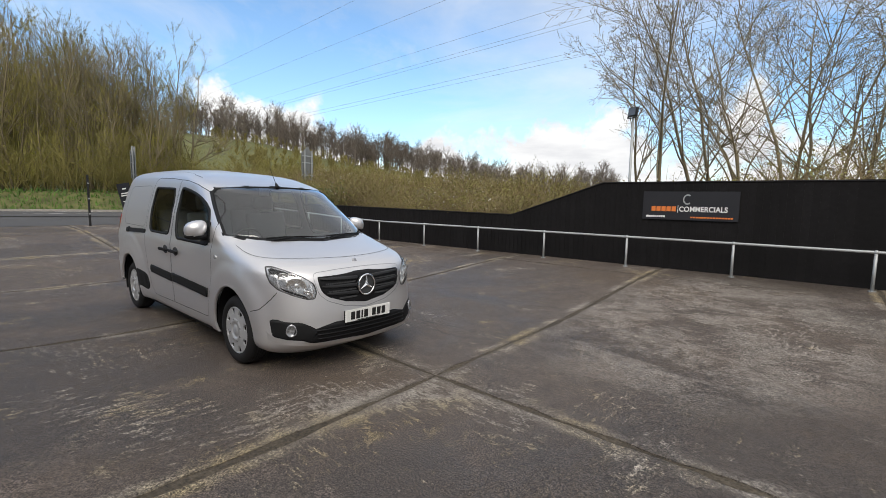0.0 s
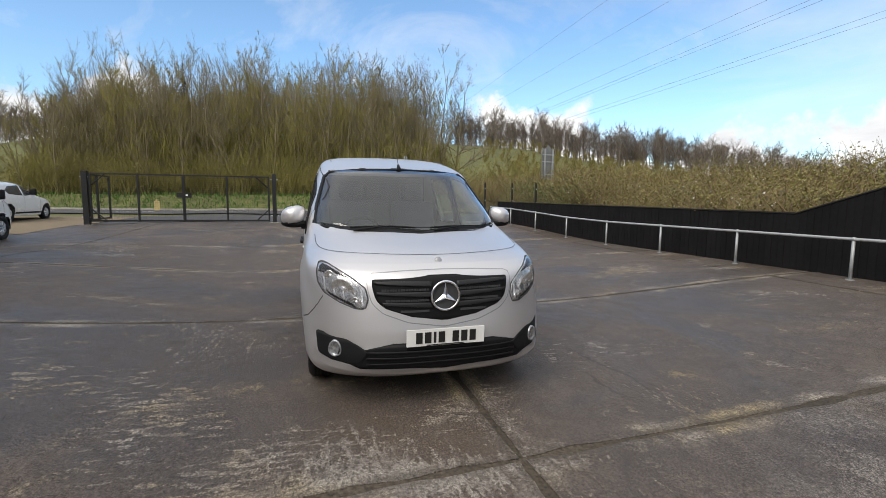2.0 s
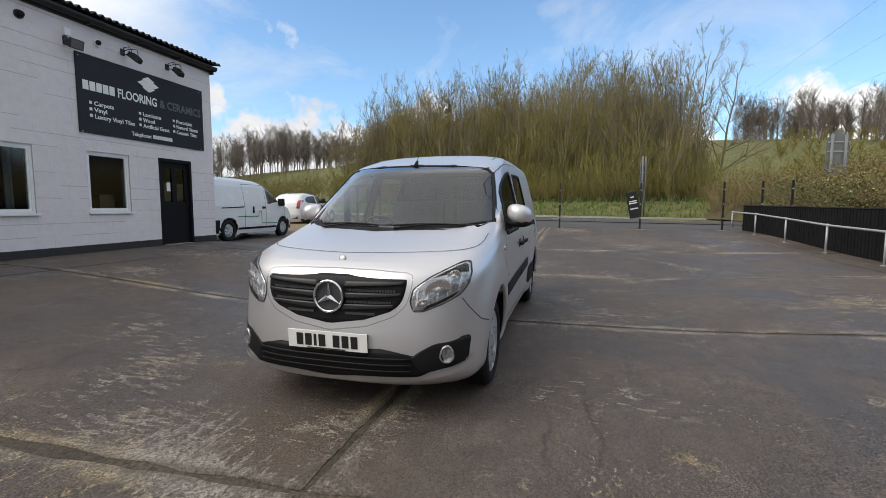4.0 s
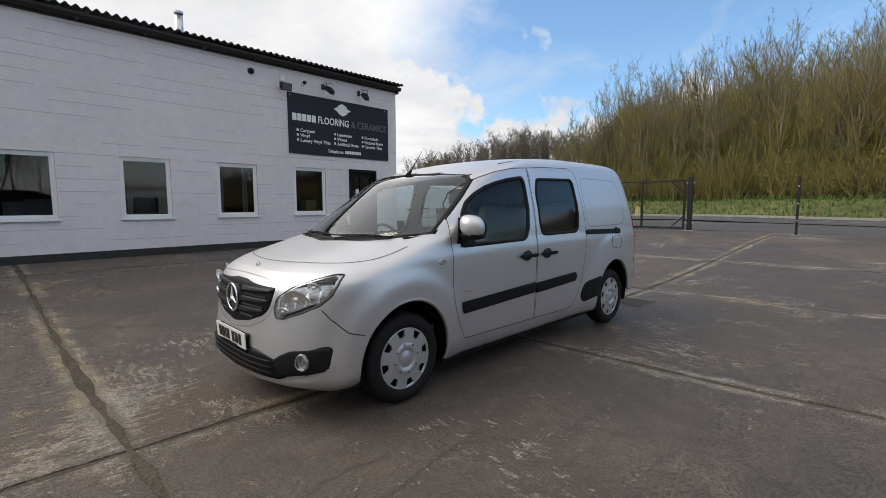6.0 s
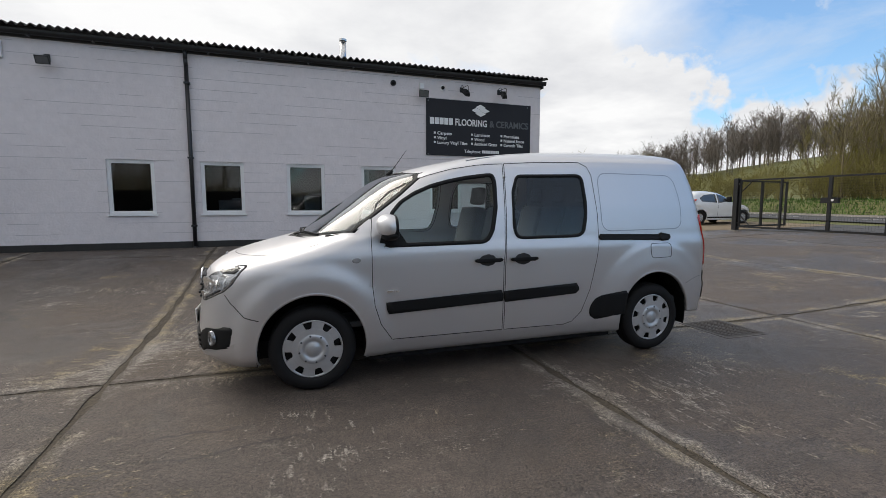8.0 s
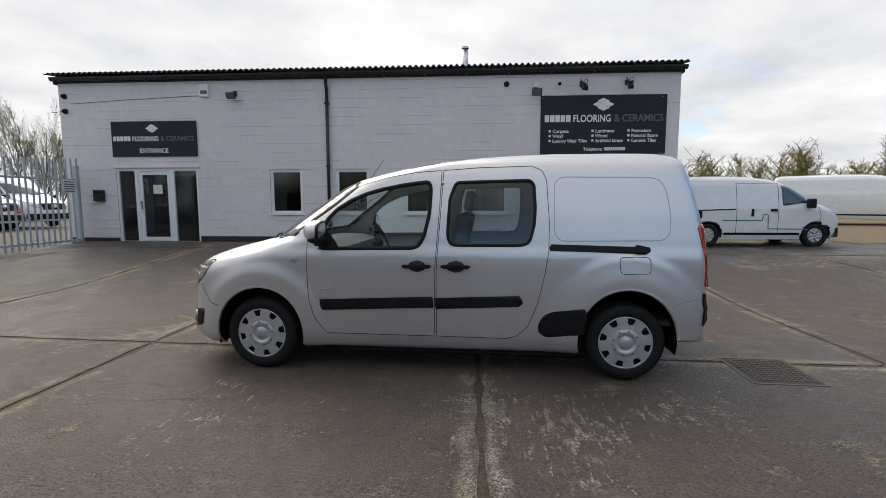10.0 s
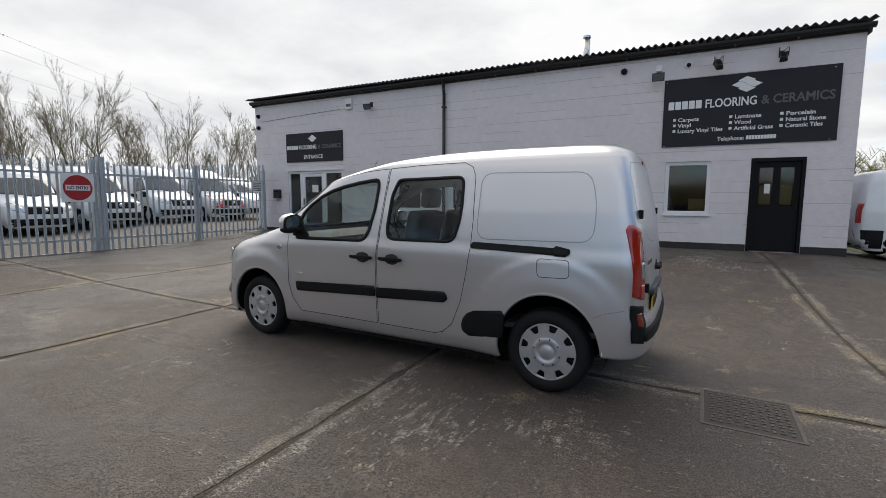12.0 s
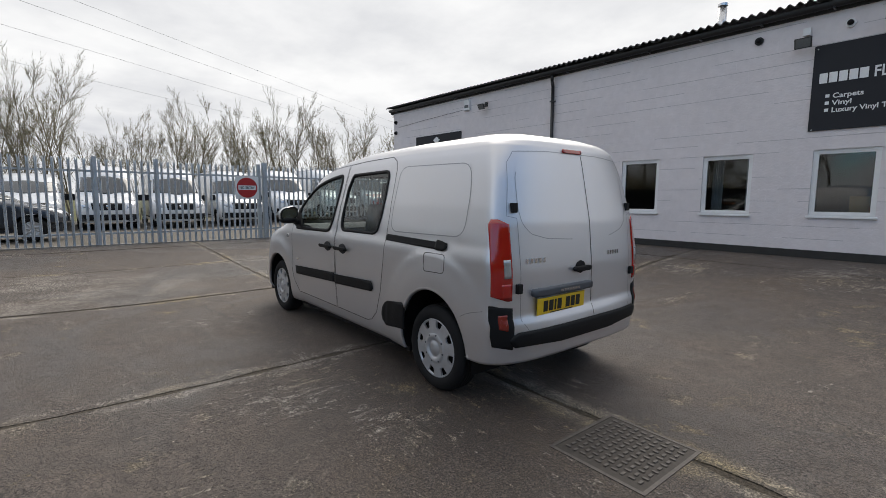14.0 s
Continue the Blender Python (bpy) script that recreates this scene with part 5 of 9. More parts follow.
part("handle_dish", patch([(0.04 + 0.06 * math.cos(a), 0.888 + 0.045 * math.sin(a)) for a in np.linspace(0, 2 * math.pi, 20)[:-1]], B, 0.003, 0.005, 8, 8), M_black_plastic, VAN, "", True)
gar = part("plate_garnish", patch(rounded([(0.56, 0.785), (-0.07, 0.785), (-0.07, 0.735), (0.56, 0.735)], 0.012, 2), B, 0.035, 0.04, 14, 4), M_garnish, VAN, "dark grey garnish strip above the plate", True)
for q in np.linspace(0.10, 0.30, 12):
    c = B(q, 0.758, 0.037)
    part("name_bar", boxes((c.x - 0.002, c.x + 0.001, c.y - 0.006, c.y + 0.005, c.z - 0.008, c.z + 0.008)), M_chrome, gar)
plate("number_plate", rear_x(0.26, 0.665) - 0.012, 0.265, 0.667, 2, M_plate_y, 1, -1, VAN)
for (a, b, n) in ((0.60, 0.44, 5), (-0.32, -0.46, 5)):
    for q in np.linspace(a, b, n):
        c = B(q, 0.965, 0.002)
        part("model_letter_bar", boxes((c.x - 0.004, c.x + 0.001, c.y - 0.011, c.y + 0.011, c.z - 0.015, c.z + 0.015)), M_chrome, VAN, "raised chrome letter bar")
bm = bmesh.new()
patch(rounded([(0.11, 1.702), (-0.11, 1.702), (-0.11, 1.674), (0.11, 1.674)], 0.01, 2), B, 0.010, 0.016, 10, 4, bm)
part("high_brake_lamp", bm, M_red_lens, VAN, "dark red high brake lamp", True)


def rear_lamps(s):
    place = B

    def wrap(u, v, h=0.0):
        """Round the rear corner: u runs from the door edge on to the side."""
        k = u
        if k <= 0.6:
            y = 0.728 + 0.082 * k / 0.6
            w = curve_at(VW, v)
            y = min(y, w * 0.999)
            return Vector((rear_x(y, v) - h, s * (y + h * 0.3), v))
        w = curve_at(VW, v)
        x_a = rear_x(min(0.81, w * 0.999), v)
        x = x_a + (k - 0.6) / 0.4 * 0.026
        return Vector((x - h * 0.4, s * (side_y(x, v) + h), v))
    tl = part("tail_lamp", patch([(0.0, 1.20), (0.5, 1.232), (1.0, 1.225), (1.0, 0.735), (0.0, 0.728)], wrap, 0.010, 0.02, 14, 16), M_red_lens, VAN, "red tail lamp cluster", True)
    part("reversing_lens", patch([(0.08, 0.985), (0.44, 0.985), (0.44, 0.87), (0.08, 0.87)], wrap, 0.014, 0.006, 6, 6), M_clear_lens, tl, "clear reversing lens", True)
    part("amber_lens", patch([(0.06, 0.835), (0.55, 0.835), (0.55, 0.745), (0.06, 0.745)], wrap, 0.014, 0.006, 6, 6), M_red_lens, tl, "", True)
    for zc in (1.30, 0.80):
        c = B(s * 0.675, zc, 0.012)
        part("hinge", boxes((c.x - 0.012, c.x + 0.02, c.y - 0.022, c.y + 0.022, zc - 0.03, zc + 0.03), bev=0.006), M_black_plastic, VAN, "black rear door hinge")
    blk = part("bumper_corner", patch([(0.0, 0.70), (1.25, 0.705), (1.25, 0.66), (1.15, 0.52), (0.9, 0.455), (0.0, 0.435)], wrap, 0.008, 0.02, 14, 12), M_black_plastic, VAN, "black bumper corner", True)
    part("fog_lens", patch([(0.25, 0.645), (0.62, 0.645), (0.62, 0.555), (0.28, 0.552)], wrap, 0.012, 0.006, 8, 8), M_reflector, blk, "red bumper reflector", True)


mirrored(rear_lamps)
part("rear_bumper_strip", patch(rounded([(-0.70, 0.535), (-0.3, 0.53), (0.3, 0.53), (0.70, 0.535), (0.76, 0.50), (0.72, 0.445), (0.3, 0.43), (-0.3, 0.43), (-0.72, 0.445), (-0.76, 0.50)], 0.02, 2), B, 0.016, 0.03, 36, 6), M_black_plastic, VAN, "black rear bumper strip", True)


# ---- van: wheels
def wheel(parent, m, tyre_r=0.318, rim_r=0.214, width=0.195, material=None, blades=8):
    w = new("wheel")
    w.parent = parent
    w.matrix_basis = m
    W2, sh = width / 2, tyre_r - rim_r
    bm = bmesh.new()
    prof = [(rim_r - 0.012, -W2 + 0.03), (rim_r + 0.004, -W2 + 0.012), (rim_r + 0.35 * sh, -W2 - 0.004), (rim_r + 0.7 * sh, -W2 + 0.004), (tyre_r - 0.012, -W2 + 0.022), (tyre_r, -W2 + 0.045)]
    for k in range(4):
        t0 = -W2 + 0.05 + k * (width - 0.1) / 4
        prof += [(tyre_r, t0), (tyre_r, t0 + (width - 0.1) / 4 - 0.008), (tyre_r - 0.006, t0 + (width - 0.1) / 4 - 0.007), (tyre_r - 0.006, t0 + (width - 0.1) / 4 - 0.001)]
    prof += [(tyre_r, W2 - 0.045), (tyre_r - 0.012, W2 - 0.022), (rim_r + 0.7 * sh, W2 - 0.004), (rim_r + 0.35 * sh, W2 + 0.004), (rim_r + 0.004, W2 - 0.012), (rim_r - 0.012, W2 - 0.03)]
    lathe(bm, prof, 48)
    bmesh.ops.recalc_face_normals(bm, faces=bm.faces[:])
    part("tyre", bm, M_tyre, w, "black rubber tyre", True)
    bm = bmesh.new()
    lathe(bm, [(rim_r - 0.004, W2 - 0.05), (rim_r - 0.03, W2 - 0.045), (0.001, W2 - 0.045)], 36)
    part("rim", bm, M_black_plastic, w, "dark steel rim", True)
    hub = new("hubcap")
    hub.parent = w
    hub_m = material or M_hubcap
    bm = bmesh.new()
    h = W2 - 0.012
    lathe(bm, [(0.0005, h + 0.008), (rim_r * 0.22, h + 0.008), (rim_r * 0.24, h + 0.002), (rim_r * 0.33, h + 0.004), (rim_r * 0.36, h + 0.016), (rim_r * 0.48, h + 0.010), (rim_r * 0.56, h + 0.0)], 40)
    bmesh.ops.recalc_face_normals(bm, faces=bm.faces[:])
    part("cap", bm, hub_m, hub, "", True)
    bm = bmesh.new()
    lathe(bm, [(rim_r + 0.006, h - 0.014), (rim_r + 0.004, h - 0.002), (rim_r - 0.006, h + 0.002), (rim_r - 0.012, h - 0.012)], 40)
    bmesh.ops.recalc_face_normals(bm, faces=bm.faces[:])
    part("rim_edge", bm, hub_m, hub, "", True)
    for i in range(blades):
        bm = bmesh.new()
        a0 = 2 * math.pi * i / blades
        rows = []
        span = math.pi / blades
        for r, half, hh in ((0.46, 1.0, 0.007), (0.58, 1.0, 0.004), (0.70, 0.995, 0.003), (0.73, 0.66, 0.002), (0.86, 0.60, 0.001), (0.97, 0.56, 0.0), (1.0, 0.60, -0.003)):
            rows.append([bm.verts.new((rim_r * r * math.cos(a0 + q * half * span), h + hh - 0.0012 * abs(q) ** 2, rim_r * r * math.sin(a0 + q * half * span))) for q in (-1, -0.5, 0, 0.5, 1)])
        low = [[bm.verts.new(v.co - Vector((0, 0.014, 0))) for v in r] for r in rows]
        for a, b in zip(rows[:-1], rows[1:]):
            for k in range(4):
                bm.faces.new((a[k], b[k], b[k + 1], a[k + 1]))
        for k in (0, 4):
            for j in range(len(rows) - 1):
                bm.faces.new((rows[j][k], rows[j + 1][k], low[j + 1][k], low[j][k]))
        bmesh.ops.recalc_face_normals(bm, faces=bm.faces[:])
        part("blade", bm, hub_m, hub)
        a1 = a0 + span
        c = Vector((rim_r * 0.47 * math.cos(a1), h + 0.004, rim_r * 0.47 * math.sin(a1)))
        part("bolt_cap", tube(bmesh.new(), c, c + Vector((0, 0.008, 0)), rim_r * 0.035, n=8), M_garnish, hub)
    return w


for cx in (1.54, -1.54):
    for s in (1, -1):
        wheel(VAN, Matrix.Translation((cx, s * 0.757, 0.316)) @ Matrix.Rotation(0 if s > 0 else math.pi, 4, "Z") @ Matrix.Rotation(radians(random.uniform(0, 45)), 4, "Y"))

# ---- van: underside and cabin
part("underbody", boxes((-1.12, 1.12, -0.77, 0.77, 0.165, 0.30), (-2.0, -1.12, -0.55, 0.55, 0.24, 0.42), (1.12, 1.95, -0.55, 0.55, 0.20, 0.34)), M_black_plastic, VAN, "dark underbody")
part("cabin_floor", boxes((-2.1, 1.35, -0.72, 0.72, 0.42, 0.46)), M_cabin, VAN, "dark cabin floor")
dash = bmesh.new()
prism(dash, [(1.32, -0.70, 1.075), (1.05, -0.70, 1.06), (0.86, -0.70, 1.02), (0.80, -0.70, 0.90), (0.90, -0.70, 0.70), (1.35, -0.70, 0.70)], (0, 1.40, 0))
part("dashboard", dash, M_cabin, VAN, "dark grey dashboard")
sw = bmesh.new()
for i in range(28):
    a, b = 2 * math.pi * i / 28, 2 * math.pi * (i + 1) / 28
    q = Matrix.Translation((0.74, -0.36, 1.0)) @ Matrix.Rotation(radians(-62), 4, "Y")
    tube(sw, q @ Vector((0.185 * math.cos(a), 0.185 * math.sin(a), 0)), q @ Vector((0.185 * math.cos(b), 0.185 * math.sin(b), 0)), 0.014, n=6, caps=False)
tube(sw, (0.74, -0.36, 1.0), (0.86, -0.36, 0.94), 0.05, 0.04, 10)
part("steering_wheel", sw, M_interior, VAN, "black steering wheel", True)


def seat(x, y, w=0.25):
    st = new("seat")
    st.parent = VAN
    st.matrix_basis = pose(x, y, 0)
    c = boxes((-0.25, 0.25, -w, w, 0.60, 0.78), bev=0.05)
    part("cushion", c, M_cabin, st, "dark cloth cushion", True)
    bk = boxes((-0.07, 0.07, -w, w, 0.0, 0.60), bev=0.05)
    b = part("backrest", bk, M_cabin, st, "dark cloth backrest", True)
    b.matrix_basis = pose(-0.26, 0, 0.72, 0, -14, 0)
    hd = boxes((-0.05, 0.05, -0.13, 0.13, 0.0, 0.19), bev=0.045)
    h = part("headrest", hd, M_cabin, st, "dark cloth headrest", True)
    h.matrix_basis = pose(-0.43, 0, 1.33, 0, -8, 0)


for y in (-0.36, 0.36):
    seat(0.18, y)
for y in (-0.46, 0.0, 0.46):
    seat(-0.62, y, 0.22)
part("bulkhead", boxes((-1.06, -1.03, -0.70, 0.70, 0.46, 1.62)), M_cabin, VAN, "grey load bulkhead")
part("headlining", boxes((-1.0, 0.35, -0.56, 0.56, 1.655, 1.67)), M_lining, VAN, "grey headlining")


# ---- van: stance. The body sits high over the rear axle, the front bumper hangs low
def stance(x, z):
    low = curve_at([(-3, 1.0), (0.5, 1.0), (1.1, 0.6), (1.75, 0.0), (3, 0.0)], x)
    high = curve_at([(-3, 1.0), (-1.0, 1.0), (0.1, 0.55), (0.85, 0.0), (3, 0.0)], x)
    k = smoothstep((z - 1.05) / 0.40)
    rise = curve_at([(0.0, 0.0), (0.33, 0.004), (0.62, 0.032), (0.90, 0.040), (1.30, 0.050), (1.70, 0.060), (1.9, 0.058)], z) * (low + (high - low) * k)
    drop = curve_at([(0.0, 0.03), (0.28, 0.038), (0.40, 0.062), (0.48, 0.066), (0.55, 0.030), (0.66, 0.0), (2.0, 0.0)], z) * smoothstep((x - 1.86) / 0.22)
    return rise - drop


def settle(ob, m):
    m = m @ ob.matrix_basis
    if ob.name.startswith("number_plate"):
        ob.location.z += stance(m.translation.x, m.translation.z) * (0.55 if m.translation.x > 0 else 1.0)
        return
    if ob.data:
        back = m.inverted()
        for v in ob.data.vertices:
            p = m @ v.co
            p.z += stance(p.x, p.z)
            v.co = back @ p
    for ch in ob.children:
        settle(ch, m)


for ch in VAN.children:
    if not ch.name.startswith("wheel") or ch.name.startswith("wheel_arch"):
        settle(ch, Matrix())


# ---------------------------------------------------------------- building: openings, signs, roof
def on_front(ob):
    ob.matrix_world = BM
    return ob


def lettering(text, size, x, z, y, material, parent, align="LEFT", width=None, name="lettering"):
    cu = bpy.data.curves.new(name, "FONT")
    cu.body = text
    cu.size = size
    cu.align_x = align
    cu.extrude = 0.002
    cu.offset = 0.020 * size
    cu.resolution_u = 3
    tmp = new(name, cu)
    dg = bpy.context.evaluated_depsgraph_get()
    me = bpy.data.meshes.new_from_object(tmp.evaluated_get(dg))
    bpy.data.objects.remove(tmp)
    xs = [v.co.x for v in me.vertices]
    sc = width / (max(xs) - min(xs)) if width else 1.0
    for v in me.vertices:
        v.co = Vector((-v.co.x * sc, 0, v.co.y)) + Vector((0, v.co.z, 0))
    me.flip_normals()
    me.materials.clear()
    me.materials.append(material)
    ob = new(name)
    ob.parent = parent
    ob.matrix_basis = Matrix.Translation((x, y, z))
    # one mesh for each letter
    src = bmesh.new()
    src.from_mesh(me)
    bmesh.ops.remove_doubles(src, verts=src.verts[:], dist=0.00002)
    spans, seen = [], set()
    for v0 in src.verts:
        if v0 in seen:
            continue
        stack, isl = [v0], []
        seen.add(v0)
        while stack:
            q = stack.pop()
            isl.append(q)
            for e in q.link_edges:
                o_ = e.other_vert(q)
                if o_ not in seen:
                    seen.add(o_)
                    stack.append(o_)
        spans.append([min(q.co.x for q in isl), max(q.co.x for q in isl), set(isl)])
    spans.sort(key=lambda r: r[0])
    letters = []
    for r in spans:
        if letters and r[0] < letters[-1][1] - 0.3 * min(r[1] - r[0], letters[-1][1] - letters[-1][0]):
            letters[-1][1] = max(letters[-1][1], r[1])
            letters[-1][2] |= r[2]
        else:
            letters.append(r)
    for r in letters:
        bm = bmesh.new()
        vm = {q: bm.verts.new(q.co) for q in r[2]}
        for f in src.faces:
            if f.verts[0] in vm:
                bm.faces.new([vm[q] for q in f.verts])
        part("letter", bm, material, ob)
    src.free()
    return ob


def casement(name, x0, x1, z0, z1, extra=None):
    w = on_front(new(name))
    tagged(w, "white plastic window in the pale block wall", "window", kind="structure")
    f = 0.045
    bm = boxes((x0, x1, -0.10, -0.03, z0, z0 + f), (x0, x1, -0.10, -0.03, z1 - f, z1), (x0, x0 + f, -0.10, -0.03, z0 + f, z1 - f), (x1 - f, x1, -0.10, -0.03, z0 + f, z1 - f))
    part("window_frame", bm, M_pvc, w, "white plastic frame")
    g = 0.03
    bm = boxes((x0 + f, x1 - f, -0.085, -0.04, z0 + f, z0 + f + g), (x0 + f, x1 - f, -0.085, -0.04, z1 - f - g, z1 - f), (x0 + f, x0 + f + g, -0.085, -0.04, z0 + f + g, z1 - f - g), (x1 - f - g, x1 - f, -0.085, -0.04, z0 + f + g, z1 - f - g))
    part("sash", bm, M_pvc, w)
    p = part("pane", boxes((x0 + f + g, x1 - f - g, -0.068, -0.062, z0 + f + g, z1 - f - g)), M_winglass, w, "dark reflecting pane")
    p.visible_shadow = False
    part("window_sill", boxes((x0 - 0.03, x1 + 0.03, -0.10, 0.05, z0 - 0.035, z0), bev=0.006), M_pvc, w, "white sill")
    return w


for i, wn in enumerate(WINS):
    casement("window_%d" % (i + 1), *wn)
# blind and goods behind the glass
M_curtain = mat("pale_curtain", (0.45, 0.47, 0.50), 0.9, 0, 0.15, 5)
for cx0, cx1 in ((-0.20, 0.00), (-0.74, -0.62)):
    bm = bmesh.new()
    n = 18
    prev = None
    for k in range(n + 1):
        x = cx0 + (cx1 - cx0) * k / n
        y = -0.40 + 0.025 * math.sin(k * 1.9)
        a, b = bm.verts.new((x, y, 1.10)), bm.verts.new((x, y, 2.22))
        if prev:
            bm.faces.new((prev[0], a, b, prev[1]))
        prev = (a, b)
    tagged(on_front(part("curtain", bm, M_curtain, smooth=True)), "pale pleated curtain hanging behind the showroom window", "curtain")
# shelf takes the room's dark colour, which stands for shade indoors
shelf = thing("display_shelf", BM, "display shelf behind the showroom window, indoor shade in its dark colour", "shelf")
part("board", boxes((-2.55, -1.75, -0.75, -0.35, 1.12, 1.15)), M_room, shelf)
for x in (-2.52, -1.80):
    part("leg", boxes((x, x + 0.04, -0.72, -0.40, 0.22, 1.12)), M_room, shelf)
tagged(on_front(part("carton", boxes((-2.56, -2.24, -0.64, -0.36, 1.15, 1.44), bev=0.004), M_carton)), "brown cardboard carton on the display shelf", "carton")
for x0, ht in ((2.95, 1.45), (3.25, 1.40), (1.2, 1.5), (4.75, 1.2)):
    s_ = thing("showroom_chair", BM @ Matrix.Translation((x0, -0.9, 0.22)), "pale showroom chair seen through the window", "chair", "showroom chairs")
    part("seat", boxes((-0.2, 0.2, -0.2, 0.2, 0.42, 0.48), bev=0.02), M_curtain, s_)
    part("backrest", boxes((-0.2, 0.2, -0.22, -0.18, 0.5, ht - 0.22), bev=0.02), M_curtain, s_)
    for lx in (-0.17, 0.17):
        for ly in (-0.17, 0.17):
            part("leg", tube(bmesh.new(), (lx, ly, 0), (lx, ly, 0.43), 0.015, n=6), M_galv, s_)

# plain door
d1 = on_front(new("door_1"))
tagged(d1, "black door with two narrow glazed panels, closed", "door", kind="structure")
x0, x1, z0, z1 = DOOR
part("door_frame", boxes((x0, x0 + 0.06, -0.14, 0.012, z0, z1), (x1 - 0.06, x1, -0.14, 0.012, z0, z1), (x0 + 0.06, x1 - 0.06, -0.14, 0.012, z1 - 0.07, z1)), M_blackdoor, d1)
bm = bmesh.new()
for r in cut_rect((x0 + 0.065, x1 - 0.065, z0 + 0.02, z1 - 0.075), [(x0 + 0.17, x0 + 0.40, 1.30, 2.08), (x1 - 0.40, x1 - 0.17, 1.30, 2.08)]):
    box(bm, r[0], r[1], -0.10, -0.055, r[2], r[3])
leaf = part("door_leaf", bm, M_blackdoor, d1)
for a in (x0 + 0.17, x1 - 0.40):
    part("door_pane", boxes((a, a + 0.23, -0.08, -0.074, 1.30, 2.08)), M_winglass, leaf, "reflecting door pane")
    part("notice", boxes((a + 0.015, a + 0.215, -0.090, -0.086, 1.32, 1.72)), M_carton, leaf, "brown card behind the pane")
part("notice", boxes((x1 - 0.365, x1 - 0.265, -0.074, -0.071, 1.55, 1.75)), M_paper, leaf, "white notice")
part("door_handle", boxes((x0 + 0.09, x0 + 0.13, -0.055, -0.02, 1.24, 1.36), bev=0.008), M_black_plastic, leaf)

# glazed entrance
d2 = on_front(new("door_2"))
tagged(d2, "white framed glazed entrance with two dark side panes", "door", kind="structure")
x0, x1, z0, z1 = ENTR
xa, xb = x0 + 0.74, x1 - 0.56
bm = boxes((x0, x1, -0.11, -0.02, z1 - 0.08, z1), (x0, x1, -0.11, -0.02, z0, z0 + 0.07), (x0, x0 + 0.06, -0.11, -0.02, z0 + 0.07, z1 - 0.08), (x1 - 0.06, x1, -0.11, -0.02, z0 + 0.07, z1 - 0.08),
           (xa - 0.05, xa + 0.05, -0.11, -0.02, z0 + 0.07, z1 - 0.08), (xb - 0.05, xb + 0.05, -0.11, -0.02, z0 + 0.07, z1 - 0.08))
part("door_frame", bm, M_pvc, d2, "white plastic frame")
leaf = part("door_leaf", boxes((xa + 0.055, xa + 0.15, -0.10, -0.03, z0 + 0.08, z1 - 0.09), (xb - 0.15, xb - 0.055, -0.10, -0.03, z0 + 0.08, z1 - 0.09), (xa + 0.15, xb - 0.15, -0.10, -0.03, z0 + 0.08, z0 + 0.18), (xa + 0.15, xb - 0.15, -0.10, -0.03, z1 - 0.18, z1 - 0.09)), M_pvc, d2)
part("door_handle", boxes((xb - 0.13, xb - 0.09, -0.03, 0.02, 1.20, 1.42), bev=0.008), M_steel, leaf, "steel handle")
for a, b in ((x0 + 0.06, xa - 0.05), (xa + 0.15, xb - 0.15), (xb + 0.05, x1 - 0.06)):
    p = part("pane", boxes((a, b, -0.068, -0.062, z0 + 0.07, z1 - 0.08)), M_winglass, d2, "dark reflecting pane")
    p.visible_shadow = False
part("notice", boxes((xa + 0.32, xa + 0.58, -0.060, -0.057, 1.62, 1.86)), M_paper, leaf, "white paper notice")
for k in range(5):
    part("notice", boxes((xb - 0.30, xb - 0.22, -0.060, -0.057, 1.62 + 0.09 * k, 1.68 + 0.09 * k)), M_greytext, leaf)
tagged(on_front(part("entrance_mat", boxes((x0 - 0.1, x1 + 0.1, 0.02, 0.75, 0.285, 0.30), bev=0.004), M_interior)), "dark rubber mat before the entrance", "mat")
tagged(on_front(part("lintel", boxes((x0 - 0.06, x1 + 0.06, 0.0, 0.03, z1, z1 + 0.05), bev=0.005), M_wall)), "painted drip ledge over the entrance", "ledge", kind="structure")
pb = on_front(new("post_box"))
tagged(pb, "black wall-mounted letter box", "letter box")
part("box_body", boxes((10.10, 10.36, 0.005, 0.12, 1.42, 1.72), bev=0.012), M_gate, pb)
part("flap", boxes((10.13, 10.33, 0.12, 0.128, 1.63, 1.67)), M_black_plastic, pb)

# plinth
bm = bmesh.new()
for a, b in ((BL, DOOR[0] - 0.01), (DOOR[1] + 0.01, ENTR[0] - 0.01), (ENTR[1] + 0.01, BR)):
    box(bm, a, b, 0.0, 0.018, -0.1, 0.47 if a < 3 else 0.42)
tagged(on_front(part("baseboard", bm, M_plinth)), "black painted plinth at the foot of the wall", "plinth", kind="structure")

# signs
def tile_logo(parent, cx, cz, s):
    """Four tilted tiles as a plain pale shape."""
    for dx, dz, k in ((0, 0.28, 1.0), (-0.42, 0.0, 0.9), (0.42, 0.0, 0.9), (0, -0.28, 1.0)):
        bm = bmesh.new()
        c = Vector((cx + dx * s, 0.032, cz + dz * s))
        prism(bm, [c + Vector((0.52 * s * k, 0, 0)), c + Vector((0.02 * s, 0, 0.25 * s * k)), c + Vector((-0.52 * s * k, 0, 0)), c + Vector((-0.02 * s, 0, -0.25 * s * k))], (0, 0.003 + 0.001 * dx + 0.0007 * dz, 0))
        part("tile_shape", bm, M_white, parent, "pale tile shape")


def name_blocks(parent, x, z, h, w, n, material, y=0.034):
    """A trade name as plain upright blocks."""
    for k in range(n):
        cw = w / n
        part("name_block", boxes((x - (k + 0.84) * cw, x - k * cw, y, y + 0.003, z, z + h)), material, parent)


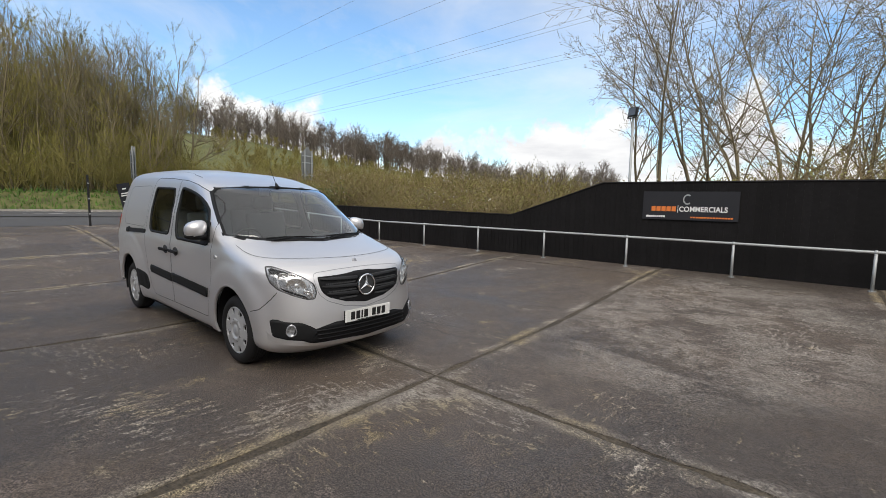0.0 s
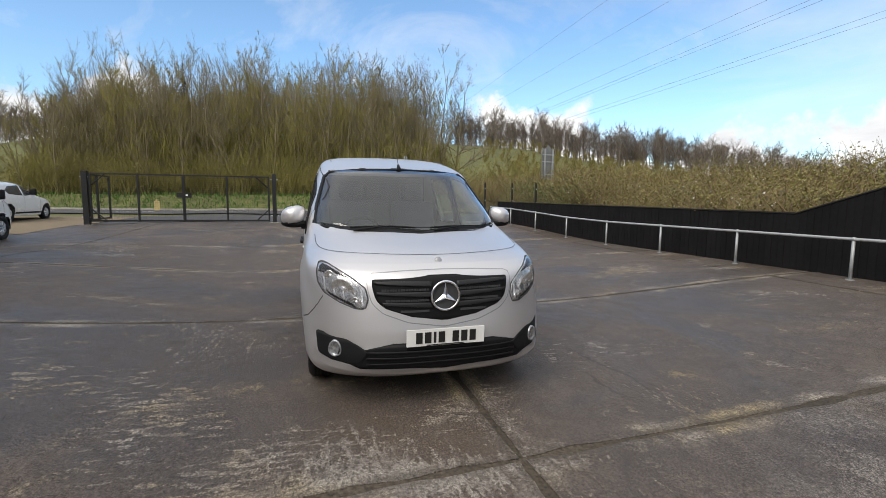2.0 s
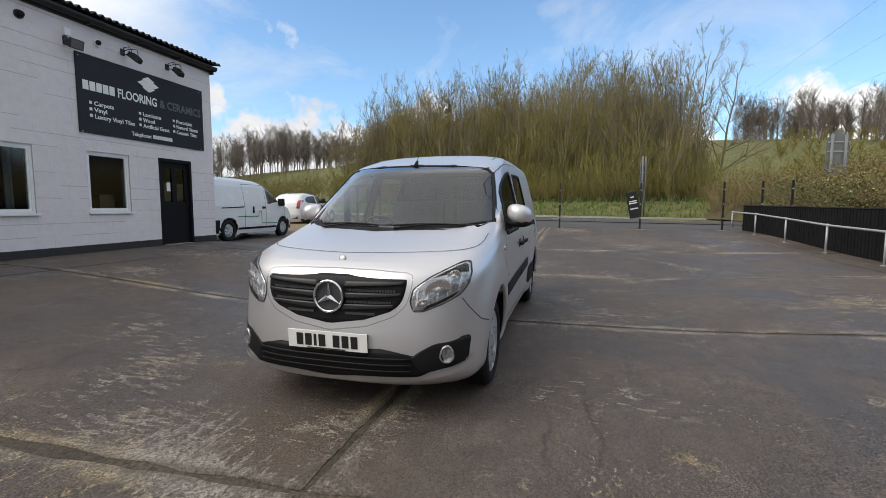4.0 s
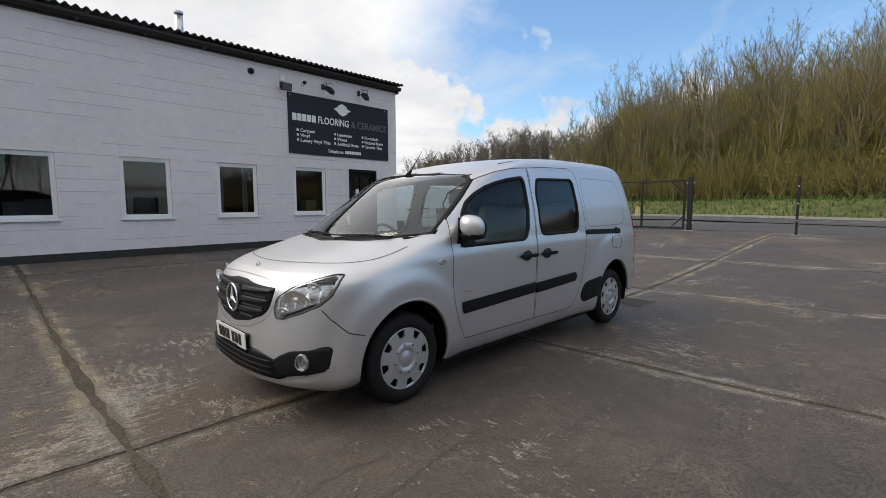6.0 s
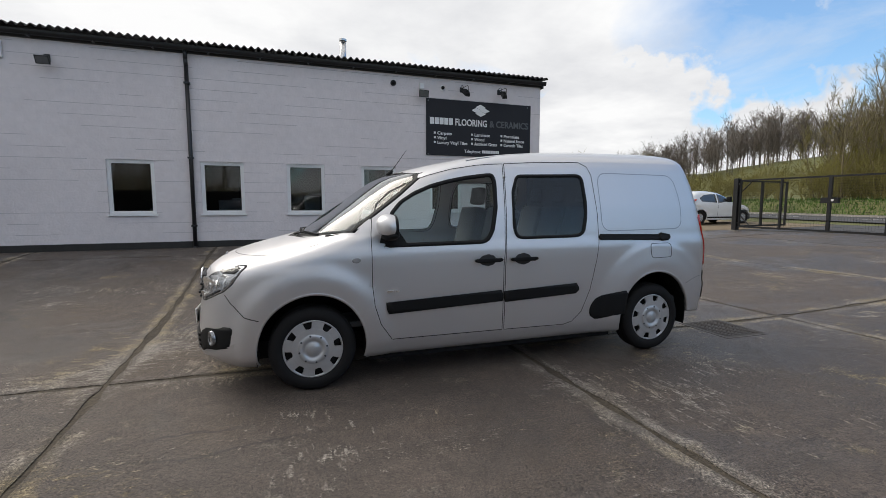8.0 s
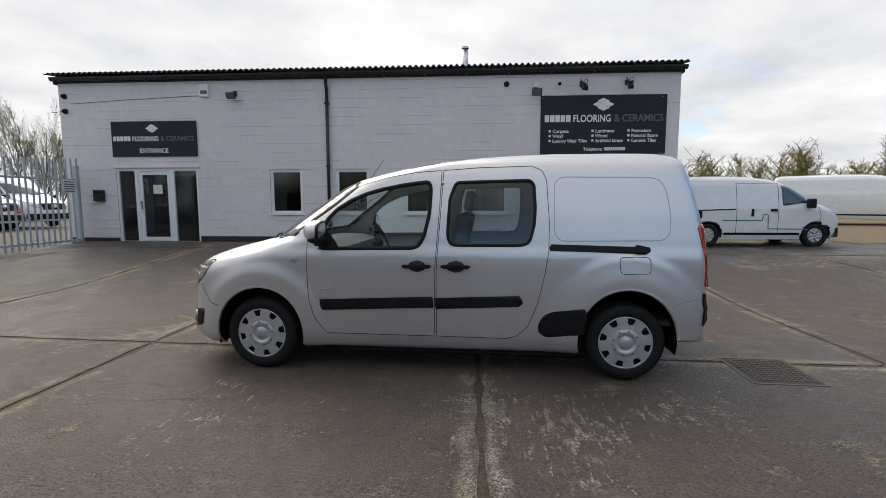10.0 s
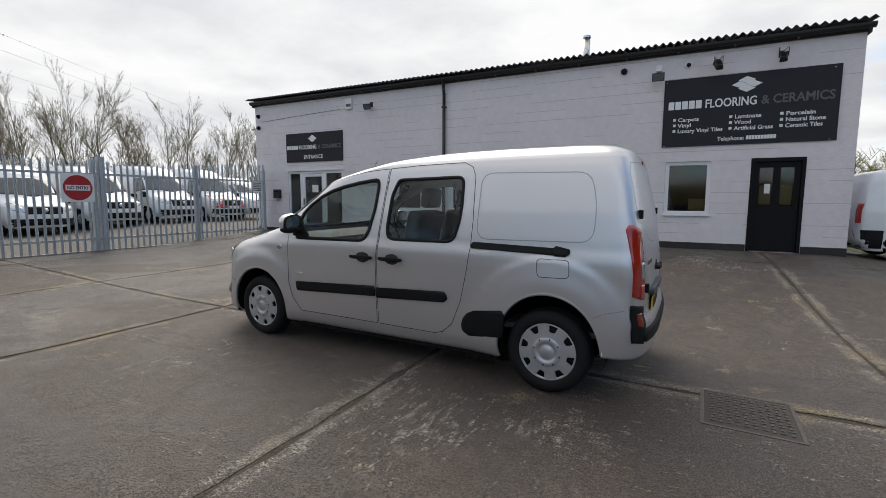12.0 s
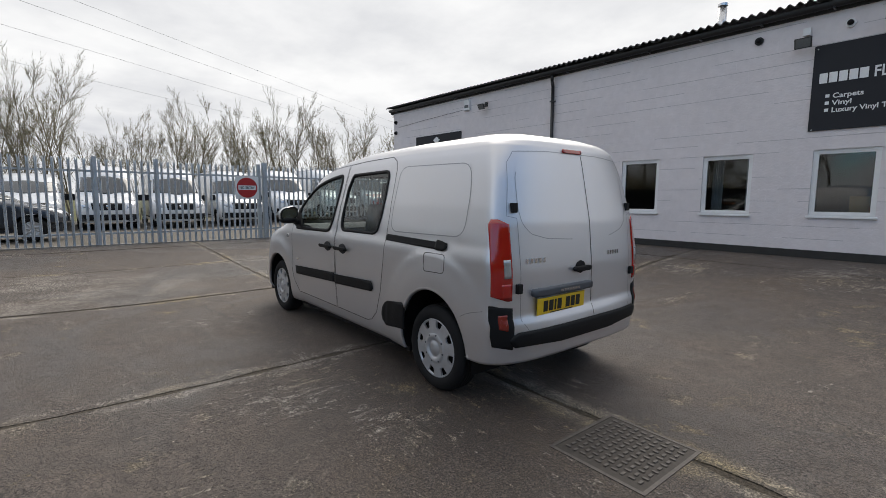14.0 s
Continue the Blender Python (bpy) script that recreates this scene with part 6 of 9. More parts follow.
sg1 = on_front(new("sign_board"))
tagged(sg1, "dark flooring sign board with pale lettering", "sign")
part("panel", boxes((-4.71, -1.63, 0.004, 0.03, 2.58, 4.03), bev=0.004), M_signblack, sg1)
tile_logo(sg1, -3.17, 3.80, 0.30)
name_blocks(sg1, -1.73, 3.38, 0.17, 0.66, 5, M_white)
lettering("FLOORING", 0.245, -2.43, 3.38, 0.032, M_white, sg1, width=0.92)
lettering("& CERAMICS", 0.245, -3.44, 3.38, 0.032, M_greytext, sg1, width=1.19)
for col, x in (((("Carpets", 0.40), ("Vinyl", 0.26), ("Luxury Vinyl Tiles", 0.85)), -1.92), ((("Laminate", 0.46), ("Wood", 0.30), ("Artificial Grass", 0.68)), -2.98), ((("Porcelain", 0.47), ("Natural Stone", 0.64), ("Ceramic Tiles", 0.60)), -3.86)):
    for k, (tx, wd) in enumerate(col):
        part("bullet", boxes((x + 0.03, x + 0.085, 0.032, 0.035, 3.13 - 0.12 * k, 3.185 - 0.12 * k)), M_white, sg1)
        lettering(tx, 0.115, x - 0.01, 3.115 - 0.12 * k, 0.032, M_white, sg1, width=wd)
lettering("Telephone:", 0.115, -2.70, 2.67, 0.032, M_white, sg1, width=0.48)
name_blocks(sg1, -3.22, 2.67, 0.08, 0.52, 10, M_white)
for x in (-1.68, -4.60):
    for z in (2.60, 3.97):
        part("bolt", tube(bmesh.new(), (x, 0.03, z), (x, 0.036, z), 0.012, n=8), M_galv, sg1)

sg2 = on_front(new("sign_board"))
tagged(sg2, "dark entrance sign board with pale lettering", "sign")
part("panel", boxes((7.40, 9.78, 0.004, 0.03, 2.61, 3.54), bev=0.004), M_signblack, sg2)
tile_logo(sg2, 8.63, 3.35, 0.21)
name_blocks(sg2, 9.73, 3.02, 0.125, 0.50, 5, M_white)
lettering("FLOORING", 0.18, 9.20, 3.02, 0.032, M_white, sg2, width=0.73)
lettering("& CERAMICS", 0.18, 8.40, 3.02, 0.032, M_greytext, sg2, width=0.93)
lettering("ENTRANCE", 0.17, 9.01, 2.71, 0.032, M_white, sg2, width=0.80)

# roof, gutter, pipe, flue
bm = bmesh.new()
xs = np.arange(BL - 0.07, BR + 0.10, 0.024)
rows = []
for y, z in ((0.30, BTOP + 0.10), (-9.4, BTOP + 1.25)):
    rows.append([bm.verts.new((x, y, z + 0.030 * math.sin(2 * math.pi * x / 0.145))) for x in xs])
low = [bm.verts.new((v.co.x, v.co.y, v.co.z - 0.012)) for v in rows[0]]
for i in range(len(xs) - 1):
    bm.faces.new((rows[0][i], rows[0][i + 1], rows[1][i + 1], rows[1][i]))
    bm.faces.new((low[i], low[i + 1], rows[0][i + 1], rows[0][i]))
roof = tagged(on_front(part("roof", bm, M_roof, smooth=True)), "dark corrugated sheet roof of the showroom", "roof", kind="structure")
for nm, x in (("trim_5", BL - 0.02), ("trim_6", BR + 0.02)):
    bm = bmesh.new()
    prism(bm, [(x - 0.02, 0.10, BTOP - 0.12), (x - 0.02, 0.10, BTOP + 0.05), (x - 0.02, -9.3, BTOP + 1.16), (x - 0.02, -9.3, BTOP - 0.12)], (0.04, 0, 0))
    tagged(on_front(part(nm, bm, M_roof)), "dark verge board at the roof end", "trim", kind="structure")
bm = boxes((BL - 0.055, BR + 0.06, 0.005, 0.045, BTOP - 0.085, BTOP + 0.07))
tagged(on_front(part("fascia", bm, M_roof)), "dark fascia board under the roof edge", "fascia", kind="structure")
gut = on_front(new("gutter"))
tagged(gut, "black half-round plastic gutter under the roof edge", "gutter", kind="structure")
bm = bmesh.new()
ang = np.linspace(math.pi, 2 * math.pi, 9)
sec = [(0.115 + 0.066 * math.cos(a), BTOP + 0.045 + 0.098 * math.sin(a)) for a in ang] + [(0.115 + 0.060 * math.cos(a), BTOP + 0.047 + 0.092 * math.sin(a)) for a in ang[::-1]]
prism(bm, [(BL - 0.085, y, z) for y, z in sec], (BR - BL + 0.17, 0, 0))
part("channel", bm, M_gutter, gut)
for x in np.arange(BL, BR, 1.05):
    part("bracket", boxes((x, x + 0.03, 0.046, 0.185, BTOP - 0.075, BTOP - 0.05)), M_gutter, gut)
dp = on_front(new("downpipe"))
tagged(dp, "black round rainwater downpipe on the wall", "pipe")
bm = bmesh.new()
pipe(bm, [(3.84, 0.115, BTOP - 0.05), (3.84, 0.105, BTOP - 0.22), (3.84, 0.065, BTOP - 0.36), (3.84, 0.06, 0.36), (3.84, 0.12, 0.27)], 0.042, 12)
part("pipe_run", bm, M_gutter, dp, smooth=True)
for z in (0.8, 2.3, 3.9):
    part("clip", boxes((3.78, 3.90, 0.0, 0.11, z, z + 0.04), bev=0.006), M_gutter, dp)
fl = thing("flue", BM @ Matrix.Translation((0.30, -1.15, 4.68)), "bright steel flue pipe above the roof", "flue")
bm = bmesh.new()
tube(bm, (0, 0, 0), (0, 0, 0.90), 0.085, n=20)
part("pipe_run", bm, M_steel, fl, smooth=True)
part("cowl", tube(bmesh.new(), (0, 0, 0.90), (0, 0, 0.95), 0.098, n=20), M_steel, fl)
part("flashing", tube(bmesh.new(), (0, 0, 0.0), (0, 0, 0.22), 0.16, 0.09, n=16), M_roof, fl)


# lamps, cameras, boxes on the wall
def floodlight(x, z, size=1.0, arm=0.0, tilt=28):
    f = thing("floodlight", BM @ Matrix.Translation((x, 0, z)), "small black floodlight on a wall bracket", "floodlight", "wall floodlights")
    part("back_plate", boxes((-0.05, 0.05, 0.0, 0.025, -0.02, 0.12), bev=0.004), M_lampbody, f)
    part("arm", tube(bmesh.new(), (0, 0.02, 0.05), (0, 0.16 + arm, 0.04 + arm * 0.25), 0.012, n=8), M_lampbody, f)
    hd = new("head")
    hd.parent = f
    hd.matrix_basis = pose(0, 0.17 + arm, -0.01 + arm * 0.2, -tilt, 0, 0)
    s = size
    bm = bmesh.new()
    prism(bm, [(-0.13 * s, 0.07, -0.09 * s), (0.13 * s, 0.07, -0.09 * s), (0.13 * s, 0.07, 0.09 * s), (-0.13 * s, 0.07, 0.09 * s)], (0, 0.025, 0))
    part("housing_rim", bm, M_lampbody, hd)
    bm = bmesh.new()
    v = [bm.verts.new(p) for p in ((-0.12 * s, 0.07, -0.08 * s), (0.12 * s, 0.07, -0.08 * s), (0.12 * s, 0.07, 0.08 * s), (-0.12 * s, 0.07, 0.08 * s), (-0.06 * s, -0.03, -0.05 * s), (0.06 * s, -0.03, -0.05 * s), (0.06 * s, -0.03, 0.05 * s), (-0.06 * s, -0.03, 0.05 * s))]
    for q in ((0, 1, 5, 4), (1, 2, 6, 5), (2, 3, 7, 6), (3, 0, 4, 7), (4, 5, 6, 7)):
        bm.faces.new([v[i] for i in q])
    part("housing", bm, M_lampbody, hd)
    part("lens", boxes((-0.11 * s, 0.11 * s, 0.095, 0.099, -0.075 * s, 0.075 * s)), M_lampglass, hd, "grey front glass")
    return f


fl = floodlight(-1.50, 4.10, 0.95, 0.0, 12)
part("sensor_box", boxes((-0.055, 0.055, 0.0, 0.07, 0.14, 0.27), bev=0.008), M_pvc, fl, "white sensor box")


def sign_lamp(x, z, swing):
    """A spot hung from a wire bracket, turned down on to the sign."""
    f = thing("sign_lamp", BM @ Matrix.Translation((x, 0, z)), "weathered black spot lamp on a wire wall bracket", "spot lamp", "lamps over the sign")
    part("back_plate", boxes((-0.045, 0.045, 0.0, 0.02, -0.03, 0.10), bev=0.004), M_lampbody, f)
    for k in (-0.075, 0.075):
        bm = bmesh.new()
        pipe(bm, [(0, 0.02, 0.05), (k * 0.7, 0.10, 0.10), (k, 0.26, 0.10), (k, 0.31, 0.06), (k, 0.31, -0.07)], 0.007, 6)
        part("bracket_arm", bm, M_lampbody, f)
    part("arm", tube(bmesh.new(), (0, 0.02, 0.0), (0, 0.27, -0.03), 0.010, n=8), M_lampbody, f)
    hd = new("head")
    hd.parent = f
    hd.matrix_basis = pose(0, 0.31, -0.09, 52, 0, swing)
    bm = bmesh.new()
    prism(bm, [(-0.068, -0.05, -0.14), (0.068, -0.05, -0.14), (0.050, 0.05, -0.14), (-0.050, 0.05, -0.14)], (0, 0, 0.25))
    bmesh.ops.bevel(bm, geom=bm.edges[:], offset=0.012, segments=2, affect="EDGES")
    part("housing", bm, M_lampbody, hd)
    part("hood", boxes((-0.072, 0.072, -0.058, 0.045, 0.105, 0.118), bev=0.003), M_lampbody, hd)
    part("lens", boxes((-0.055, 0.055, -0.056, -0.051, -0.115, 0.09)), M_lampglass, hd, "grey front glass")
    for k in (-0.08, -0.04, 0.0, 0.04):
        part("cooling_fin", boxes((-0.045, 0.045, 0.048, 0.064, k, k + 0.010)), M_lampbody, hd)


sign_lamp(-2.62, 4.27, 14)
sign_lamp(-3.72, 4.29, -10)
floodlight(6.30, 4.16, 0.9)


def dome_cam(x, z, white):
    c = thing("security_camera", BM @ Matrix.Translation((x, 0, z)), "small dark dome camera on a white wall base" if white else "small dark dome camera on the wall", "camera", "wall cameras")
    bm = bmesh.new()
    lathe(bm, [(0.0005, 0.03), (0.070, 0.03), (0.074, 0.0)], 16)
    part("base", bm, M_pvc if white else M_lampbody, c, "white base ring" if white else "")
    bm = bmesh.new()
    bmesh.ops.create_uvsphere(bm, u_segments=16, v_segments=10, radius=0.046 if white else 0.052, matrix=Matrix.Translation((0, 0.055, 0)))
    part("dome", bm, M_black_plastic, c, smooth=True)


for x, z in ((-0.77, 4.33), (-2.08, 4.31), (11.05, 4.22), (11.05, 3.83)):
    dome_cam(x, z, x == -2.08)
ab = thing("alarm_box", BM @ Matrix.Translation((7.12, 0, 4.16)), "white alarm sounder box on the wall", "alarm box")
part("cover", boxes((-0.12, 0.12, 0.0, 0.07, -0.02, 0.30), bev=0.012), M_pvc, ab)
part("label_strip", boxes((-0.09, 0.09, 0.071, 0.073, 0.05, 0.14)), M_greytext, ab)
cb = bmesh.new()
pipe(cb, [(11.05, 0.01, 3.83), (11.45, 0.01, 3.80)], 0.008, 6)
pipe(cb, [(10.9, 0.01, 4.02), (9.4, 0.012, 4.10), (7.3, 0.01, 4.18)], 0.005, 6)
tagged(on_front(part("cable", cb, M_lampbody)), "thin grey cables clipped along the wall", "cable")
# blocks of the front, proud of the joints
def block_mesh(w, h):
    bm = bmesh.new()
    e = 0.003
    a = [bm.verts.new(p) for p in ((0, -0.008, 0), (w, -0.008, 0), (w, -0.008, h), (0, -0.008, h))]
    b = [bm.verts.new(p) for p in ((0, 0, e), (w, 0, e), (w, 0, h - e), (0, 0, h - e))]
    for i in range(4):
        bm.faces.new((a[i], a[(i + 1) % 4], b[(i + 1) % 4], b[i]))
    bm.faces.new(b)
    bmesh.ops.recalc_face_normals(bm, faces=bm.faces[:])
    for f in bm.faces:
        if f.normal.y < 0:
            f.normal_flip()
    me = bpy.data.meshes.new("block")
    bm.to_mesh(me)
    bm.free()
    me.materials.append(M_wall)
    return me


full = block_mesh(0.4392, 0.217)
rest_v, rest_f, made = [], [], 0
for row in range(21):
    z0 = 0.0 + row * 0.225
    x = BL - (0.22 if row % 2 else 0.0)
    while x < BR:
        for a, b, c, d in cut_rect((max(x, BL), min(x + 0.4392, BR), z0, min(z0 + 0.217, BTOP)), HOLES):
            if b - a < 0.01 or d - c < 0.01:
                continue
            y = random.uniform(-0.0022, 0.0022)
            if abs(b - a - 0.4392) < 1e-4 and abs(d - c - 0.217) < 1e-4 and made < 300 and -4.2 < a < 3.6 and 1.0 < c:
                o = new("block", full)
                o.parent = front
                o.matrix_basis = Matrix.Translation((a, y, c))
                made += 1
            else:
                e, k = 0.003, len(rest_v)
                rest_v += [(a, y - 0.008, c), (b, y - 0.008, c), (b, y - 0.008, d), (a, y - 0.008, d), (a, y, c + e), (b, y, c + e), (b, y, d - e), (a, y, d - e)]
                rest_f += [(k + 1, k, k + 4, k + 5), (k + 2, k + 1, k + 5, k + 6), (k + 3, k + 2, k + 6, k + 7), (k, k + 3, k + 7, k + 4), (k + 5, k + 4, k + 7, k + 6)]
        x += 0.4395
# paint and filler level with the blocks along parts of the bed joints
rgj = random.Random(31)
for row in range(1, 21):
    x = BL + 0.01
    while x < BR - 0.3:
        run = rgj.uniform(0.25, 1.5)
        if rgj.random() < 0.50:
            for a, b, c, d in cut_rect((x, min(x + run, BR - 0.01), row * 0.225 - 0.0105, row * 0.225 + 0.0025), HOLES):
                k = len(rest_v)
                rest_v += [(a, -0.0015, c), (b, -0.0015, c), (b, -0.0005, d), (a, -0.0005, d)]
                rest_f.append((k, k + 3, k + 2, k + 1))
        x += run
ob = raw("blocks", rest_v, rest_f, M_wall, front)
tagged(ob, kind="stuff")


# ---------------------------------------------------------------- black boundary fence, rail, sign
def fence_y(x):
    return 7.58 + 0.045 * x


def fence_top(x):
    return curve_at([(-14, 1.33), (-1.05, 1.19), (1.32, 1.99), (14, 1.98)], x)


bf = thing("board_fence", pose(0, 0, 0), "black stained close-board timber fence with a sloping step", "fence")
k = 0
x = -13.6
while x < 14:
    w = 0.118
    z0 = land_z(x, 7.8) - 0.06
    t0, t1 = fence_top(x) + random.uniform(-0.006, 0.006), fence_top(x + w)
    bm = bmesh.new()
    y = fence_y(x) + (0.002 if k % 2 else 0.0)
    prism(bm, [(x, y, z0), (x + w + 0.002, y - 0.003, z0), (x + w + 0.002, y - 0.003, t1), (x, y, t0)], (0, 0.018, 0))
    part("board", bm, M_fence, bf)
    x += w
    k += 1
for z in (0.5, 1.0):
    bm = bmesh.new()
    tube(bm, (-13.6, fence_y(-13.6) + 0.06, z), (14, fence_y(14) + 0.06, z), 0.04, n=4)
    part("rail", bm, M_fence, bf)
bm = bmesh.new()
for a, b in ((-13.6, -1.05), (-1.05, 1.32), (1.32, 14)):
    tube(bm, (a, fence_y(a) + 0.005, fence_top(a) + 0.008), (b, fence_y(b) + 0.005, fence_top(b) + 0.008), 0.024, n=4)
part("capping", bm, M_fence, bf, "black capping rail")

gr = thing("guard_rail", pose(0, 0, 0), "galvanised tubular guard rail on short posts", "railing")
posts = [-13.56 + 1.95 * i for i in range(14)]


def rail_p(x, h):
    y = fence_y(x) - 0.34
    return Vector((x, y, yard_z(max(x, -14), y) + h))


for a, b in zip(posts[:-1], posts[1:]):
    part("rail_tube", tube(bmesh.new(), rail_p(a, 0.64), rail_p(b, 0.64), 0.024, n=10, caps=False), M_galv, gr, smooth=True)
for x in posts:
    p = part("post", tube(bmesh.new(), rail_p(x, 0.0), rail_p(x, 0.62), 0.024, n=10), M_galv, gr, smooth=True)
    bm = bmesh.new()
    bmesh.ops.create_uvsphere(bm, u_segments=10, v_segments=8, radius=0.036, matrix=Matrix.Translation(rail_p(x, 0.64)))
    part("ball_joint", bm, M_galv, gr, smooth=True)
    part("base_flange", tube(bmesh.new(), rail_p(x, 0.0), rail_p(x, 0.015), 0.055, n=12), M_galv, gr)

cs = thing("sign_board", pose(3.10, fence_y(3.10) - 0.032, 1.52, 0, 0, math.degrees(math.atan(0.045))), "dark trade sign with orange and pale marks on the fence", "sign")
part("panel", boxes((-0.88, 0.88, -0.006, 0.006, -0.29, 0.29), bev=0.003), M_signblack, cs)


def face_text(text, size, x, z, y, material, parent, width):
    ob = lettering(text, size, 0, 0, 0, material, parent, width=width)
    ob.matrix_basis = Matrix.Translation((x, y, z)) @ Matrix.Rotation(math.pi, 4, "Z")
    return ob


for k in range(5):
    part("name_block", boxes((-0.70 + k * 0.098, -0.62 + k * 0.098, -0.011, -0.007, -0.115, -0.015)), M_orange, cs)
part("divider", boxes((-0.195, -0.185, -0.011, -0.007, -0.14, 0.01)), M_white, cs)
face_text("COMMERCIALS", 0.145, -0.17, -0.115, -0.008, M_white, cs, 0.86)
bm = bmesh.new()
for a0, a1 in zip(np.linspace(0.9, 5.4, 15)[:-1], np.linspace(0.9, 5.4, 15)[1:]):
    q = [(-0.02 + r * math.cos(a) * 0.8, -0.008, 0.13 + r * math.sin(a)) for r, a in ((0.105, a0), (0.105, a1), (0.078, a1), (0.078, a0))]
    prism(bm, q, (0, -0.004, 0))
part("arc_shape", bm, M_galv, cs, "pale metallic arc shape")
for k in range(9):
    part("number_bar", boxes((-0.80 + 0.042 * k, -0.765 + 0.042 * k, -0.010, -0.007, -0.245, -0.205)), M_white, cs)
for k in range(15):
    part("address_bar", boxes((0.05 + 0.05 * k, 0.09 + 0.05 * k, -0.010, -0.007, -0.245, -0.215)), M_orange, cs)

fp = thing("floodlight_pole", pose(1.28, 9.3, land_z(1.28, 9.3)), "galvanised pole with a square black floodlight behind the fence", "floodlight")
part("pole", tube(bmesh.new(), (0, 0, 0), (0, 0, 3.5), 0.032, n=10), M_galv, fp, smooth=True)
hd = new("head")
hd.parent = fp
hd.matrix_basis = pose(0.0, -0.02, 3.60, -10, 0, -25) @ Matrix.Scale(0.75, 4)
part("housing", boxes((-0.17, 0.17, -0.05, 0.06, -0.15, 0.15), bev=0.02), M_gate, hd)
part("lens", boxes((-0.14, 0.14, -0.056, -0.051, -0.12, 0.12)), M_lampglass, hd, "grey front glass")
part("yoke", boxes((-0.20, -0.18, -0.02, 0.02, -0.20, 0.02), (0.18, 0.20, -0.02, 0.02, -0.20, 0.02), (-0.20, 0.20, -0.02, 0.02, -0.21, -0.19)), M_gate, hd)


# ---------------------------------------------------------------- entrance gate and posts by the road
def gate_leaf(name, m, length, z0, z1, bays, label, brace=True):
    g = thing(name, m, label, "gate", "entrance gates")
    s = 0.03
    part("bottom_rail", boxes((0, length, -s, s, z0, z0 + 0.06)), M_gate, g)
    part("top_rail", boxes((0, length, -s, s, z1 - 0.05, z1)), M_gate, g)
    for i in range(bays + 1):
        x = length * i / bays
        h = 0.045 if i == bays // 2 else 0.03
        part("stile", boxes((x - h, x + h, -s - 0.002, s + 0.002, z0 - 0.005, z1 + 0.005)), M_gate, g)
    if brace:
        for x, sx in ((0.0, 1), (length, -1)):
            for z, sz in ((z0 + 0.03, 1), (z1 - 0.03, -1)):
                part("brace", tube(bmesh.new(), (x + sx * 0.45, 0, z), (x, 0, z + sz * 0.42), 0.022, n=4), M_gate, g)
    vs, fs = [], []
    r = 0.0016
    for x in np.arange(0.075, length, 0.075):
        k = len(vs)
        vs += [(x - r, 0.012, z0 + 0.05), (x + r, 0.012, z0 + 0.05), (x + r, 0.012, z1 - 0.05), (x - r, 0.012, z1 - 0.05)]
        fs.append((k, k + 1, k + 2, k + 3))
    for z in np.arange(z0 + 0.08, z1 - 0.05, 0.075):
        k = len(vs)
        vs += [(0.03, 0.012, z - r), (length - 0.03, 0.012, z - r), (length - 0.03, 0.012, z + r), (0.03, 0.012, z + r)]
        fs.append((k, k + 1, k + 2, k + 3))
    tagged(raw("mesh_infill", vs, fs, M_gate, g), "fine black wire mesh infill", kind="stuff")
    return g


GX = -13.4
gt = gate_leaf("gate", Matrix.Translation((GX, -8.16, 0)) @ Matrix.Rotation(radians(90.5), 4, "Z"), 5.76, 0.52, 2.2, 4, "black steel mesh gate leaf, closed across the entrance")
part("lock_box", boxes((2.66, 3.12, -0.06, 0.06, 1.38, 1.55)), M_gate, gt)
part("keypad", boxes((2.95, 3.02, -0.066, -0.061, 1.44, 1.50)), M_pvc, gt, "pale lock cylinder")
gate_leaf("gate", Matrix.Translation((GX - 0.06, -8.38, 0)) @ Matrix.Rotation(radians(186), 4, "Z"), 2.9, 0.52, 2.2, 2, "black steel mesh gate leaf, folded open towards the road", False)
for y, hh, w in ((-8.3, 1.85, 0.085), (-2.2, 1.82, 0.07)):
    z = land_z(GX, y)
    gp_ = thing("gate_post", pose(GX, y, z), "thick square black steel gate post", "post", "gate posts")
    part("post", boxes((-w, w, -w, w, 0, hh), bev=0.006), M_gate, gp_)
    part("hinge", boxes((-0.03, 0.03, -0.14, 0.14, 0.25, 0.29), (-0.03, 0.03, -0.14, 0.14, hh - 0.22, hh - 0.18)), M_galv, gp_, "galvanised gate hinge")
    part("footing", boxes((-0.16, 0.16, -0.16, 0.16, -0.03, 0.015), bev=0.004), M_kerb, gp_, "pale concrete footing")
for x, y, hh in ((-13.14, 0.78, 1.70), (-13.25, 3.60, 1.68), (-13.34, 6.27, 1.68), (-10.55, 7.24, 1.66), (-12.5, 7.15, 1.66)):
    fpst = thing("fence_post", pose(x, y, land_z(x, y)), "slender square black steel post", "post", "slender black posts")
    part("post", boxes((-0.03, 0.03, -0.03, 0.03, 0, hh), bev=0.004), M_gate, fpst)
    part("footing", boxes((-0.12, 0.12, -0.12, 0.12, -0.02, 0.012)), M_kerb, fpst, "pale concrete footing")
    for z in (0.4, 0.9, 1.4):
        part("clip", boxes((0.03, 0.045, -0.02, 0.02, z, z + 0.04)), M_galv, fpst)


# ---------------------------------------------------------------- roadside signs
M_signback = mat("grey_sign_back", (0.20, 0.21, 0.21), 0.6, 0.2, 0.12, 3, stain=0.15)


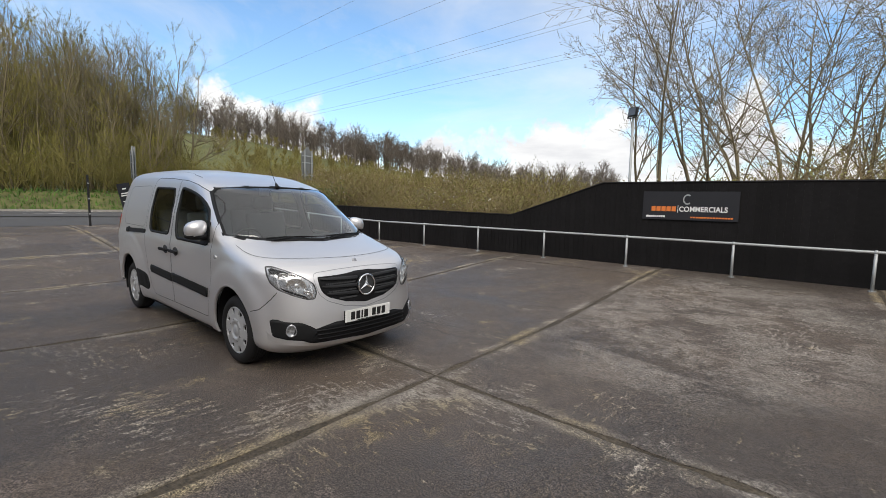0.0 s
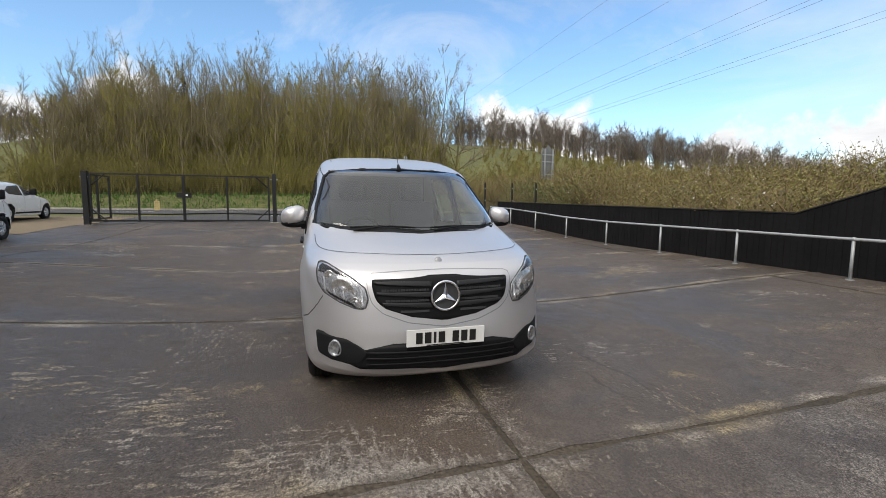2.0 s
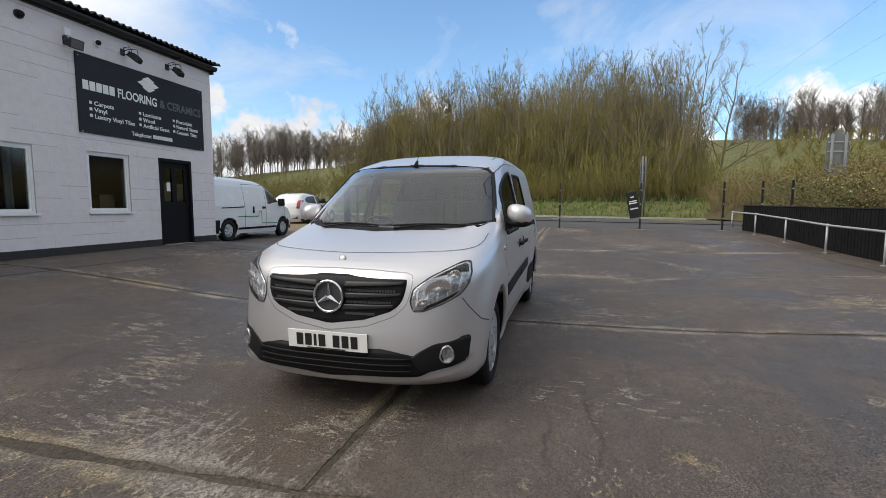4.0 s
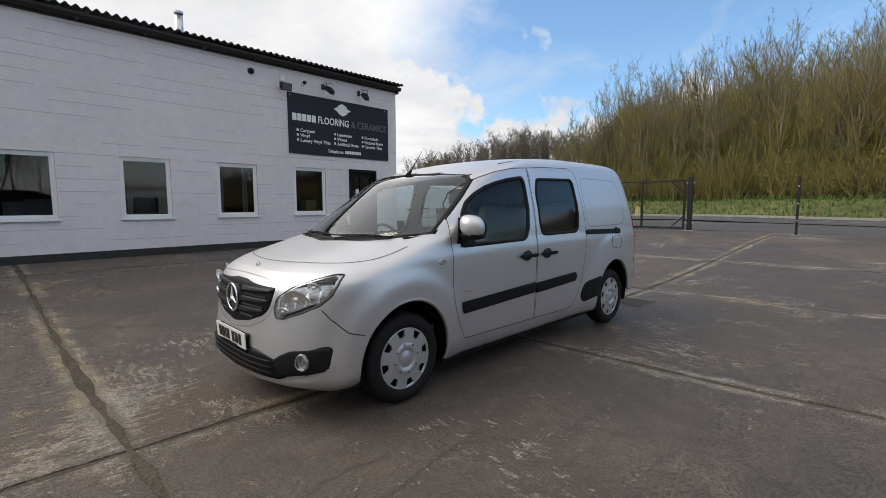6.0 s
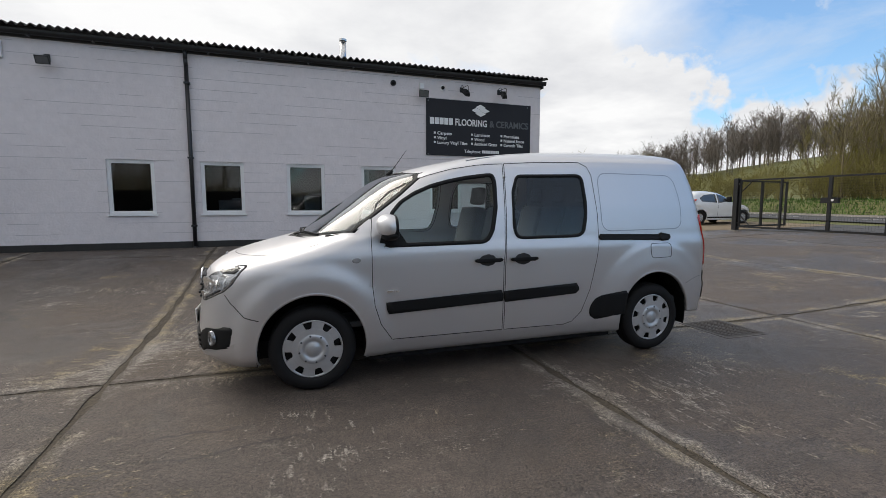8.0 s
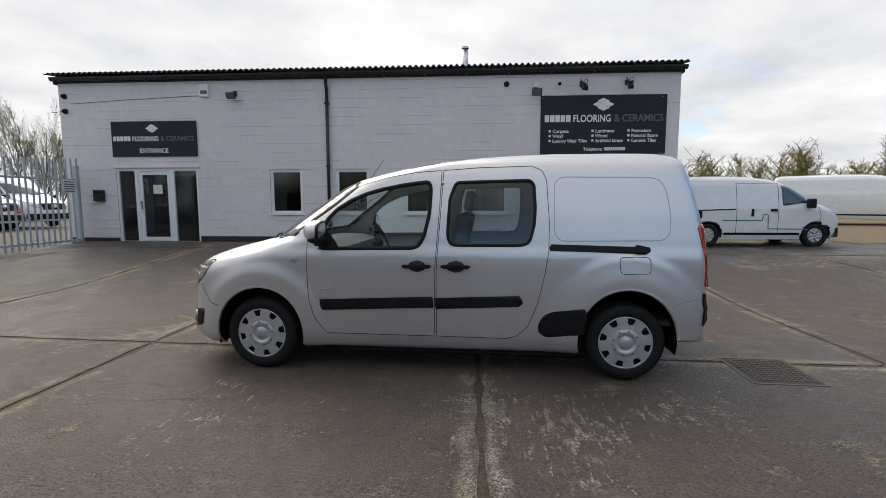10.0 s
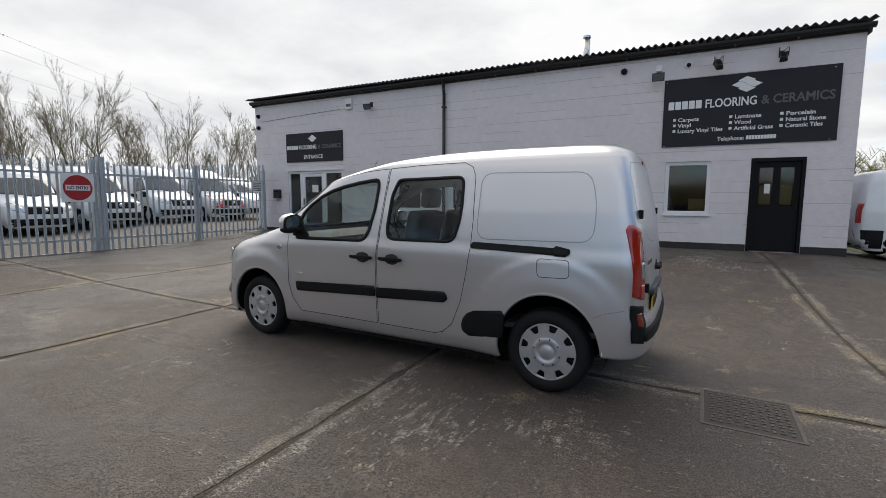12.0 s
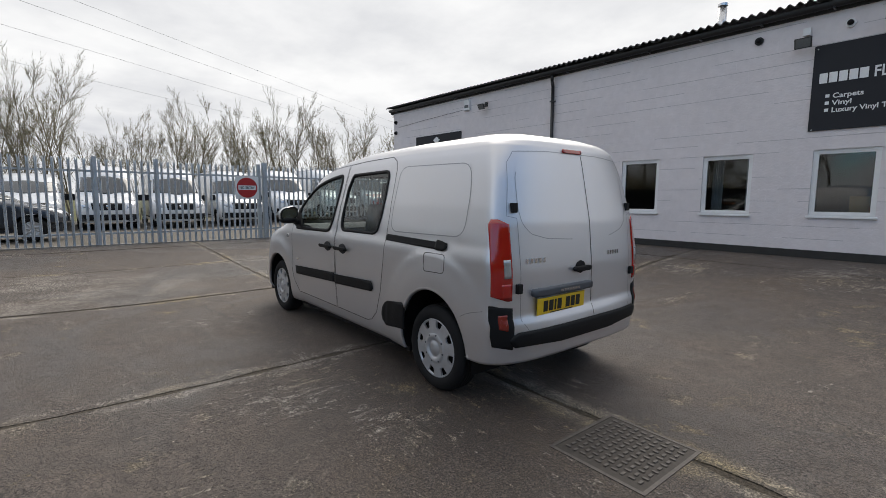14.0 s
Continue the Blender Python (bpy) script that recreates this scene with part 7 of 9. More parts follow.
def road_sign(x, y, turn, width, z0, z1, post_z, peak, label):
    s = thing("road_sign", pose(x, y, land_z(x, y), 0, 0, turn), label, "road sign", "road signs")
    for py in (-width * 0.30, width * 0.30):
        part("post", tube(bmesh.new(), (0, py, 0), (0, py, post_z), 0.05, n=10), M_signback, s, smooth=True)
    bm = bmesh.new()
    prism(bm, [(-0.06, -width / 2, z0), (-0.06, width / 2, z0), (-0.06, width / 2, z1 - peak), (-0.06, 0.0, z1), (-0.06, -width / 2, z1 - peak)], (-0.02, 0, 0))
    part("plate", bm, M_signback, s)
    for z in (z0 + 0.2, (z0 + z1) / 2, z1 - peak - 0.15):
        part("stiffener", boxes((-0.058, -0.03, -width / 2 + 0.04, width / 2 - 0.04, z, z + 0.05)), M_galv, s)
    return s


road_sign(-15.95, 10.64, 12, 0.80, 1.75, 3.45, 3.25, 0.35, "grey back of a pointed road sign on two posts")
road_sign(-25.4, 5.15, 62, 0.75, 1.9, 3.55, 3.7, 0.2, "narrow grey road sign on two posts at the verge")
ab_ = thing("advertising_board", pose(-25.0, 4.75, land_z(-25.0, 4.75), 0, 0, 0), "dark leaning advertising board on the grass verge", "sign")
bd = part("panel", boxes((-0.02, 0.02, -0.33, 0.33, 0.0, 1.55), bev=0.005), M_signblack, ab_)
bd.matrix_basis = pose(0, 0, 0.05, 12, 0, 12)
for z, w in ((1.25, 0.10), (1.0, 0.22), (0.88, 0.24), (0.55, 0.22)):
    b = part("marking_bar", boxes((0.021, 0.024, -w, w, z - 0.035, z + 0.035)), M_white, ab_)
    b.matrix_basis = bd.matrix_basis.copy()
mk = thing("marker_post", pose(-28.7, -10.6, land_z(-28.7, -10.6)), "small pale yellow utility marker post on the verge", "marker")
M_marker = mat("faded_yellow_marker", (0.45, 0.36, 0.16), 0.8)
part("panel", boxes((-0.03, 0.03, -0.17, 0.17, 0.0, 0.62), bev=0.02), M_marker, mk)
part("cap", boxes((-0.04, 0.04, -0.08, 0.08, 0.62, 0.73), bev=0.02), M_marker, mk)


# ---------------------------------------------------------------- palisade fence
pf = thing("palisade_fence", pose(0, 0, 0), "galvanised steel palisade fence with pointed pales", "fence")
PX = 10.62


def pale_mesh(h):
    bm = bmesh.new()
    w = 0.030
    prof = [(-w, 0.0), (-w * 0.55, -0.016), (-w * 0.15, -0.004), (w * 0.15, -0.004), (w * 0.55, -0.016), (w, 0.0)]
    low = [bm.verts.new((d, y, 0.06)) for y, d in prof]
    mid = [bm.verts.new((d, y, h - 0.12)) for y, d in prof]
    tips = [bm.verts.new((prof[0][1], prof[0][0] - 0.004, h - 0.02)), bm.verts.new((0, -w * 0.5, h)), bm.verts.new((0, -0.004, h - 0.06)), bm.verts.new((0, 0.004, h - 0.06)), bm.verts.new((0, w * 0.5, h)), bm.verts.new((0, w + 0.004, h - 0.02))]
    for i in range(5):
        bm.faces.new((low[i], low[i + 1], mid[i + 1], mid[i]))
        bm.faces.new((mid[i], mid[i + 1], tips[i + 1], tips[i]))
    me = bpy.data.meshes.new("pale")
    bm.to_mesh(me)
    bm.free()
    me.materials.append(M_pale)
    return me


pale = pale_mesh(2.27)
for i, y in enumerate(np.arange(-6.62, 12.0, 0.152)):
    o = new("pale", pale)
    o.parent = pf
    o.matrix_basis = pose(PX - 0.03, y, yard_z(11, min(y, 8)) - 0.03 + random.uniform(-0.008, 0.008), 0, random.uniform(-0.3, 0.3), random.uniform(-2, 2))
for z in (0.42, 2.02):
    bm = boxes((PX, PX + 0.045, -6.65, 12, z, z + 0.05))
    part("rail", bm, M_pale, pf)
for y, w in ((-6.66, 0.05), (-4.25, 0.05), (-1.78, 0.07), (-1.60, 0.05), (1.1, 0.05), (2.45, 0.05), (5.2, 0.05), (7.95, 0.05), (10.7, 0.05)):
    part("post", boxes((PX - 0.02, PX + 0.11, y - w, y + w, 0.0, 2.42 + (0.06 if w > 0.06 else 0))), M_pale, pf)
bm = boxes((PX - 0.05, PX + 0.1, -6.6, 12, 0.0, 0.16))
tagged(part("trim_7", bm, M_kerb), "low concrete kerb under the palisade fence", "kerb", kind="structure")
ns = thing("no_entry_sign", pose(PX - 0.09, -1.22, 1.70), "white square sign with a red disc on the palisade", "sign")
part("panel", boxes((0, 0.006, -0.34, 0.34, -0.34, 0.34), bev=0.002), M_plate_w, ns)
bm = bmesh.new()
prism(bm, [(-0.003, 0.30 * math.cos(a), 0.30 * math.sin(a)) for a in np.linspace(0, 2 * math.pi, 41)[:-1]], (0.002, 0, 0))
part("disc", bm, M_red_sign, ns, "dark red disc")
part("bar", boxes((-0.007, -0.004, -0.25, 0.25, -0.065, 0.065)), M_plate_w, ns, "white bar")
tx = lettering("NO ENTRY", 0.105, 0, 0, 0, M_ink, ns, width=0.44)
tx.matrix_basis = Matrix.Translation((-0.008, 0.22, -0.036)) @ Matrix.Rotation(radians(90), 4, "Z")
nt_ = thing("notice_board", pose(PX - 0.09, -6.32, 1.87), "small pale notice with unreadable lines on the palisade", "sign")
part("panel", boxes((0, 0.005, -0.19, 0.19, -0.17, 0.17)), M_plate_w, nt_)
for k in range(5):
    part("text_bar", boxes((-0.004, -0.001, -0.15, 0.15, 0.10 - 0.06 * k, 0.125 - 0.06 * k)), M_greytext, nt_)

# ---------------------------------------------------------------- drain covers
def drain(x0, x1, y0, y1):
    z = 0.006
    d = thing("drain_cover", pose(x0, y0, z), "rusty studded cast iron drain cover set in the concrete", "drain cover", "drain covers")
    w, l = x1 - x0, y1 - y0
    part("cover_frame", boxes((0, w, 0, 0.022, -0.03, 0.0), (0, w, l - 0.022, l, -0.03, 0.0), (0, 0.022, 0.022, l - 0.022, -0.03, 0.0), (w - 0.022, w, 0.022, l - 0.022, -0.03, 0.0)), M_iron_stud, d)
    part("lid", boxes((0.024, w - 0.024, 0.024, l - 0.024, -0.03, -0.002)), M_iron, d)
    bm = bmesh.new()
    n = 0
    for i, sx in enumerate(np.arange(0.065, w - 0.05, 0.048)):
        for j, sy in enumerate(np.arange(0.065, l - 0.05, 0.048)):
            a, b = (0.016, 0.008) if (i + j) % 2 else (0.008, 0.016)
            box(bm, sx - a, sx + a, sy - b, sy + b, 0, 0.004)
    tagged(part("studs", bm, M_iron_stud, d), kind="stuff")


drain(-3.14, -2.57, 0.18, 0.81)
drain(-4.30, -3.70, 0.15, 0.80)


# ---------------------------------------------------------------- other vehicles
M_vglass = mat("dark_vehicle_window", (0.05, 0.056, 0.062), 0.06, 0, 0.1, 3, coat=1.0)
M_chromish = mat("bright_lamp_unit", (0.6, 0.62, 0.65), 0.15, 0.6, 0.2, 30, coat=1.0)


class Hull:
    def __init__(self, F_, R_, W_, a, n, ar):
        self.F, self.R, self.W, self.a, self.n, self.ar = F_, R_, W_, a, n, ar

    def side(self, sgn):
        def f(x, z, h=0.0):
            w, xf, xr = curve_at(self.W, z), curve_at(self.F, z), curve_at(self.R, z)
            x0, x1 = xf - self.a, xr + self.ar
            y = w
            if x > x0:
                y = w * max(1 - min((x - x0) / self.a, 1) ** self.n, 0) ** (1 / self.n)
            elif x < x1:
                y = w * max(1 - min((x1 - x) / self.ar, 1) ** 3.5, 0) ** (1 / 3.5)
            return Vector((x, sgn * (y + h), z))
        return f

    def nose(self, y, z, h=0.0):
        k = min(abs(y) / curve_at(self.W, z), 1.0)
        return Vector((curve_at(self.F, z) - self.a + self.a * max(1 - k ** self.n, 0) ** (1 / self.n) + h, y, z + 0.3 * h))

    def tail(self, y, z, h=0.0):
        k = min(abs(y) / curve_at(self.W, z), 1.0)
        return Vector((curve_at(self.R, z) + self.ar - self.ar * max(1 - k ** 3.5, 0) ** (1 / 3.5) - h, y, z))

    def shell(self, axles, r, axle_z, nz=34):
        z0, z1 = self.W[0][0], self.W[-1][0]
        zs = [z0 + (z1 - z0) * (1 - (1 - i / nz) ** 1.35) for i in range(nz + 1)]
        bm = bmesh.new()
        sy = self.side(1)
        rows = []
        for z in zs:
            w, xf, xr = curve_at(self.W, z), curve_at(self.F, z), curve_at(self.R, z)
            row = []
            for i in range(16):
                th = math.pi / 2 * i / 16
                row.append(Vector((xf - self.a + self.a * math.cos(th) ** (2 / self.n), w * math.sin(th) ** (2 / self.n), z)))
            for i in range(46):
                row.append(Vector((xf - self.a + (xr + self.ar - xf + self.a) * i / 46, w, z)))
            for i in range(11):
                th = math.pi / 2 * (1 - i / 10)
                row.append(Vector((xr + self.ar - self.ar * math.cos(th) ** (2 / 3.5), w * max(math.sin(th), 0) ** (2 / 3.5), z)))
            rows.append(row)
        for sgn in (1, -1):
            vv = [[None] * len(rows[0]) for _ in rows]

            def vert(j, i):
                if vv[j][i] is None:
                    p = rows[j][i].copy()
                    for ax in axles:
                        d = Vector((p.x - ax, p.z - axle_z))
                        if p.y > 0.4 and d.length < r * 1.22:
                            q = d.normalized() * r * 1.20 if d.length > 1e-4 else Vector((0, r * 1.2))
                            if d.length > r * 1.0:
                                p.x, p.z = ax + q.x, max(axle_z + q.y, zs[0])
                    vv[j][i] = bm.verts.new((p.x, sgn * p.y, p.z))
                return vv[j][i]
            for j in range(nz):
                for i in range(len(rows[0]) - 1):
                    c = (rows[j][i] + rows[j + 1][i + 1]) / 2
                    if c.y > 0.4 and any(math.hypot(c.x - ax, c.z - axle_z) < r * 1.14 for ax in axles):
                        continue
                    q = [vert(j, i), vert(j, i + 1), vert(j + 1, i + 1), vert(j + 1, i)]
                    bm.faces.new(q if sgn < 0 else q[::-1])
        top = rows[-1]
        bm.faces.new([bm.verts.new(p) for p in top] + [bm.verts.new((p.x, -p.y, p.z)) for p in top[::-1]])
        bmesh.ops.remove_doubles(bm, verts=bm.verts[:], dist=0.0006)
        bmesh.ops.recalc_face_normals(bm, faces=bm.faces[:])
        return bm


def vehicle(name, m, hull, axles, r, paint, label, category, group, screen, side_wins, lamps, grille, low_z, track, stripe=None, doors=(), bonnet_paint=None, vans=True):
    v = thing(name, m, label, category, group)
    part("body", hull.shell(axles, r, r), paint, v, smooth=True)
    part("windscreen", patch(screen, hull.nose, 0.006, 0.01, 16, 10), M_vglass, v, "dark windscreen", True)
    for s in (1, -1):
        pl = hull.side(s)
        for win in side_wins:
            part("window_pane", patch(win, pl, 0.005, 0.01, 10, 8), M_vglass, v, "dark side window", True)
        for d in doors:
            part("shut_line", ribbon(d, pl, 0.012, 0.002), M_seam, v)
        lamp = [(s * a, b) for a, b in lamps]
        part("headlight", patch(lamp, hull.nose, 0.006, 0.01, 8, 8), M_chromish, v, "bright headlight unit", True)
        c = hull.side(s)(screen_x(hull, low_z + 0.75), low_z + 0.72, 0.10)
        mr = bmesh.new()
        box(mr, c.x - 0.07, c.x + 0.06, c.y - 0.10, c.y + 0.10, c.z - 0.10, c.z + 0.14, bev=0.03)
        part("door_mirror", mr, M_black_plastic, v, smooth=True)
        part("sill_strip", patch([(axles[0] - r * 1.3, low_z - 0.02), (axles[1] + r * 1.3, low_z - 0.02), (axles[1] + r * 1.3, low_z - 0.08), (axles[0] - r * 1.3, low_z - 0.08)], pl, 0.008, 0.01, 12, 2), M_black_plastic, v, smooth=True)
        tl = [(s * a, b) for a, b in ((hull.W[3][1] * 0.80, low_z + 0.35), (hull.W[3][1] * 0.95, low_z + 0.35), (hull.W[3][1] * 0.95, low_z + 0.75), (hull.W[3][1] * 0.80, low_z + 0.75))]
        part("tail_lamp", patch(tl, hull.tail, 0.01, 0.015, 6, 6), M_red_lens, v, "red tail lamp", True)
    g = part("grille", patch(grille, hull.nose, 0.008, 0.012, 14, 6), M_black_plastic, v, "black grille", True)
    bw = hull.W[2][1]
    part("bumper", patch([(-bw * 0.9, low_z - 0.12), (bw * 0.9, low_z - 0.12), (bw * 0.92, low_z + 0.10), (-bw * 0.92, low_z + 0.10)], hull.nose, 0.016, 0.02, 18, 4), M_black_plastic, v, "black lower bumper", True)
    part("number_plate", patch([(-0.26, low_z + 0.11), (0.26, low_z + 0.11), (0.26, low_z + 0.22), (-0.26, low_z + 0.22)], hull.nose, 0.024, 0.01, 6, 2), M_plate_w, v, "plain pale number plate")
    bm = bmesh.new()
    lathe(bm, [(0.075, 0.0), (0.07, 0.012), (0.0005, 0.014)], 18)
    e = part("emblem", bm, M_chrome, v, smooth=True)
    zc = sum(p[1] for p in grille) / len(grille)
    e.matrix_basis = Matrix.Translation(hull.nose(0, zc, 0.012)) @ Matrix.Rotation(radians(-90), 4, "Z")
    if bonnet_paint:
        part("bonnet", patch(bonnet_paint[0], hull.nose, 0.004, 0.006, 16, 8), bonnet_paint[1], v, "red bonnet", True)
    for ax in axles:
        for s in (1, -1):
            simple_wheel(v, Matrix.Translation((ax, s * track, r)) @ Matrix.Rotation(0 if s > 0 else math.pi, 4, "Z"), r)
    part("underbody", boxes((hull.R[1][1] + 0.1, hull.F[1][1] - 0.15, -track + 0.05, track - 0.05, low_z - 0.15, low_z + 0.1)), M_interior, v)
    return v


def screen_x(hull, z):
    return curve_at(hull.F, z) - hull.a * 0.55


_wheel_meshes = {}


def simple_wheel(parent, m, r):
    w = new("wheel")
    w.parent = parent
    w.matrix_basis = m
    if r not in _wheel_meshes:
        bm = bmesh.new()
        lathe(bm, [(r * 0.60, 0.05), (r * 0.64, 0.09), (r * 0.85, 0.10), (r * 0.97, 0.085), (r, 0.05), (r, -0.06), (r * 0.9, -0.1), (0.01, -0.1)], 28)
        bmesh.ops.recalc_face_normals(bm, faces=bm.faces[:])
        t_ = bpy.data.meshes.new("tyre")
        bm.to_mesh(t_)
        bm.free()
        t_.materials.append(M_tyre)
        bm = bmesh.new()
        lathe(bm, [(r * 0.61, 0.06), (r * 0.56, 0.075), (r * 0.50, 0.055), (r * 0.2, 0.065), (r * 0.15, 0.085), (0.001, 0.085)], 24)
        for i in range(7):
            a = 2 * math.pi * i / 7
            tube(bm, (r * 0.15 * math.cos(a), 0.078, r * 0.15 * math.sin(a)), (r * 0.54 * math.cos(a), 0.07, r * 0.54 * math.sin(a)), r * 0.07, n=6)
        bmesh.ops.recalc_face_normals(bm, faces=bm.faces[:])
        h_ = bpy.data.meshes.new("rim")
        bm.to_mesh(h_)
        bm.free()
        h_.materials.append(M_hubcap)
        for me in (t_, h_):
            me.polygons.foreach_set("use_smooth", [True] * len(me.polygons))
        _wheel_meshes[r] = (t_, h_)
    for nm, me in zip(("tyre", "rim"), _wheel_meshes[r]):
        o = new(nm, me)
        o.parent = w


nv = Hull([(0.2, 1.95), (0.35, 2.08), (0.6, 2.10), (0.8, 2.06), (0.92, 1.96), (1.02, 1.78), (1.10, 1.58), (1.16, 1.42), (1.5, 0.92), (1.7, 0.56), (1.78, 0.28), (1.84, -0.3), (1.87, -0.9)],
          [(0.2, -2.12), (0.4, -2.27), (1.0, -2.28), (1.6, -2.20), (1.76, -2.12), (1.83, -1.9), (1.87, -1.0)],
          [(0.2, 0.78), (0.4, 0.84), (0.7, 0.85), (1.0, 0.845), (1.15, 0.825), (1.6, 0.745), (1.75, 0.67), (1.83, 0.5), (1.87, 0.05)], 0.7, 2.8, 0.2)
ev = vehicle("parked_van", pose(-7.45, -8.98, land_z(-7.4, -8.5) + 0.005, 0, 0, 183.4), nv, (1.27, -1.455), 0.31, M_vanwhite, "white electric delivery van with a green line on its side", "van", "",
             [(-0.66, 1.19), (0, 1.17), (0.66, 1.19), (0.60, 1.62), (0, 1.66), (-0.60, 1.62)], [[(1.22, 1.10), (0.40, 1.08), (0.38, 1.60), (0.62, 1.60), (0.95, 1.40)]],
             [(0.45, 0.72), (0.70, 0.80), (0.76, 0.98), (0.60, 0.98), (0.47, 0.84)], [(-0.4, 0.70), (0.4, 0.70), (0.42, 0.82), (-0.42, 0.82)], 0.40, 0.74,
             doors=([(1.28, 0.35), (1.36, 0.8), (1.30, 1.1)], [(0.30, 0.35), (0.30, 1.66)], [(-0.75, 0.35), (-0.75, 1.66)], [(0.30, 1.66), (-0.75, 1.66)]))
M_green = mat("green_vinyl_stripe", (0.05, 0.22, 0.12), 0.4)
for s in (1, -1):
    pl = nv.side(s)
    part("side_stripe", ribbon([(-1.10, 0.70), (-0.10, 0.70), (-0.08, 0.84), (-0.02, 0.86), (0.04, 0.84), (0.06, 0.48), (1.05, 0.47)], pl, 0.026, 0.004), M_green, ev, "green line graphic")
    part("slide_rail", patch([(-0.78, 1.00), (-1.75, 0.98), (-1.75, 0.94), (-0.78, 0.95)], pl, 0.004, 0.008, 10, 2), M_black_plastic, ev)
    for u, w, h in ((0.16, 0.05, 0.16), (-0.35, 0.02, 0.12)):
        part("door_handle", patch([(u + 0.10 if h == 0.16 else u + 0.03, 1.0), (u - 0.06 if h == 0.16 else u - 0.03, 1.0), (u - 0.06 if h == 0.16 else u - 0.03, 0.93 if h == 0.16 else 0.80), (u + 0.10 if h == 0.16 else u + 0.03, 0.93 if h == 0.16 else 0.80)], pl, 0.02, 0.02, 4, 2), M_black_plastic, ev)
    part("rear_bumper_side", patch([(-1.85, 0.62), (-2.26, 0.62), (-2.22, 0.25), (-1.85, 0.25)], pl, 0.008, 0.01, 6, 4), M_black_plastic, ev)

hb = Hull([(0.2, 1.85), (0.35, 1.97), (0.6, 1.97), (0.72, 1.90), (0.80, 1.75), (0.88, 1.42), (0.95, 1.05), (1.2, 0.60), (1.38, 0.18), (1.45, -0.25), (1.48, -0.6)],
          [(0.2, -1.85), (0.4, -1.95), (0.8, -1.93), (1.0, -1.88), (1.25, -1.66), (1.38, -1.46), (1.45, -1.2), (1.48, -0.7)],
          [(0.2, 0.78), (0.4, 0.84), (0.7, 0.86), (0.85, 0.85), (0.95, 0.82), (1.3, 0.67), (1.4, 0.59), (1.46, 0.42), (1.48, 0.05)], 0.75, 2.7, 0.35)
HB_ARGS = ([(-0.66, 0.97), (0, 0.96), (0.66, 0.97), (0.54, 1.35), (0, 1.40), (-0.54, 1.35)], [[(0.70, 0.96), (-0.25, 0.95), (-0.22, 1.34), (0.10, 1.33), (0.42, 1.18)], [(-0.33, 0.95), (-1.15, 0.99), (-1.25, 1.14), (-0.95, 1.30), (-0.30, 1.34)]],
           [(0.42, 0.62), (0.66, 0.66), (0.76, 0.82), (0.62, 0.82), (0.46, 0.72)], [(-0.35, 0.46), (0.35, 0.46), (0.42, 0.66), (-0.42, 0.66)], 0.36, 0.74)
vehicle("parked_car", pose(-16.25, -12.2, land_z(-16.2, -12.2) + 0.02, 0, 0, 181), hb, (1.25, -1.24), 0.30, M_vanwhite, "small white hatchback parked on the gravel", "car", "", *HB_ARGS, doors=([(0.78, 0.3), (0.80, 0.92)], [(-0.30, 0.32), (-0.28, 0.95)]))
vehicle("parked_car", pose(13.4, 5.22, land_z(13, 5) + 0.03, 0, 0, -90) @ Matrix.Scale(1.11, 4), hb, (1.25, -1.24), 0.30, M_carblue, "dark blue hatchback parked behind the palisade", "car", "", *HB_ARGS, doors=([(0.78, 0.3), (0.80, 0.92)], [(-0.30, 0.32), (-0.28, 0.95)]))


def big_van_hull(k):
    zz = lambda z: z if z < 1.3 else 1.3 + (z - 1.3) * k
    return Hull([(zz(a), b) for a, b in ((0.28, 2.85), (0.42, 2.97), (0.7, 2.98), (0.95, 2.92), (1.06, 2.78), (1.15, 2.52), (1.25, 2.22), (1.32, 2.10), (1.8, 1.70), (2.1, 1.42), (2.3, 1.15), (2.45, 0.75), (2.52, 0.2), (2.55, -0.4))],
                [(zz(a), b) for a, b in ((0.28, -2.85), (0.45, -2.95), (1.3, -2.95), (2.2, -2.92), (2.42, -2.85), (2.51, -2.6), (2.55, -0.6))],
                [(zz(a), b) for a, b in ((0.28, 0.90), (0.5, 0.97), (1.0, 0.985), (1.3, 0.98), (1.5, 0.95), (2.2, 0.88), (2.4, 0.80), (2.5, 0.6), (2.55, 0.05))], 0.8, 3.0, 0.15)


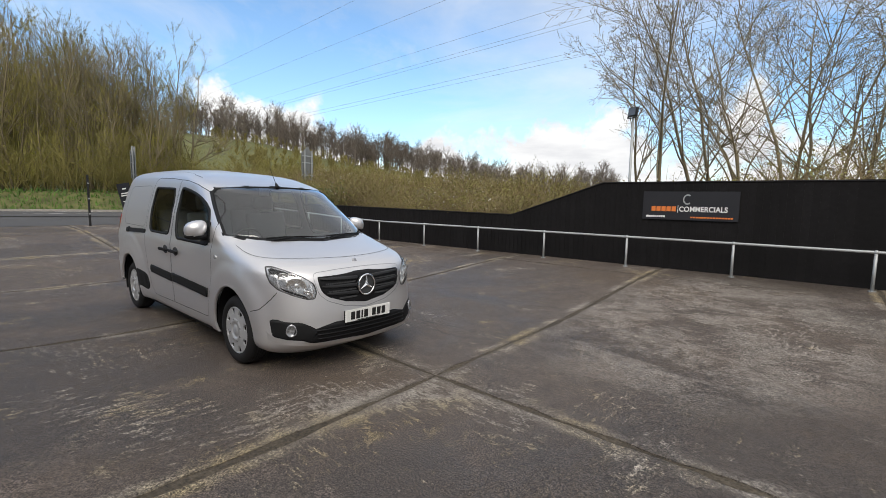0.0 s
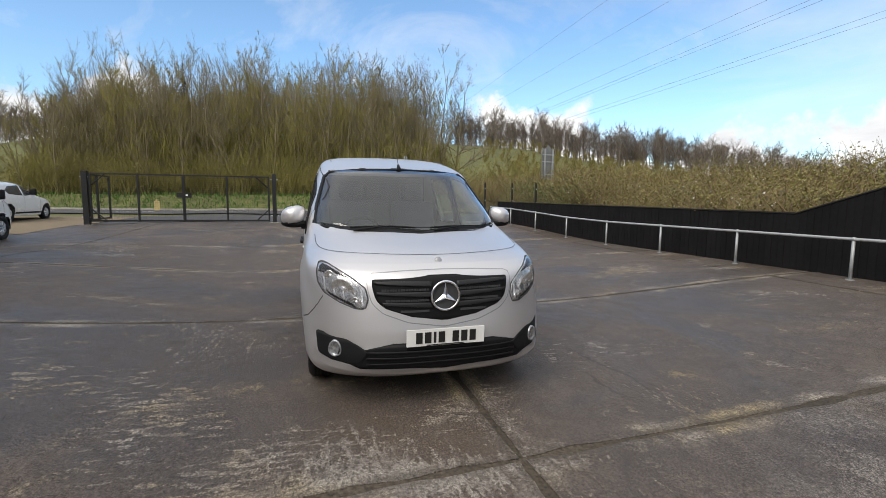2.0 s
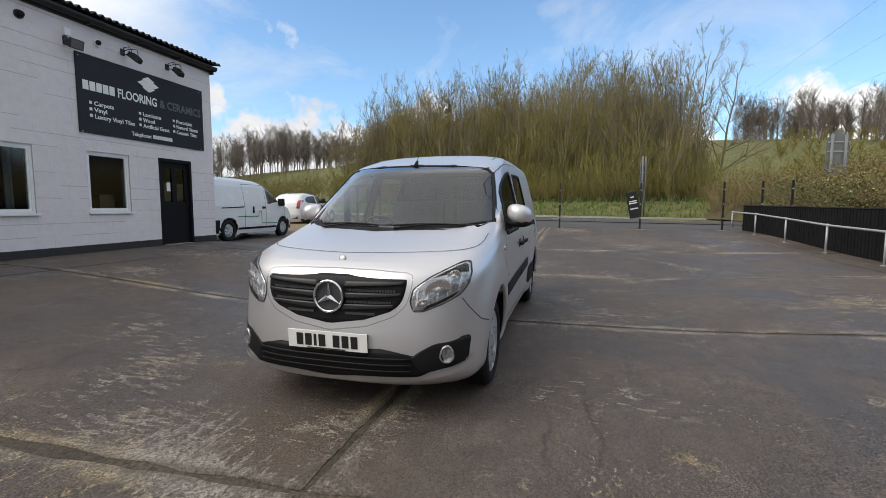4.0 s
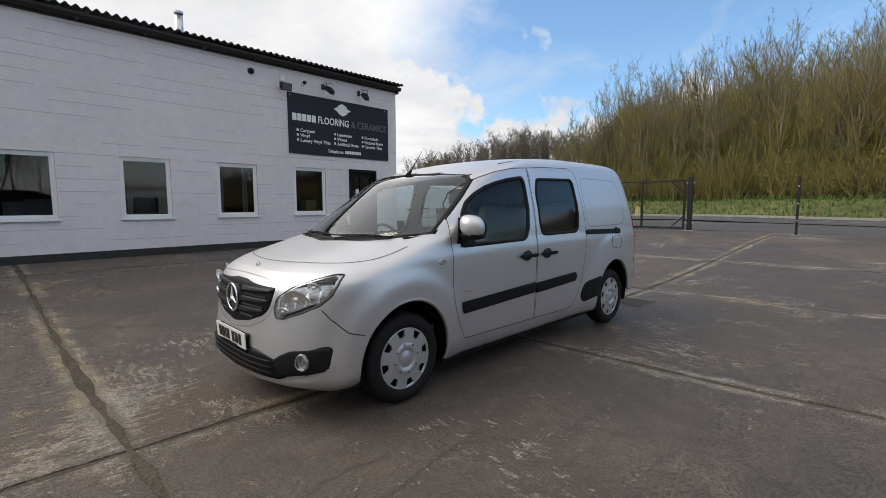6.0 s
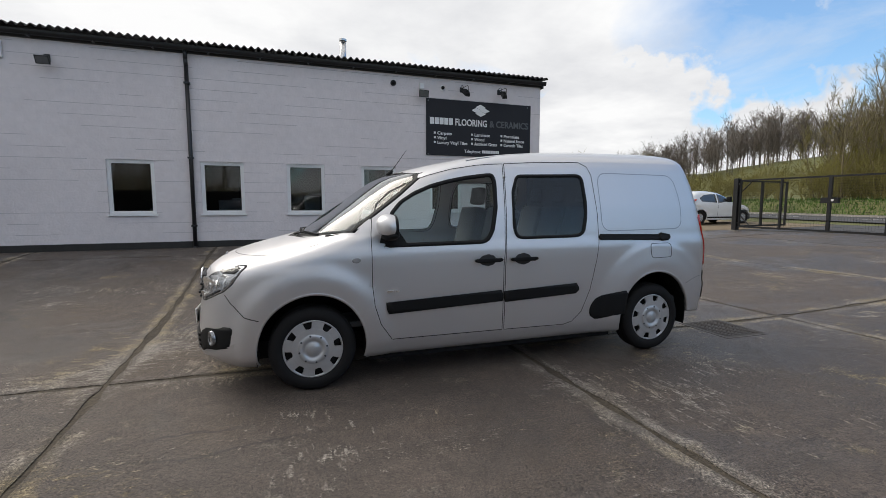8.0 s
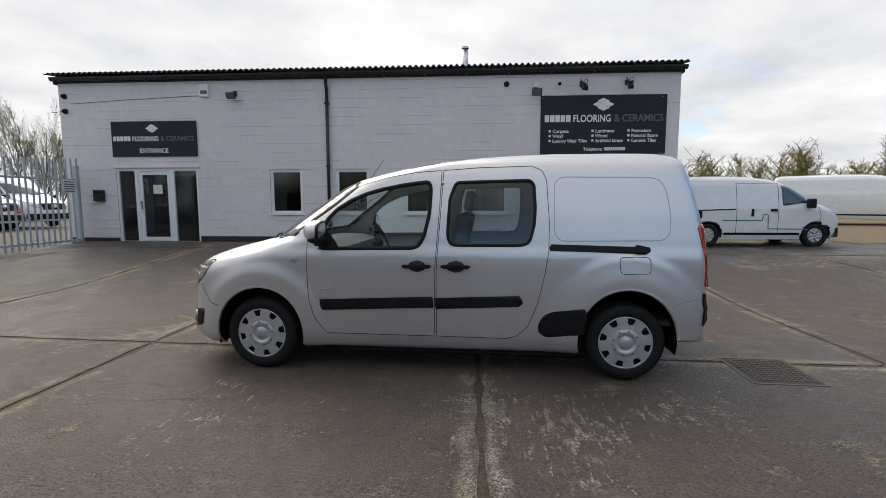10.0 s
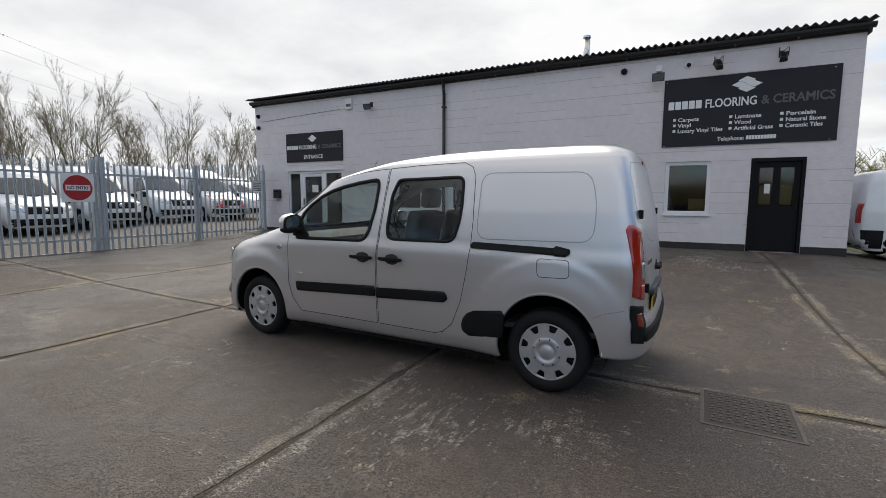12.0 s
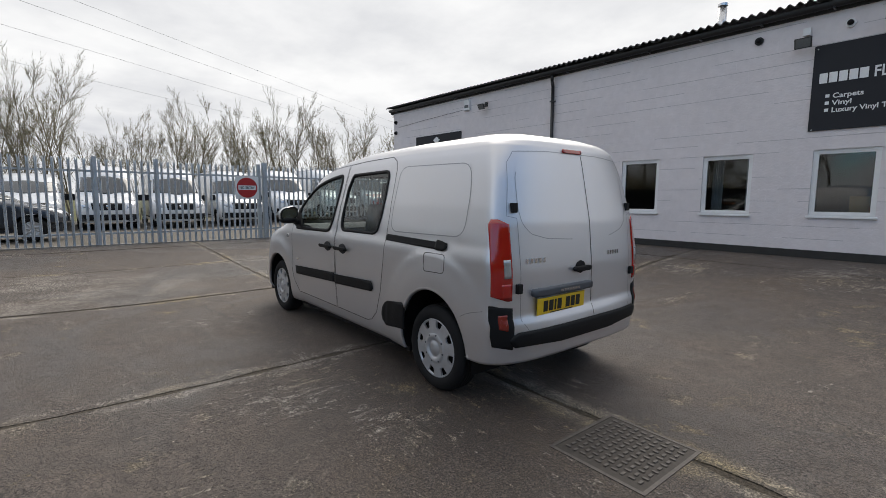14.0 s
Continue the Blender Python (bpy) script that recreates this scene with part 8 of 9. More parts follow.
for y, k, x, paint, red in ((9.0, 1.0, 20.0, M_vanwhite, False), (6.6, 1.0, 20.1, M_vanwhite, False), (4.25, 0.68, 20.2, M_vanwhite, False), (1.90, 1.0, 20.0, M_vanwhite, False), (-0.48, 1.0, 20.0, M_vanwhite, False), (-2.95, 1.0, 20.1, M_vanwhite, False), (-5.28, 0.95, 20.1, M_vanwhite, False),
                         (-7.75, 1.0, 20.0, M_vanwhite, False), (-10.1, 1.0, 20.0, M_vanwhite, True), (-12.4, 0.75, 20.3, M_vanwhite, False)):
    hl_ = big_van_hull(k)
    zz = lambda z: z if z < 1.3 else 1.3 + (z - 1.3) * k
    vehicle("parked_van", pose(x, y, land_z(16, y) + 0.02, 0, 0, 180 + random.uniform(-1.5, 1.5)), hl_, (1.85, -1.8), 0.34, paint, "white panel van with a red front parked behind the palisade" if red else ("low-roofed white panel van parked behind the palisade" if k < 0.95 else "high-roofed white panel van parked behind the palisade"), "van", "vans in the compound",
            [(-0.84, zz(1.36)), (0, zz(1.34)), (0.84, zz(1.36)), (0.76, zz(2.02)), (0, zz(2.06)), (-0.76, zz(2.02))], [[(1.75, zz(1.34)), (0.95, zz(1.32)), (0.95, zz(1.95)), (1.30, zz(1.95))]],
            [(0.56, 0.80), (0.82, 0.86), (0.88, 1.12), (0.74, 1.12), (0.60, 0.98)], [(-0.48, 0.74), (0.48, 0.74), (0.52, 1.0), (-0.52, 1.0)], 0.48, 0.86, doors=([(0.88, 0.4), (0.88, zz(2.0))],),
            bonnet_paint=([(-0.9, 0.62), (0.9, 0.62), (0.86, 1.22), (-0.86, 1.22)], M_vanred) if red else None)
vehicle("parked_van", pose(-16.2, -17.5, land_z(-16.2, -17.5) + 0.02, 0, 0, 150), big_van_hull(0.7), (1.85, -1.8), 0.34, M_vanwhite, "white panel van parked far along the gravel strip", "van", "",
        [(-0.84, 1.34), (0, 1.33), (0.84, 1.34), (0.76, 1.80), (0, 1.83), (-0.76, 1.80)], [[(1.75, 1.33), (0.95, 1.32), (0.95, 1.75), (1.30, 1.75)]], [(0.56, 0.80), (0.82, 0.86), (0.88, 1.12), (0.74, 1.12), (0.60, 0.98)], [(-0.48, 0.74), (0.48, 0.74), (0.52, 1.0), (-0.52, 1.0)], 0.48, 0.86)


# ---------------------------------------------------------------- trees and scrub
def grow(seed, height, stems=1, spread=0.35, reach=0.42, depth=4, twigs=7, lean=0.10, up=0.35, base=0.25, girth=0.011, bend=0.12):
    """Branch pieces of a bare tree: (start, end, radius, end radius, level)."""
    rg = random.Random(seed)
    out = []

    def limb(p, d, length, r, level):
        n = 5 if level == 0 else (4 if level == 1 else 3)
        pts, rad = [p.copy()], [r]
        q, dd = p.copy(), d.normalized()
        for i in range(n):
            dd = (dd + Vector((rg.gauss(0, bend), rg.gauss(0, bend), rg.gauss(0, bend * 0.6) + up * (0.10 if level == 0 else 0.16)))).normalized()
            q = q + dd * length / n
            pts.append(q.copy())
            rad.append(r * (1 - 0.80 * (i + 1) / n) + 0.0015)
        for i in range(n):
            out.append((pts[i], pts[i + 1], rad[i], rad[i + 1], level))
        if level >= depth:
            return
        kids = {0: twigs + 5, 1: twigs, 2: max(twigs - 1, 3)}.get(level, 3)
        for k in range(kids):
            f = rg.uniform(base if level == 0 else 0.18, 0.98)
            i = min(int(f * n), n - 1)
            s = pts[i].lerp(pts[i + 1], f * n - i)
            ax = (pts[i + 1] - pts[i]).normalized()
            side = ax.cross(Vector((rg.gauss(0, 1), rg.gauss(0, 1), rg.gauss(0, 1)))).normalized()
            ang = rg.uniform(spread * 0.7, spread * 1.35) if level else rg.uniform(spread * 0.8, spread * 1.5)
            nd = (ax * math.cos(ang) + side * math.sin(ang)).normalized()
            limb(s, nd, length * rg.uniform(reach * 0.7, reach * 1.25) * (1.15 - 0.55 * f if level == 0 else 1.0), max(r * (1 - 0.75 * f) * 0.55, 0.003), level + 1)

    for s in range(stems):
        a = rg.uniform(0, 2 * math.pi)
        off = Vector((math.cos(a), math.sin(a), 0)) * (rg.uniform(0.05, 0.35) if stems > 1 else 0)
        d = Vector((math.cos(a) * lean * (2 if stems > 1 else 1), math.sin(a) * lean * (2 if stems > 1 else 1), 1))
        h = height * rg.uniform(0.82, 1.0)
        limb(off, d, h * 0.88, h * girth, 0)
    return out


def branches_mesh(name, segs, material, sides, thick=1.0):
    vs, fs = [], []
    for p, q, r0, r1, lv in segs:
        d = (q - p)
        if d.length < 1e-5:
            continue
        d.normalize()
        a = d.orthogonal().normalized()
        b = d.cross(a)
        k = len(vs)
        for c, r in ((p, r0), (q, r1)):
            for i in range(sides):
                t = 2 * math.pi * i / sides
                vs.append(tuple(c + (a * math.cos(t) + b * math.sin(t)) * r * thick))
        for i in range(sides):
            j = (i + 1) % sides
            fs.append((k + i, k + j, k + sides + j, k + sides + i))
    me = bpy.data.meshes.new(name)
    me.from_pydata(vs, [], fs)
    me.materials.append(material)
    me.polygons.foreach_set("use_smooth", [True] * len(me.polygons))
    return me


def flat_mesh(name, segs, material, seed, thick=1.0):
    """Fine twigs as slim blades, each turned at random."""
    rg = random.Random(seed)
    vs, fs = [], []
    for p, q, r0, r1, lv in segs:
        d = q - p
        if d.length < 1e-5:
            continue
        n = d.cross(Vector((rg.gauss(0, 1), rg.gauss(0, 1), rg.gauss(0, 1)))).normalized() * thick
        k = len(vs)
        vs += [tuple(p - n * r0), tuple(p + n * r0), tuple(q + n * r1), tuple(q - n * r1)]
        fs.append((k, k + 1, k + 2, k + 3))
    me = bpy.data.meshes.new(name)
    me.from_pydata(vs, [], fs)
    me.materials.append(material)
    return me


def buds_mesh(name, segs, material, seed, chance, size, level):
    rg = random.Random(seed)
    vs, fs = [], []
    for p, q, r0, r1, lv in segs:
        if lv < level:
            continue
        for _ in range(2 if chance > 1 else 1):
            if rg.random() > chance:
                continue
            c = p.lerp(q, rg.random())
            u = Vector((rg.gauss(0, 1), rg.gauss(0, 1), rg.gauss(0, 1))).normalized() * size * rg.uniform(0.6, 1.4)
            v = u.orthogonal().normalized() * u.length * 0.55
            k = len(vs)
            vs += [tuple(c - u * 0.1), tuple(c + u * 0.5 + v * 0.5), tuple(c + u), tuple(c + u * 0.5 - v * 0.5)]
            fs.append((k, k + 1, k + 2, k + 3))
    me = bpy.data.meshes.new(name)
    me.from_pydata(vs, [], fs)
    me.materials.append(material)
    return me


def tree_kind(seed, trunk_mat, twig_mat, bud_mat, bud=0.6, bud_size=0.05, twig_thick=1.0, **kw):
    segs = grow(seed, **kw)
    return (branches_mesh("trunk", [s for s in segs if s[4] <= 1], trunk_mat, 4),
            flat_mesh("crown", [s for s in segs if s[4] > 1], twig_mat, seed, twig_thick),
            buds_mesh("buds", segs, bud_mat, seed, bud, bud_size, 2) if bud else None)


def plant(kind, x, y, scale, turn, label, group, name="tree", sink=0.08):
    t = thing(name, pose(x, y, land_z(x, y) - sink, random.uniform(-2, 2), random.uniform(-2, 2), turn), label, "tree" if name == "tree" else "shrub", group)
    t.scale = (scale, scale, scale * random.uniform(0.92, 1.06))
    for nm, me in zip(("trunk", "crown", "foliage"), kind):
        if me is None:
            continue
        o = new(nm, me)
        o.parent = t
    return t


rgt = random.Random(7)
WOOD = [tree_kind(11 + i, M_bark, M_twig if i % 2 else M_twig_gr, M_bud, 0.40, 0.065, 1.7, height=12.7, stems=1 + (i % 3 == 1), spread=0.50, reach=0.34, depth=3, twigs=8, base=0.10, girth=0.0085, up=0.6, bend=0.07) for i in range(6)]
TALL = tree_kind(40, M_bark, M_twig_gr, M_blossom, 0.4, 0.05, 1.5, height=12.5, stems=1, spread=0.75, reach=0.40, depth=3, twigs=9, base=0.2, girth=0.010, up=0.3)
count = 0
for row, (dx, hs, step) in enumerate(((7.0, 0.72, 1.5), (9.0, 0.95, 1.5), (11.5, 1.04, 1.6), (15.0, 1.12, 2.0), (19.0, 1.18, 2.4))):
    y = -23.5 + row
    while y < 9.8 - row * 0.2:
        x = road_x(y) - 3.6 - dx + rgt.uniform(-1.1, 1.1)
        edge = smoothstep((y + 24) / 6) * 0.20 + 0.88
        if y > 6.5:
            edge *= 0.92
        s = hs * rgt.uniform(0.86, 0.97) * edge
        plant(WOOD[rgt.randrange(6)], x, y + rgt.uniform(-0.5, 0.5), s, rgt.uniform(0, 360), "tall bare woodland tree with olive spring buds", "roadside wood")
        count += 1
        y += step * rgt.uniform(0.75, 1.25)
plant(TALL, -36.5, 11.9, 0.98, 20, "bare open-crowned tree at the edge of the wood", "roadside wood")
SHRUB = [tree_kind(60 + i, M_twig, M_twig, M_bud if i % 2 else M_hedge_lf, 0.7, 0.07, 1.7, height=3.4, stems=6, spread=0.55, reach=0.42, depth=2, twigs=5, base=0.1, girth=0.008, up=0.4, lean=0.22) for i in range(3)]
y = -44.0
while y < 22:
    plant(SHRUB[rgt.randrange(3)], road_x(y) - 3.6 - rgt.uniform(5.2, 7.6), y, rgt.uniform(0.75, 1.25), rgt.uniform(0, 360), "tangled olive undergrowth shrub at the wood's edge", "undergrowth", "shrub")
    y += rgt.uniform(0.5, 1.0)
# dense young growth that fills the wood between the trees
M_thicket = mat("olive_thicket", (0.205, 0.185, 0.050), 0.95, 0, 0.45, 0.25)
vs, fs, lv, lf = [], [], [], []
for i in range(44000):
    y = rgt.uniform(-24, 10.8)
    dx = 6.5 + 12.5 * rgt.random() ** 0.8
    x = road_x(y) - 3.6 - dx
    top = (4.8 + 6.0 * smoothstep((dx - 6.5) / 6.0)) * (0.80 + 0.45 * noise.noise((x * 0.35, y * 0.35, 4))) * (0.55 + 0.45 * smoothstep((10.8 - y) / 3.0)) * (0.35 + 0.65 * smoothstep((y + 24) / 5.0))
    p = Vector((x, y, land_z(x, y) + top * rgt.random() ** 1.15))
    d = Vector((rgt.gauss(0, 0.27), rgt.gauss(0, 0.27), 1.0)).normalized()
    q = p + d * rgt.uniform(0.5, 1.7)
    a = rgt.uniform(0, 6.28)
    n = Vector((math.cos(a), math.sin(a), 0)) * rgt.uniform(0.010, 0.024)
    k = len(vs)
    vs += [tuple(p - n), tuple(p + n), tuple(q + n * 0.3), tuple(q - n * 0.3)]
    fs.append((k, k + 1, k + 2, k + 3))
    for _ in range(2 if p.z < 6.5 and i % 2 else 1):
        c = p.lerp(q, rgt.uniform(0.1, 1.0)) + Vector((rgt.gauss(0, 0.15), rgt.gauss(0, 0.15), rgt.gauss(0, 0.1)))
        u = Vector((rgt.gauss(0, 1), rgt.gauss(0, 1), rgt.gauss(0, 0.8))).normalized() * rgt.uniform(0.05, 0.11)
        v = u.orthogonal().normalized() * u.length * 0.5
        k = len(lv)
        lv += [tuple(c), tuple(c + u * 0.5 + v), tuple(c + u), tuple(c + u * 0.5 - v)]
        lf.append((k, k + 1, k + 2, k + 3))
tk = thing("thicket", pose(0, 0, 0), "dense olive thicket of young stems filling the wood", "thicket", kind="stuff")
cv, cf = [], []
for i in range(44000):
    y = rgt.uniform(-22.5, 10.2)
    dx = 8.5 + 11.5 * rgt.random()
    x = road_x(y) - 3.6 - dx
    top = 11.2 * (0.84 + 0.30 * noise.noise((x * 0.3, y * 0.3, 8))) * (0.6 + 0.4 * smoothstep((10.4 - y) / 3.0)) * (0.75 + 0.25 * smoothstep((y + 22) / 5.0))
    p = Vector((x, y, land_z(x, y) + top * rgt.uniform(0.45, 1.0)))
    d = Vector((rgt.gauss(0, 0.34), rgt.gauss(0, 0.34), 1.0)).normalized()
    q = p + d * rgt.uniform(0.5, 1.4)
    a = rgt.uniform(0, 6.28)
    n = Vector((math.cos(a), math.sin(a), 0)) * rgt.uniform(0.009, 0.018)
    k = len(cv)
    cv += [tuple(p - n), tuple(p + n), tuple(q + n * 0.3), tuple(q - n * 0.3)]
    cf.append((k, k + 1, k + 2, k + 3))
raw("upper_twigs", cv, cf, M_twig_gr, tk)
raw("stems", vs, fs, M_thicket, tk)
raw("leaf_buds", lv, lf, M_bud, tk)
# a conifer in the wood
con = thing("conifer", pose(road_x(-12.5) - 18.5, -12.5, land_z(road_x(-12.5) - 18, -12.5)), "dark conifer rising out of the bare wood", "tree")
M_needle = mat("conifer_needles", (0.025, 0.040, 0.018), 0.9, 0, 0.4, 2)
part("trunk", tube(bmesh.new(), (0, 0, 0), (0, 0, 12.4), 0.16, 0.02, 8), M_bark, con)
vs, fs = [], []
for i in range(520):
    h = rgt.uniform(0.25, 1.0) ** 0.8
    z = 12.5 * h
    rr = (1 - h) * 3.2 + 0.10
    a = rgt.uniform(0, 2 * math.pi)
    c, d = Vector((0, 0, z)), Vector((math.cos(a), math.sin(a), -0.25))
    n = Vector((-math.sin(a), math.cos(a), 0)) * rr * 0.16
    tip = c + d * rr * rgt.uniform(0.6, 1.0)
    k = len(vs)
    vs += [tuple(c), tuple(c.lerp(tip, 0.6) + n), tuple(tip), tuple(c.lerp(tip, 0.6) - n)]
    fs.append((k, k + 1, k + 2, k + 3))
raw("crown", vs, fs, M_needle, con)

# the far wood on the hill and far scrub, one mass each
def far_wood(name, spots, height, material, seed, label, density=13, bare=0.14, wide=0.7):
    rg = random.Random(seed)
    vs, fs = [], []

    def stick(p, q, r):
        d = (q - p).normalized()
        a = Vector((d.y, -d.x, 0))
        a = a.normalized() if a.length > 0.05 else Vector((0.3, 0.95, 0))
        b = d.cross(a).normalized()
        k = len(vs)
        t_ = rg.uniform(0, 3.14)
        n = a * math.cos(t_) + b * math.sin(t_)
        vs.extend([tuple(p - n * r), tuple(p + n * r), tuple(q + n * r * 0.3), tuple(q - n * r * 0.3)])
        fs.append((k, k + 1, k + 2, k + 3))
    for x, y in spots:
        z = land_z(x, y) - 0.3
        h = height * rg.uniform(0.6, 1.15)
        base = Vector((x, y, z))
        top = base + Vector((rg.gauss(0, 0.4), rg.gauss(0, 0.4), h * 0.8))
        stick(base, top, 0.12)
        for _ in range(density):
            f = rg.uniform(bare, 0.92)
            p = base.lerp(top, f)
            a = rg.uniform(0, 2 * math.pi)
            l = h * rg.uniform(0.20, 0.40) * (1.2 - 0.7 * f)
            q = p + Vector((math.cos(a) * l * wide, math.sin(a) * l * wide, l * rg.uniform(0.6, 1.1)))
            stick(p, q, 0.045)
            for _ in range(11):
                s = p.lerp(q, rg.uniform(0.25, 1))
                a2 = rg.uniform(0, 6.28)
                l2 = l * rg.uniform(0.25, 0.55)
                stick(s, s + Vector((math.cos(a2) * l2 * 0.6, math.sin(a2) * l2 * 0.6, l2 * rg.uniform(-0.15, 1.0))), 0.026)
    ob = raw(name, vs, fs, material)
    return tagged(ob, label, "wood", kind="stuff")


spots = []
for _ in range(560):
    az = radians(rgt.uniform(112, 164))
    d = rgt.uniform(112, 165)
    spots.append((5 + d * math.cos(az), d * math.sin(az)))
far_wood("far_wood", spots, 10.6, M_far, 3, "bare grey-brown wood along the far hilltop", 26, 0.22, 0.5)
spots = []
for _ in range(260):
    az = radians(rgt.uniform(198, 229))
    d = rgt.uniform(106, 132)
    spots.append((5 + d * math.cos(az), d * math.sin(az)))
far_wood("far_wood", spots, 11.5, M_far, 13, "tall bare wood beyond the sloping field", 28, 0.20, 0.52)
spots = []
for _ in range(420):
    az = radians(rgt.uniform(116, 160))
    d = rgt.uniform(62, 150)
    spots.append((5 + d * math.cos(az), d * math.sin(az)))
far_wood("far_scrub", spots, 3.2, M_twig, 14, "olive scrub on the slope below the hilltop wood", 26)
spots = []
for _ in range(90):
    az = radians(rgt.uniform(226, 262))
    d = rgt.uniform(55, 80)
    spots.append((2 + d * math.cos(az), d * math.sin(az)))
far_wood("far_scrub", spots, 7.4, M_twig, 5, "low olive scrub beyond the gravel strip", 30)


# hedge and bank behind the black fence
def hedge(name, outline, count, leaves, seed, label, twig_mat, leaf_mat, blossom=0.0):
    """Tangled stems, twigs and leaves in a band; outline(t) gives x, y, width and height."""
    rg = random.Random(seed)
    vs, fs, lv, lf, bv, bf_ = [], [], [], [], [], []
    for i in range(count):
        x, y, w, h = outline(rg.random())
        x += rg.gauss(0, 0.3)
        y += rg.uniform(-w, w)
        hh = h * (1 - 0.35 * (abs(rg.gauss(0, 0.5)))) * rg.uniform(0.75, 1.1) * (0.86 + 0.28 * noise.noise((x * 0.45, y * 0.45, 3)))
        z = land_z(x, y)
        p = Vector((x, y, z + hh * rg.uniform(0.25, 0.75)))
        d = Vector((rg.gauss(0, 0.45), rg.gauss(0, 0.45), rg.uniform(0.35, 1.0))).normalized()
        l = min(rg.uniform(0.4, 1.5), (z + hh - p.z) / max(d.z, 0.2) + 0.15)
        q = p + d * l
        n = d.orthogonal().normalized()
        n = (Matrix.Rotation(rg.uniform(0, 6.28), 3, d) @ n) * rg.uniform(0.004, 0.010)
        k = len(vs)
        vs += [tuple(p - n), tuple(p + n), tuple(q + n * 0.3), tuple(q - n * 0.3)]
        fs.append((k, k + 1, k + 2, k + 3))
        for _ in range(leaves):
            c = p.lerp(q, rg.uniform(0.2, 1.05)) + Vector((rg.gauss(0, 0.05), rg.gauss(0, 0.05), rg.gauss(0, 0.05)))
            u = Vector((rg.gauss(0, 1), rg.gauss(0, 1), rg.gauss(0, 0.7))).normalized() * rg.uniform(0.03, 0.06)
            v = u.orthogonal().normalized() * u.length * 0.6
            tv, tf = (bv, bf_) if rg.random() < blossom * max(noise.noise((x * 0.3, y * 0.3, 9)) + 0.3, 0) * 2 else (lv, lf)
            k = len(tv)
            tv += [tuple(c), tuple(c + u * 0.5 + v), tuple(c + u), tuple(c + u * 0.5 - v)]
            tf.append((k, k + 1, k + 2, k + 3))
    h_ = thing(name, pose(0, 0, 0), label, "hedge", kind="stuff")
    raw("twigs", vs, fs, twig_mat, h_)
    raw("leaves", lv, lf, leaf_mat, h_)
    if bv:
        raw("blossom", bv, bf_, M_blossom, h_)
    return h_


def bank_line(t):
    x = -26 + 29.5 * t
    return x, 11.2 + 0.4 * math.sin(x * 0.6), 2.4, curve_at([(-26, 2.8), (-18, 2.5), (-8, 2.25), (-2, 1.95), (2, 1.4), (4, 0.8)], x)


hedge("hedge", bank_line, 26000, 3, 21, "brown tangled hedge with patches of fresh leaves behind the black fence", M_hedge_tw, M_hedge_lf, 0.02)
# solid mound under the twigs, its dark brown standing for the hedge's inner shade
M_core = mat("hedge_inner_shade", (0.085, 0.072, 0.032), 0.95, 0, 0.5, 1.5, 0.9, 9, 0.08)
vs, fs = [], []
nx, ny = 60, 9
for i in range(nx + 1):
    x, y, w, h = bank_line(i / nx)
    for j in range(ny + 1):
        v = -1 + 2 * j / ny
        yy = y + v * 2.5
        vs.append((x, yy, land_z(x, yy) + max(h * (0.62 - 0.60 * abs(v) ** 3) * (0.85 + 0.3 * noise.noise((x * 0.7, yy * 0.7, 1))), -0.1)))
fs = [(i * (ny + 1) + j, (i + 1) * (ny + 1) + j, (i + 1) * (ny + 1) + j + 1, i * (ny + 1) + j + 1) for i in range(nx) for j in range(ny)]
tagged(raw("hedge_base", vs, fs, M_core, smooth=True), "solid brown mound filling the hedge, inner shade put into its colour", "hedge", kind="stuff")

# bare trees close behind the tall part of the fence
NEAR = [tree_kind(80 + i, M_bark, M_twig_gr, M_blossom if i != 1 else M_bud, 0.6, 0.035, 1.4, height=9.5, stems=1 + (i == 2), spread=0.62, reach=0.44, depth=4, twigs=6, base=0.16, girth=0.0075, up=0.25, bend=0.12) for i in range(3)]
for i, (x, y, s) in enumerate(((0.55, 12.6, 0.78), (1.55, 11.2, 0.86), (2.5, 12.8, 1.0), (3.3, 11.4, 0.95), (4.25, 11.8, 1.08), (5.0, 12.6, 0.9), (6.45, 11.2, 0.98), (8.2, 12.0, 1.05), (9.8, 11.4, 0.95), (12.0, 12.2, 1.0), (2.9, 15.2, 0.95), (3.9, 14.2, 1.05), (5.6, 14.6, 1.1), (7.2, 13.6, 0.95), (8.9, 14.4, 1.1))):
    plant(NEAR[i % 3], x, y, s, 67 * i, "bare spring tree with pale blossom behind the fence", "trees by the fence")


def scrub_line(t):
    x = 1.5 + 13 * t
    return x, 10.9, 1.9, curve_at([(1.5, 1.8), (3.2, 2.5), (5.0, 3.6), (8.0, 4.2), (15.0, 4.2)], x)


hedge("undergrowth", scrub_line, 8000, 2, 23, "fresh green bramble undergrowth beneath the trees", M_hedge_tw, M_hedge_lf, 0.1)

# trees behind the compound
BACK = [tree_kind(100 + i, M_twig_gr, M_twig_gr, M_bud, 0.15, 0.04, 1.3, height=7.6, stems=1 + i, spread=0.42, reach=0.40, depth=3, twigs=9, base=0.14, girth=0.0075, up=0.6, bend=0.055) for i in range(3)]
y = -24.0
i = 0
while y < 22:
    plant(BACK[i % 3], 26.5 + rgt.uniform(-1.5, 2.5), y, rgt.uniform(0.72, 1.08), rgt.uniform(0, 360), "slender bare tree behind the van compound", "trees behind the compound")
    y += rgt.uniform(0.7, 1.6)
    i += 1
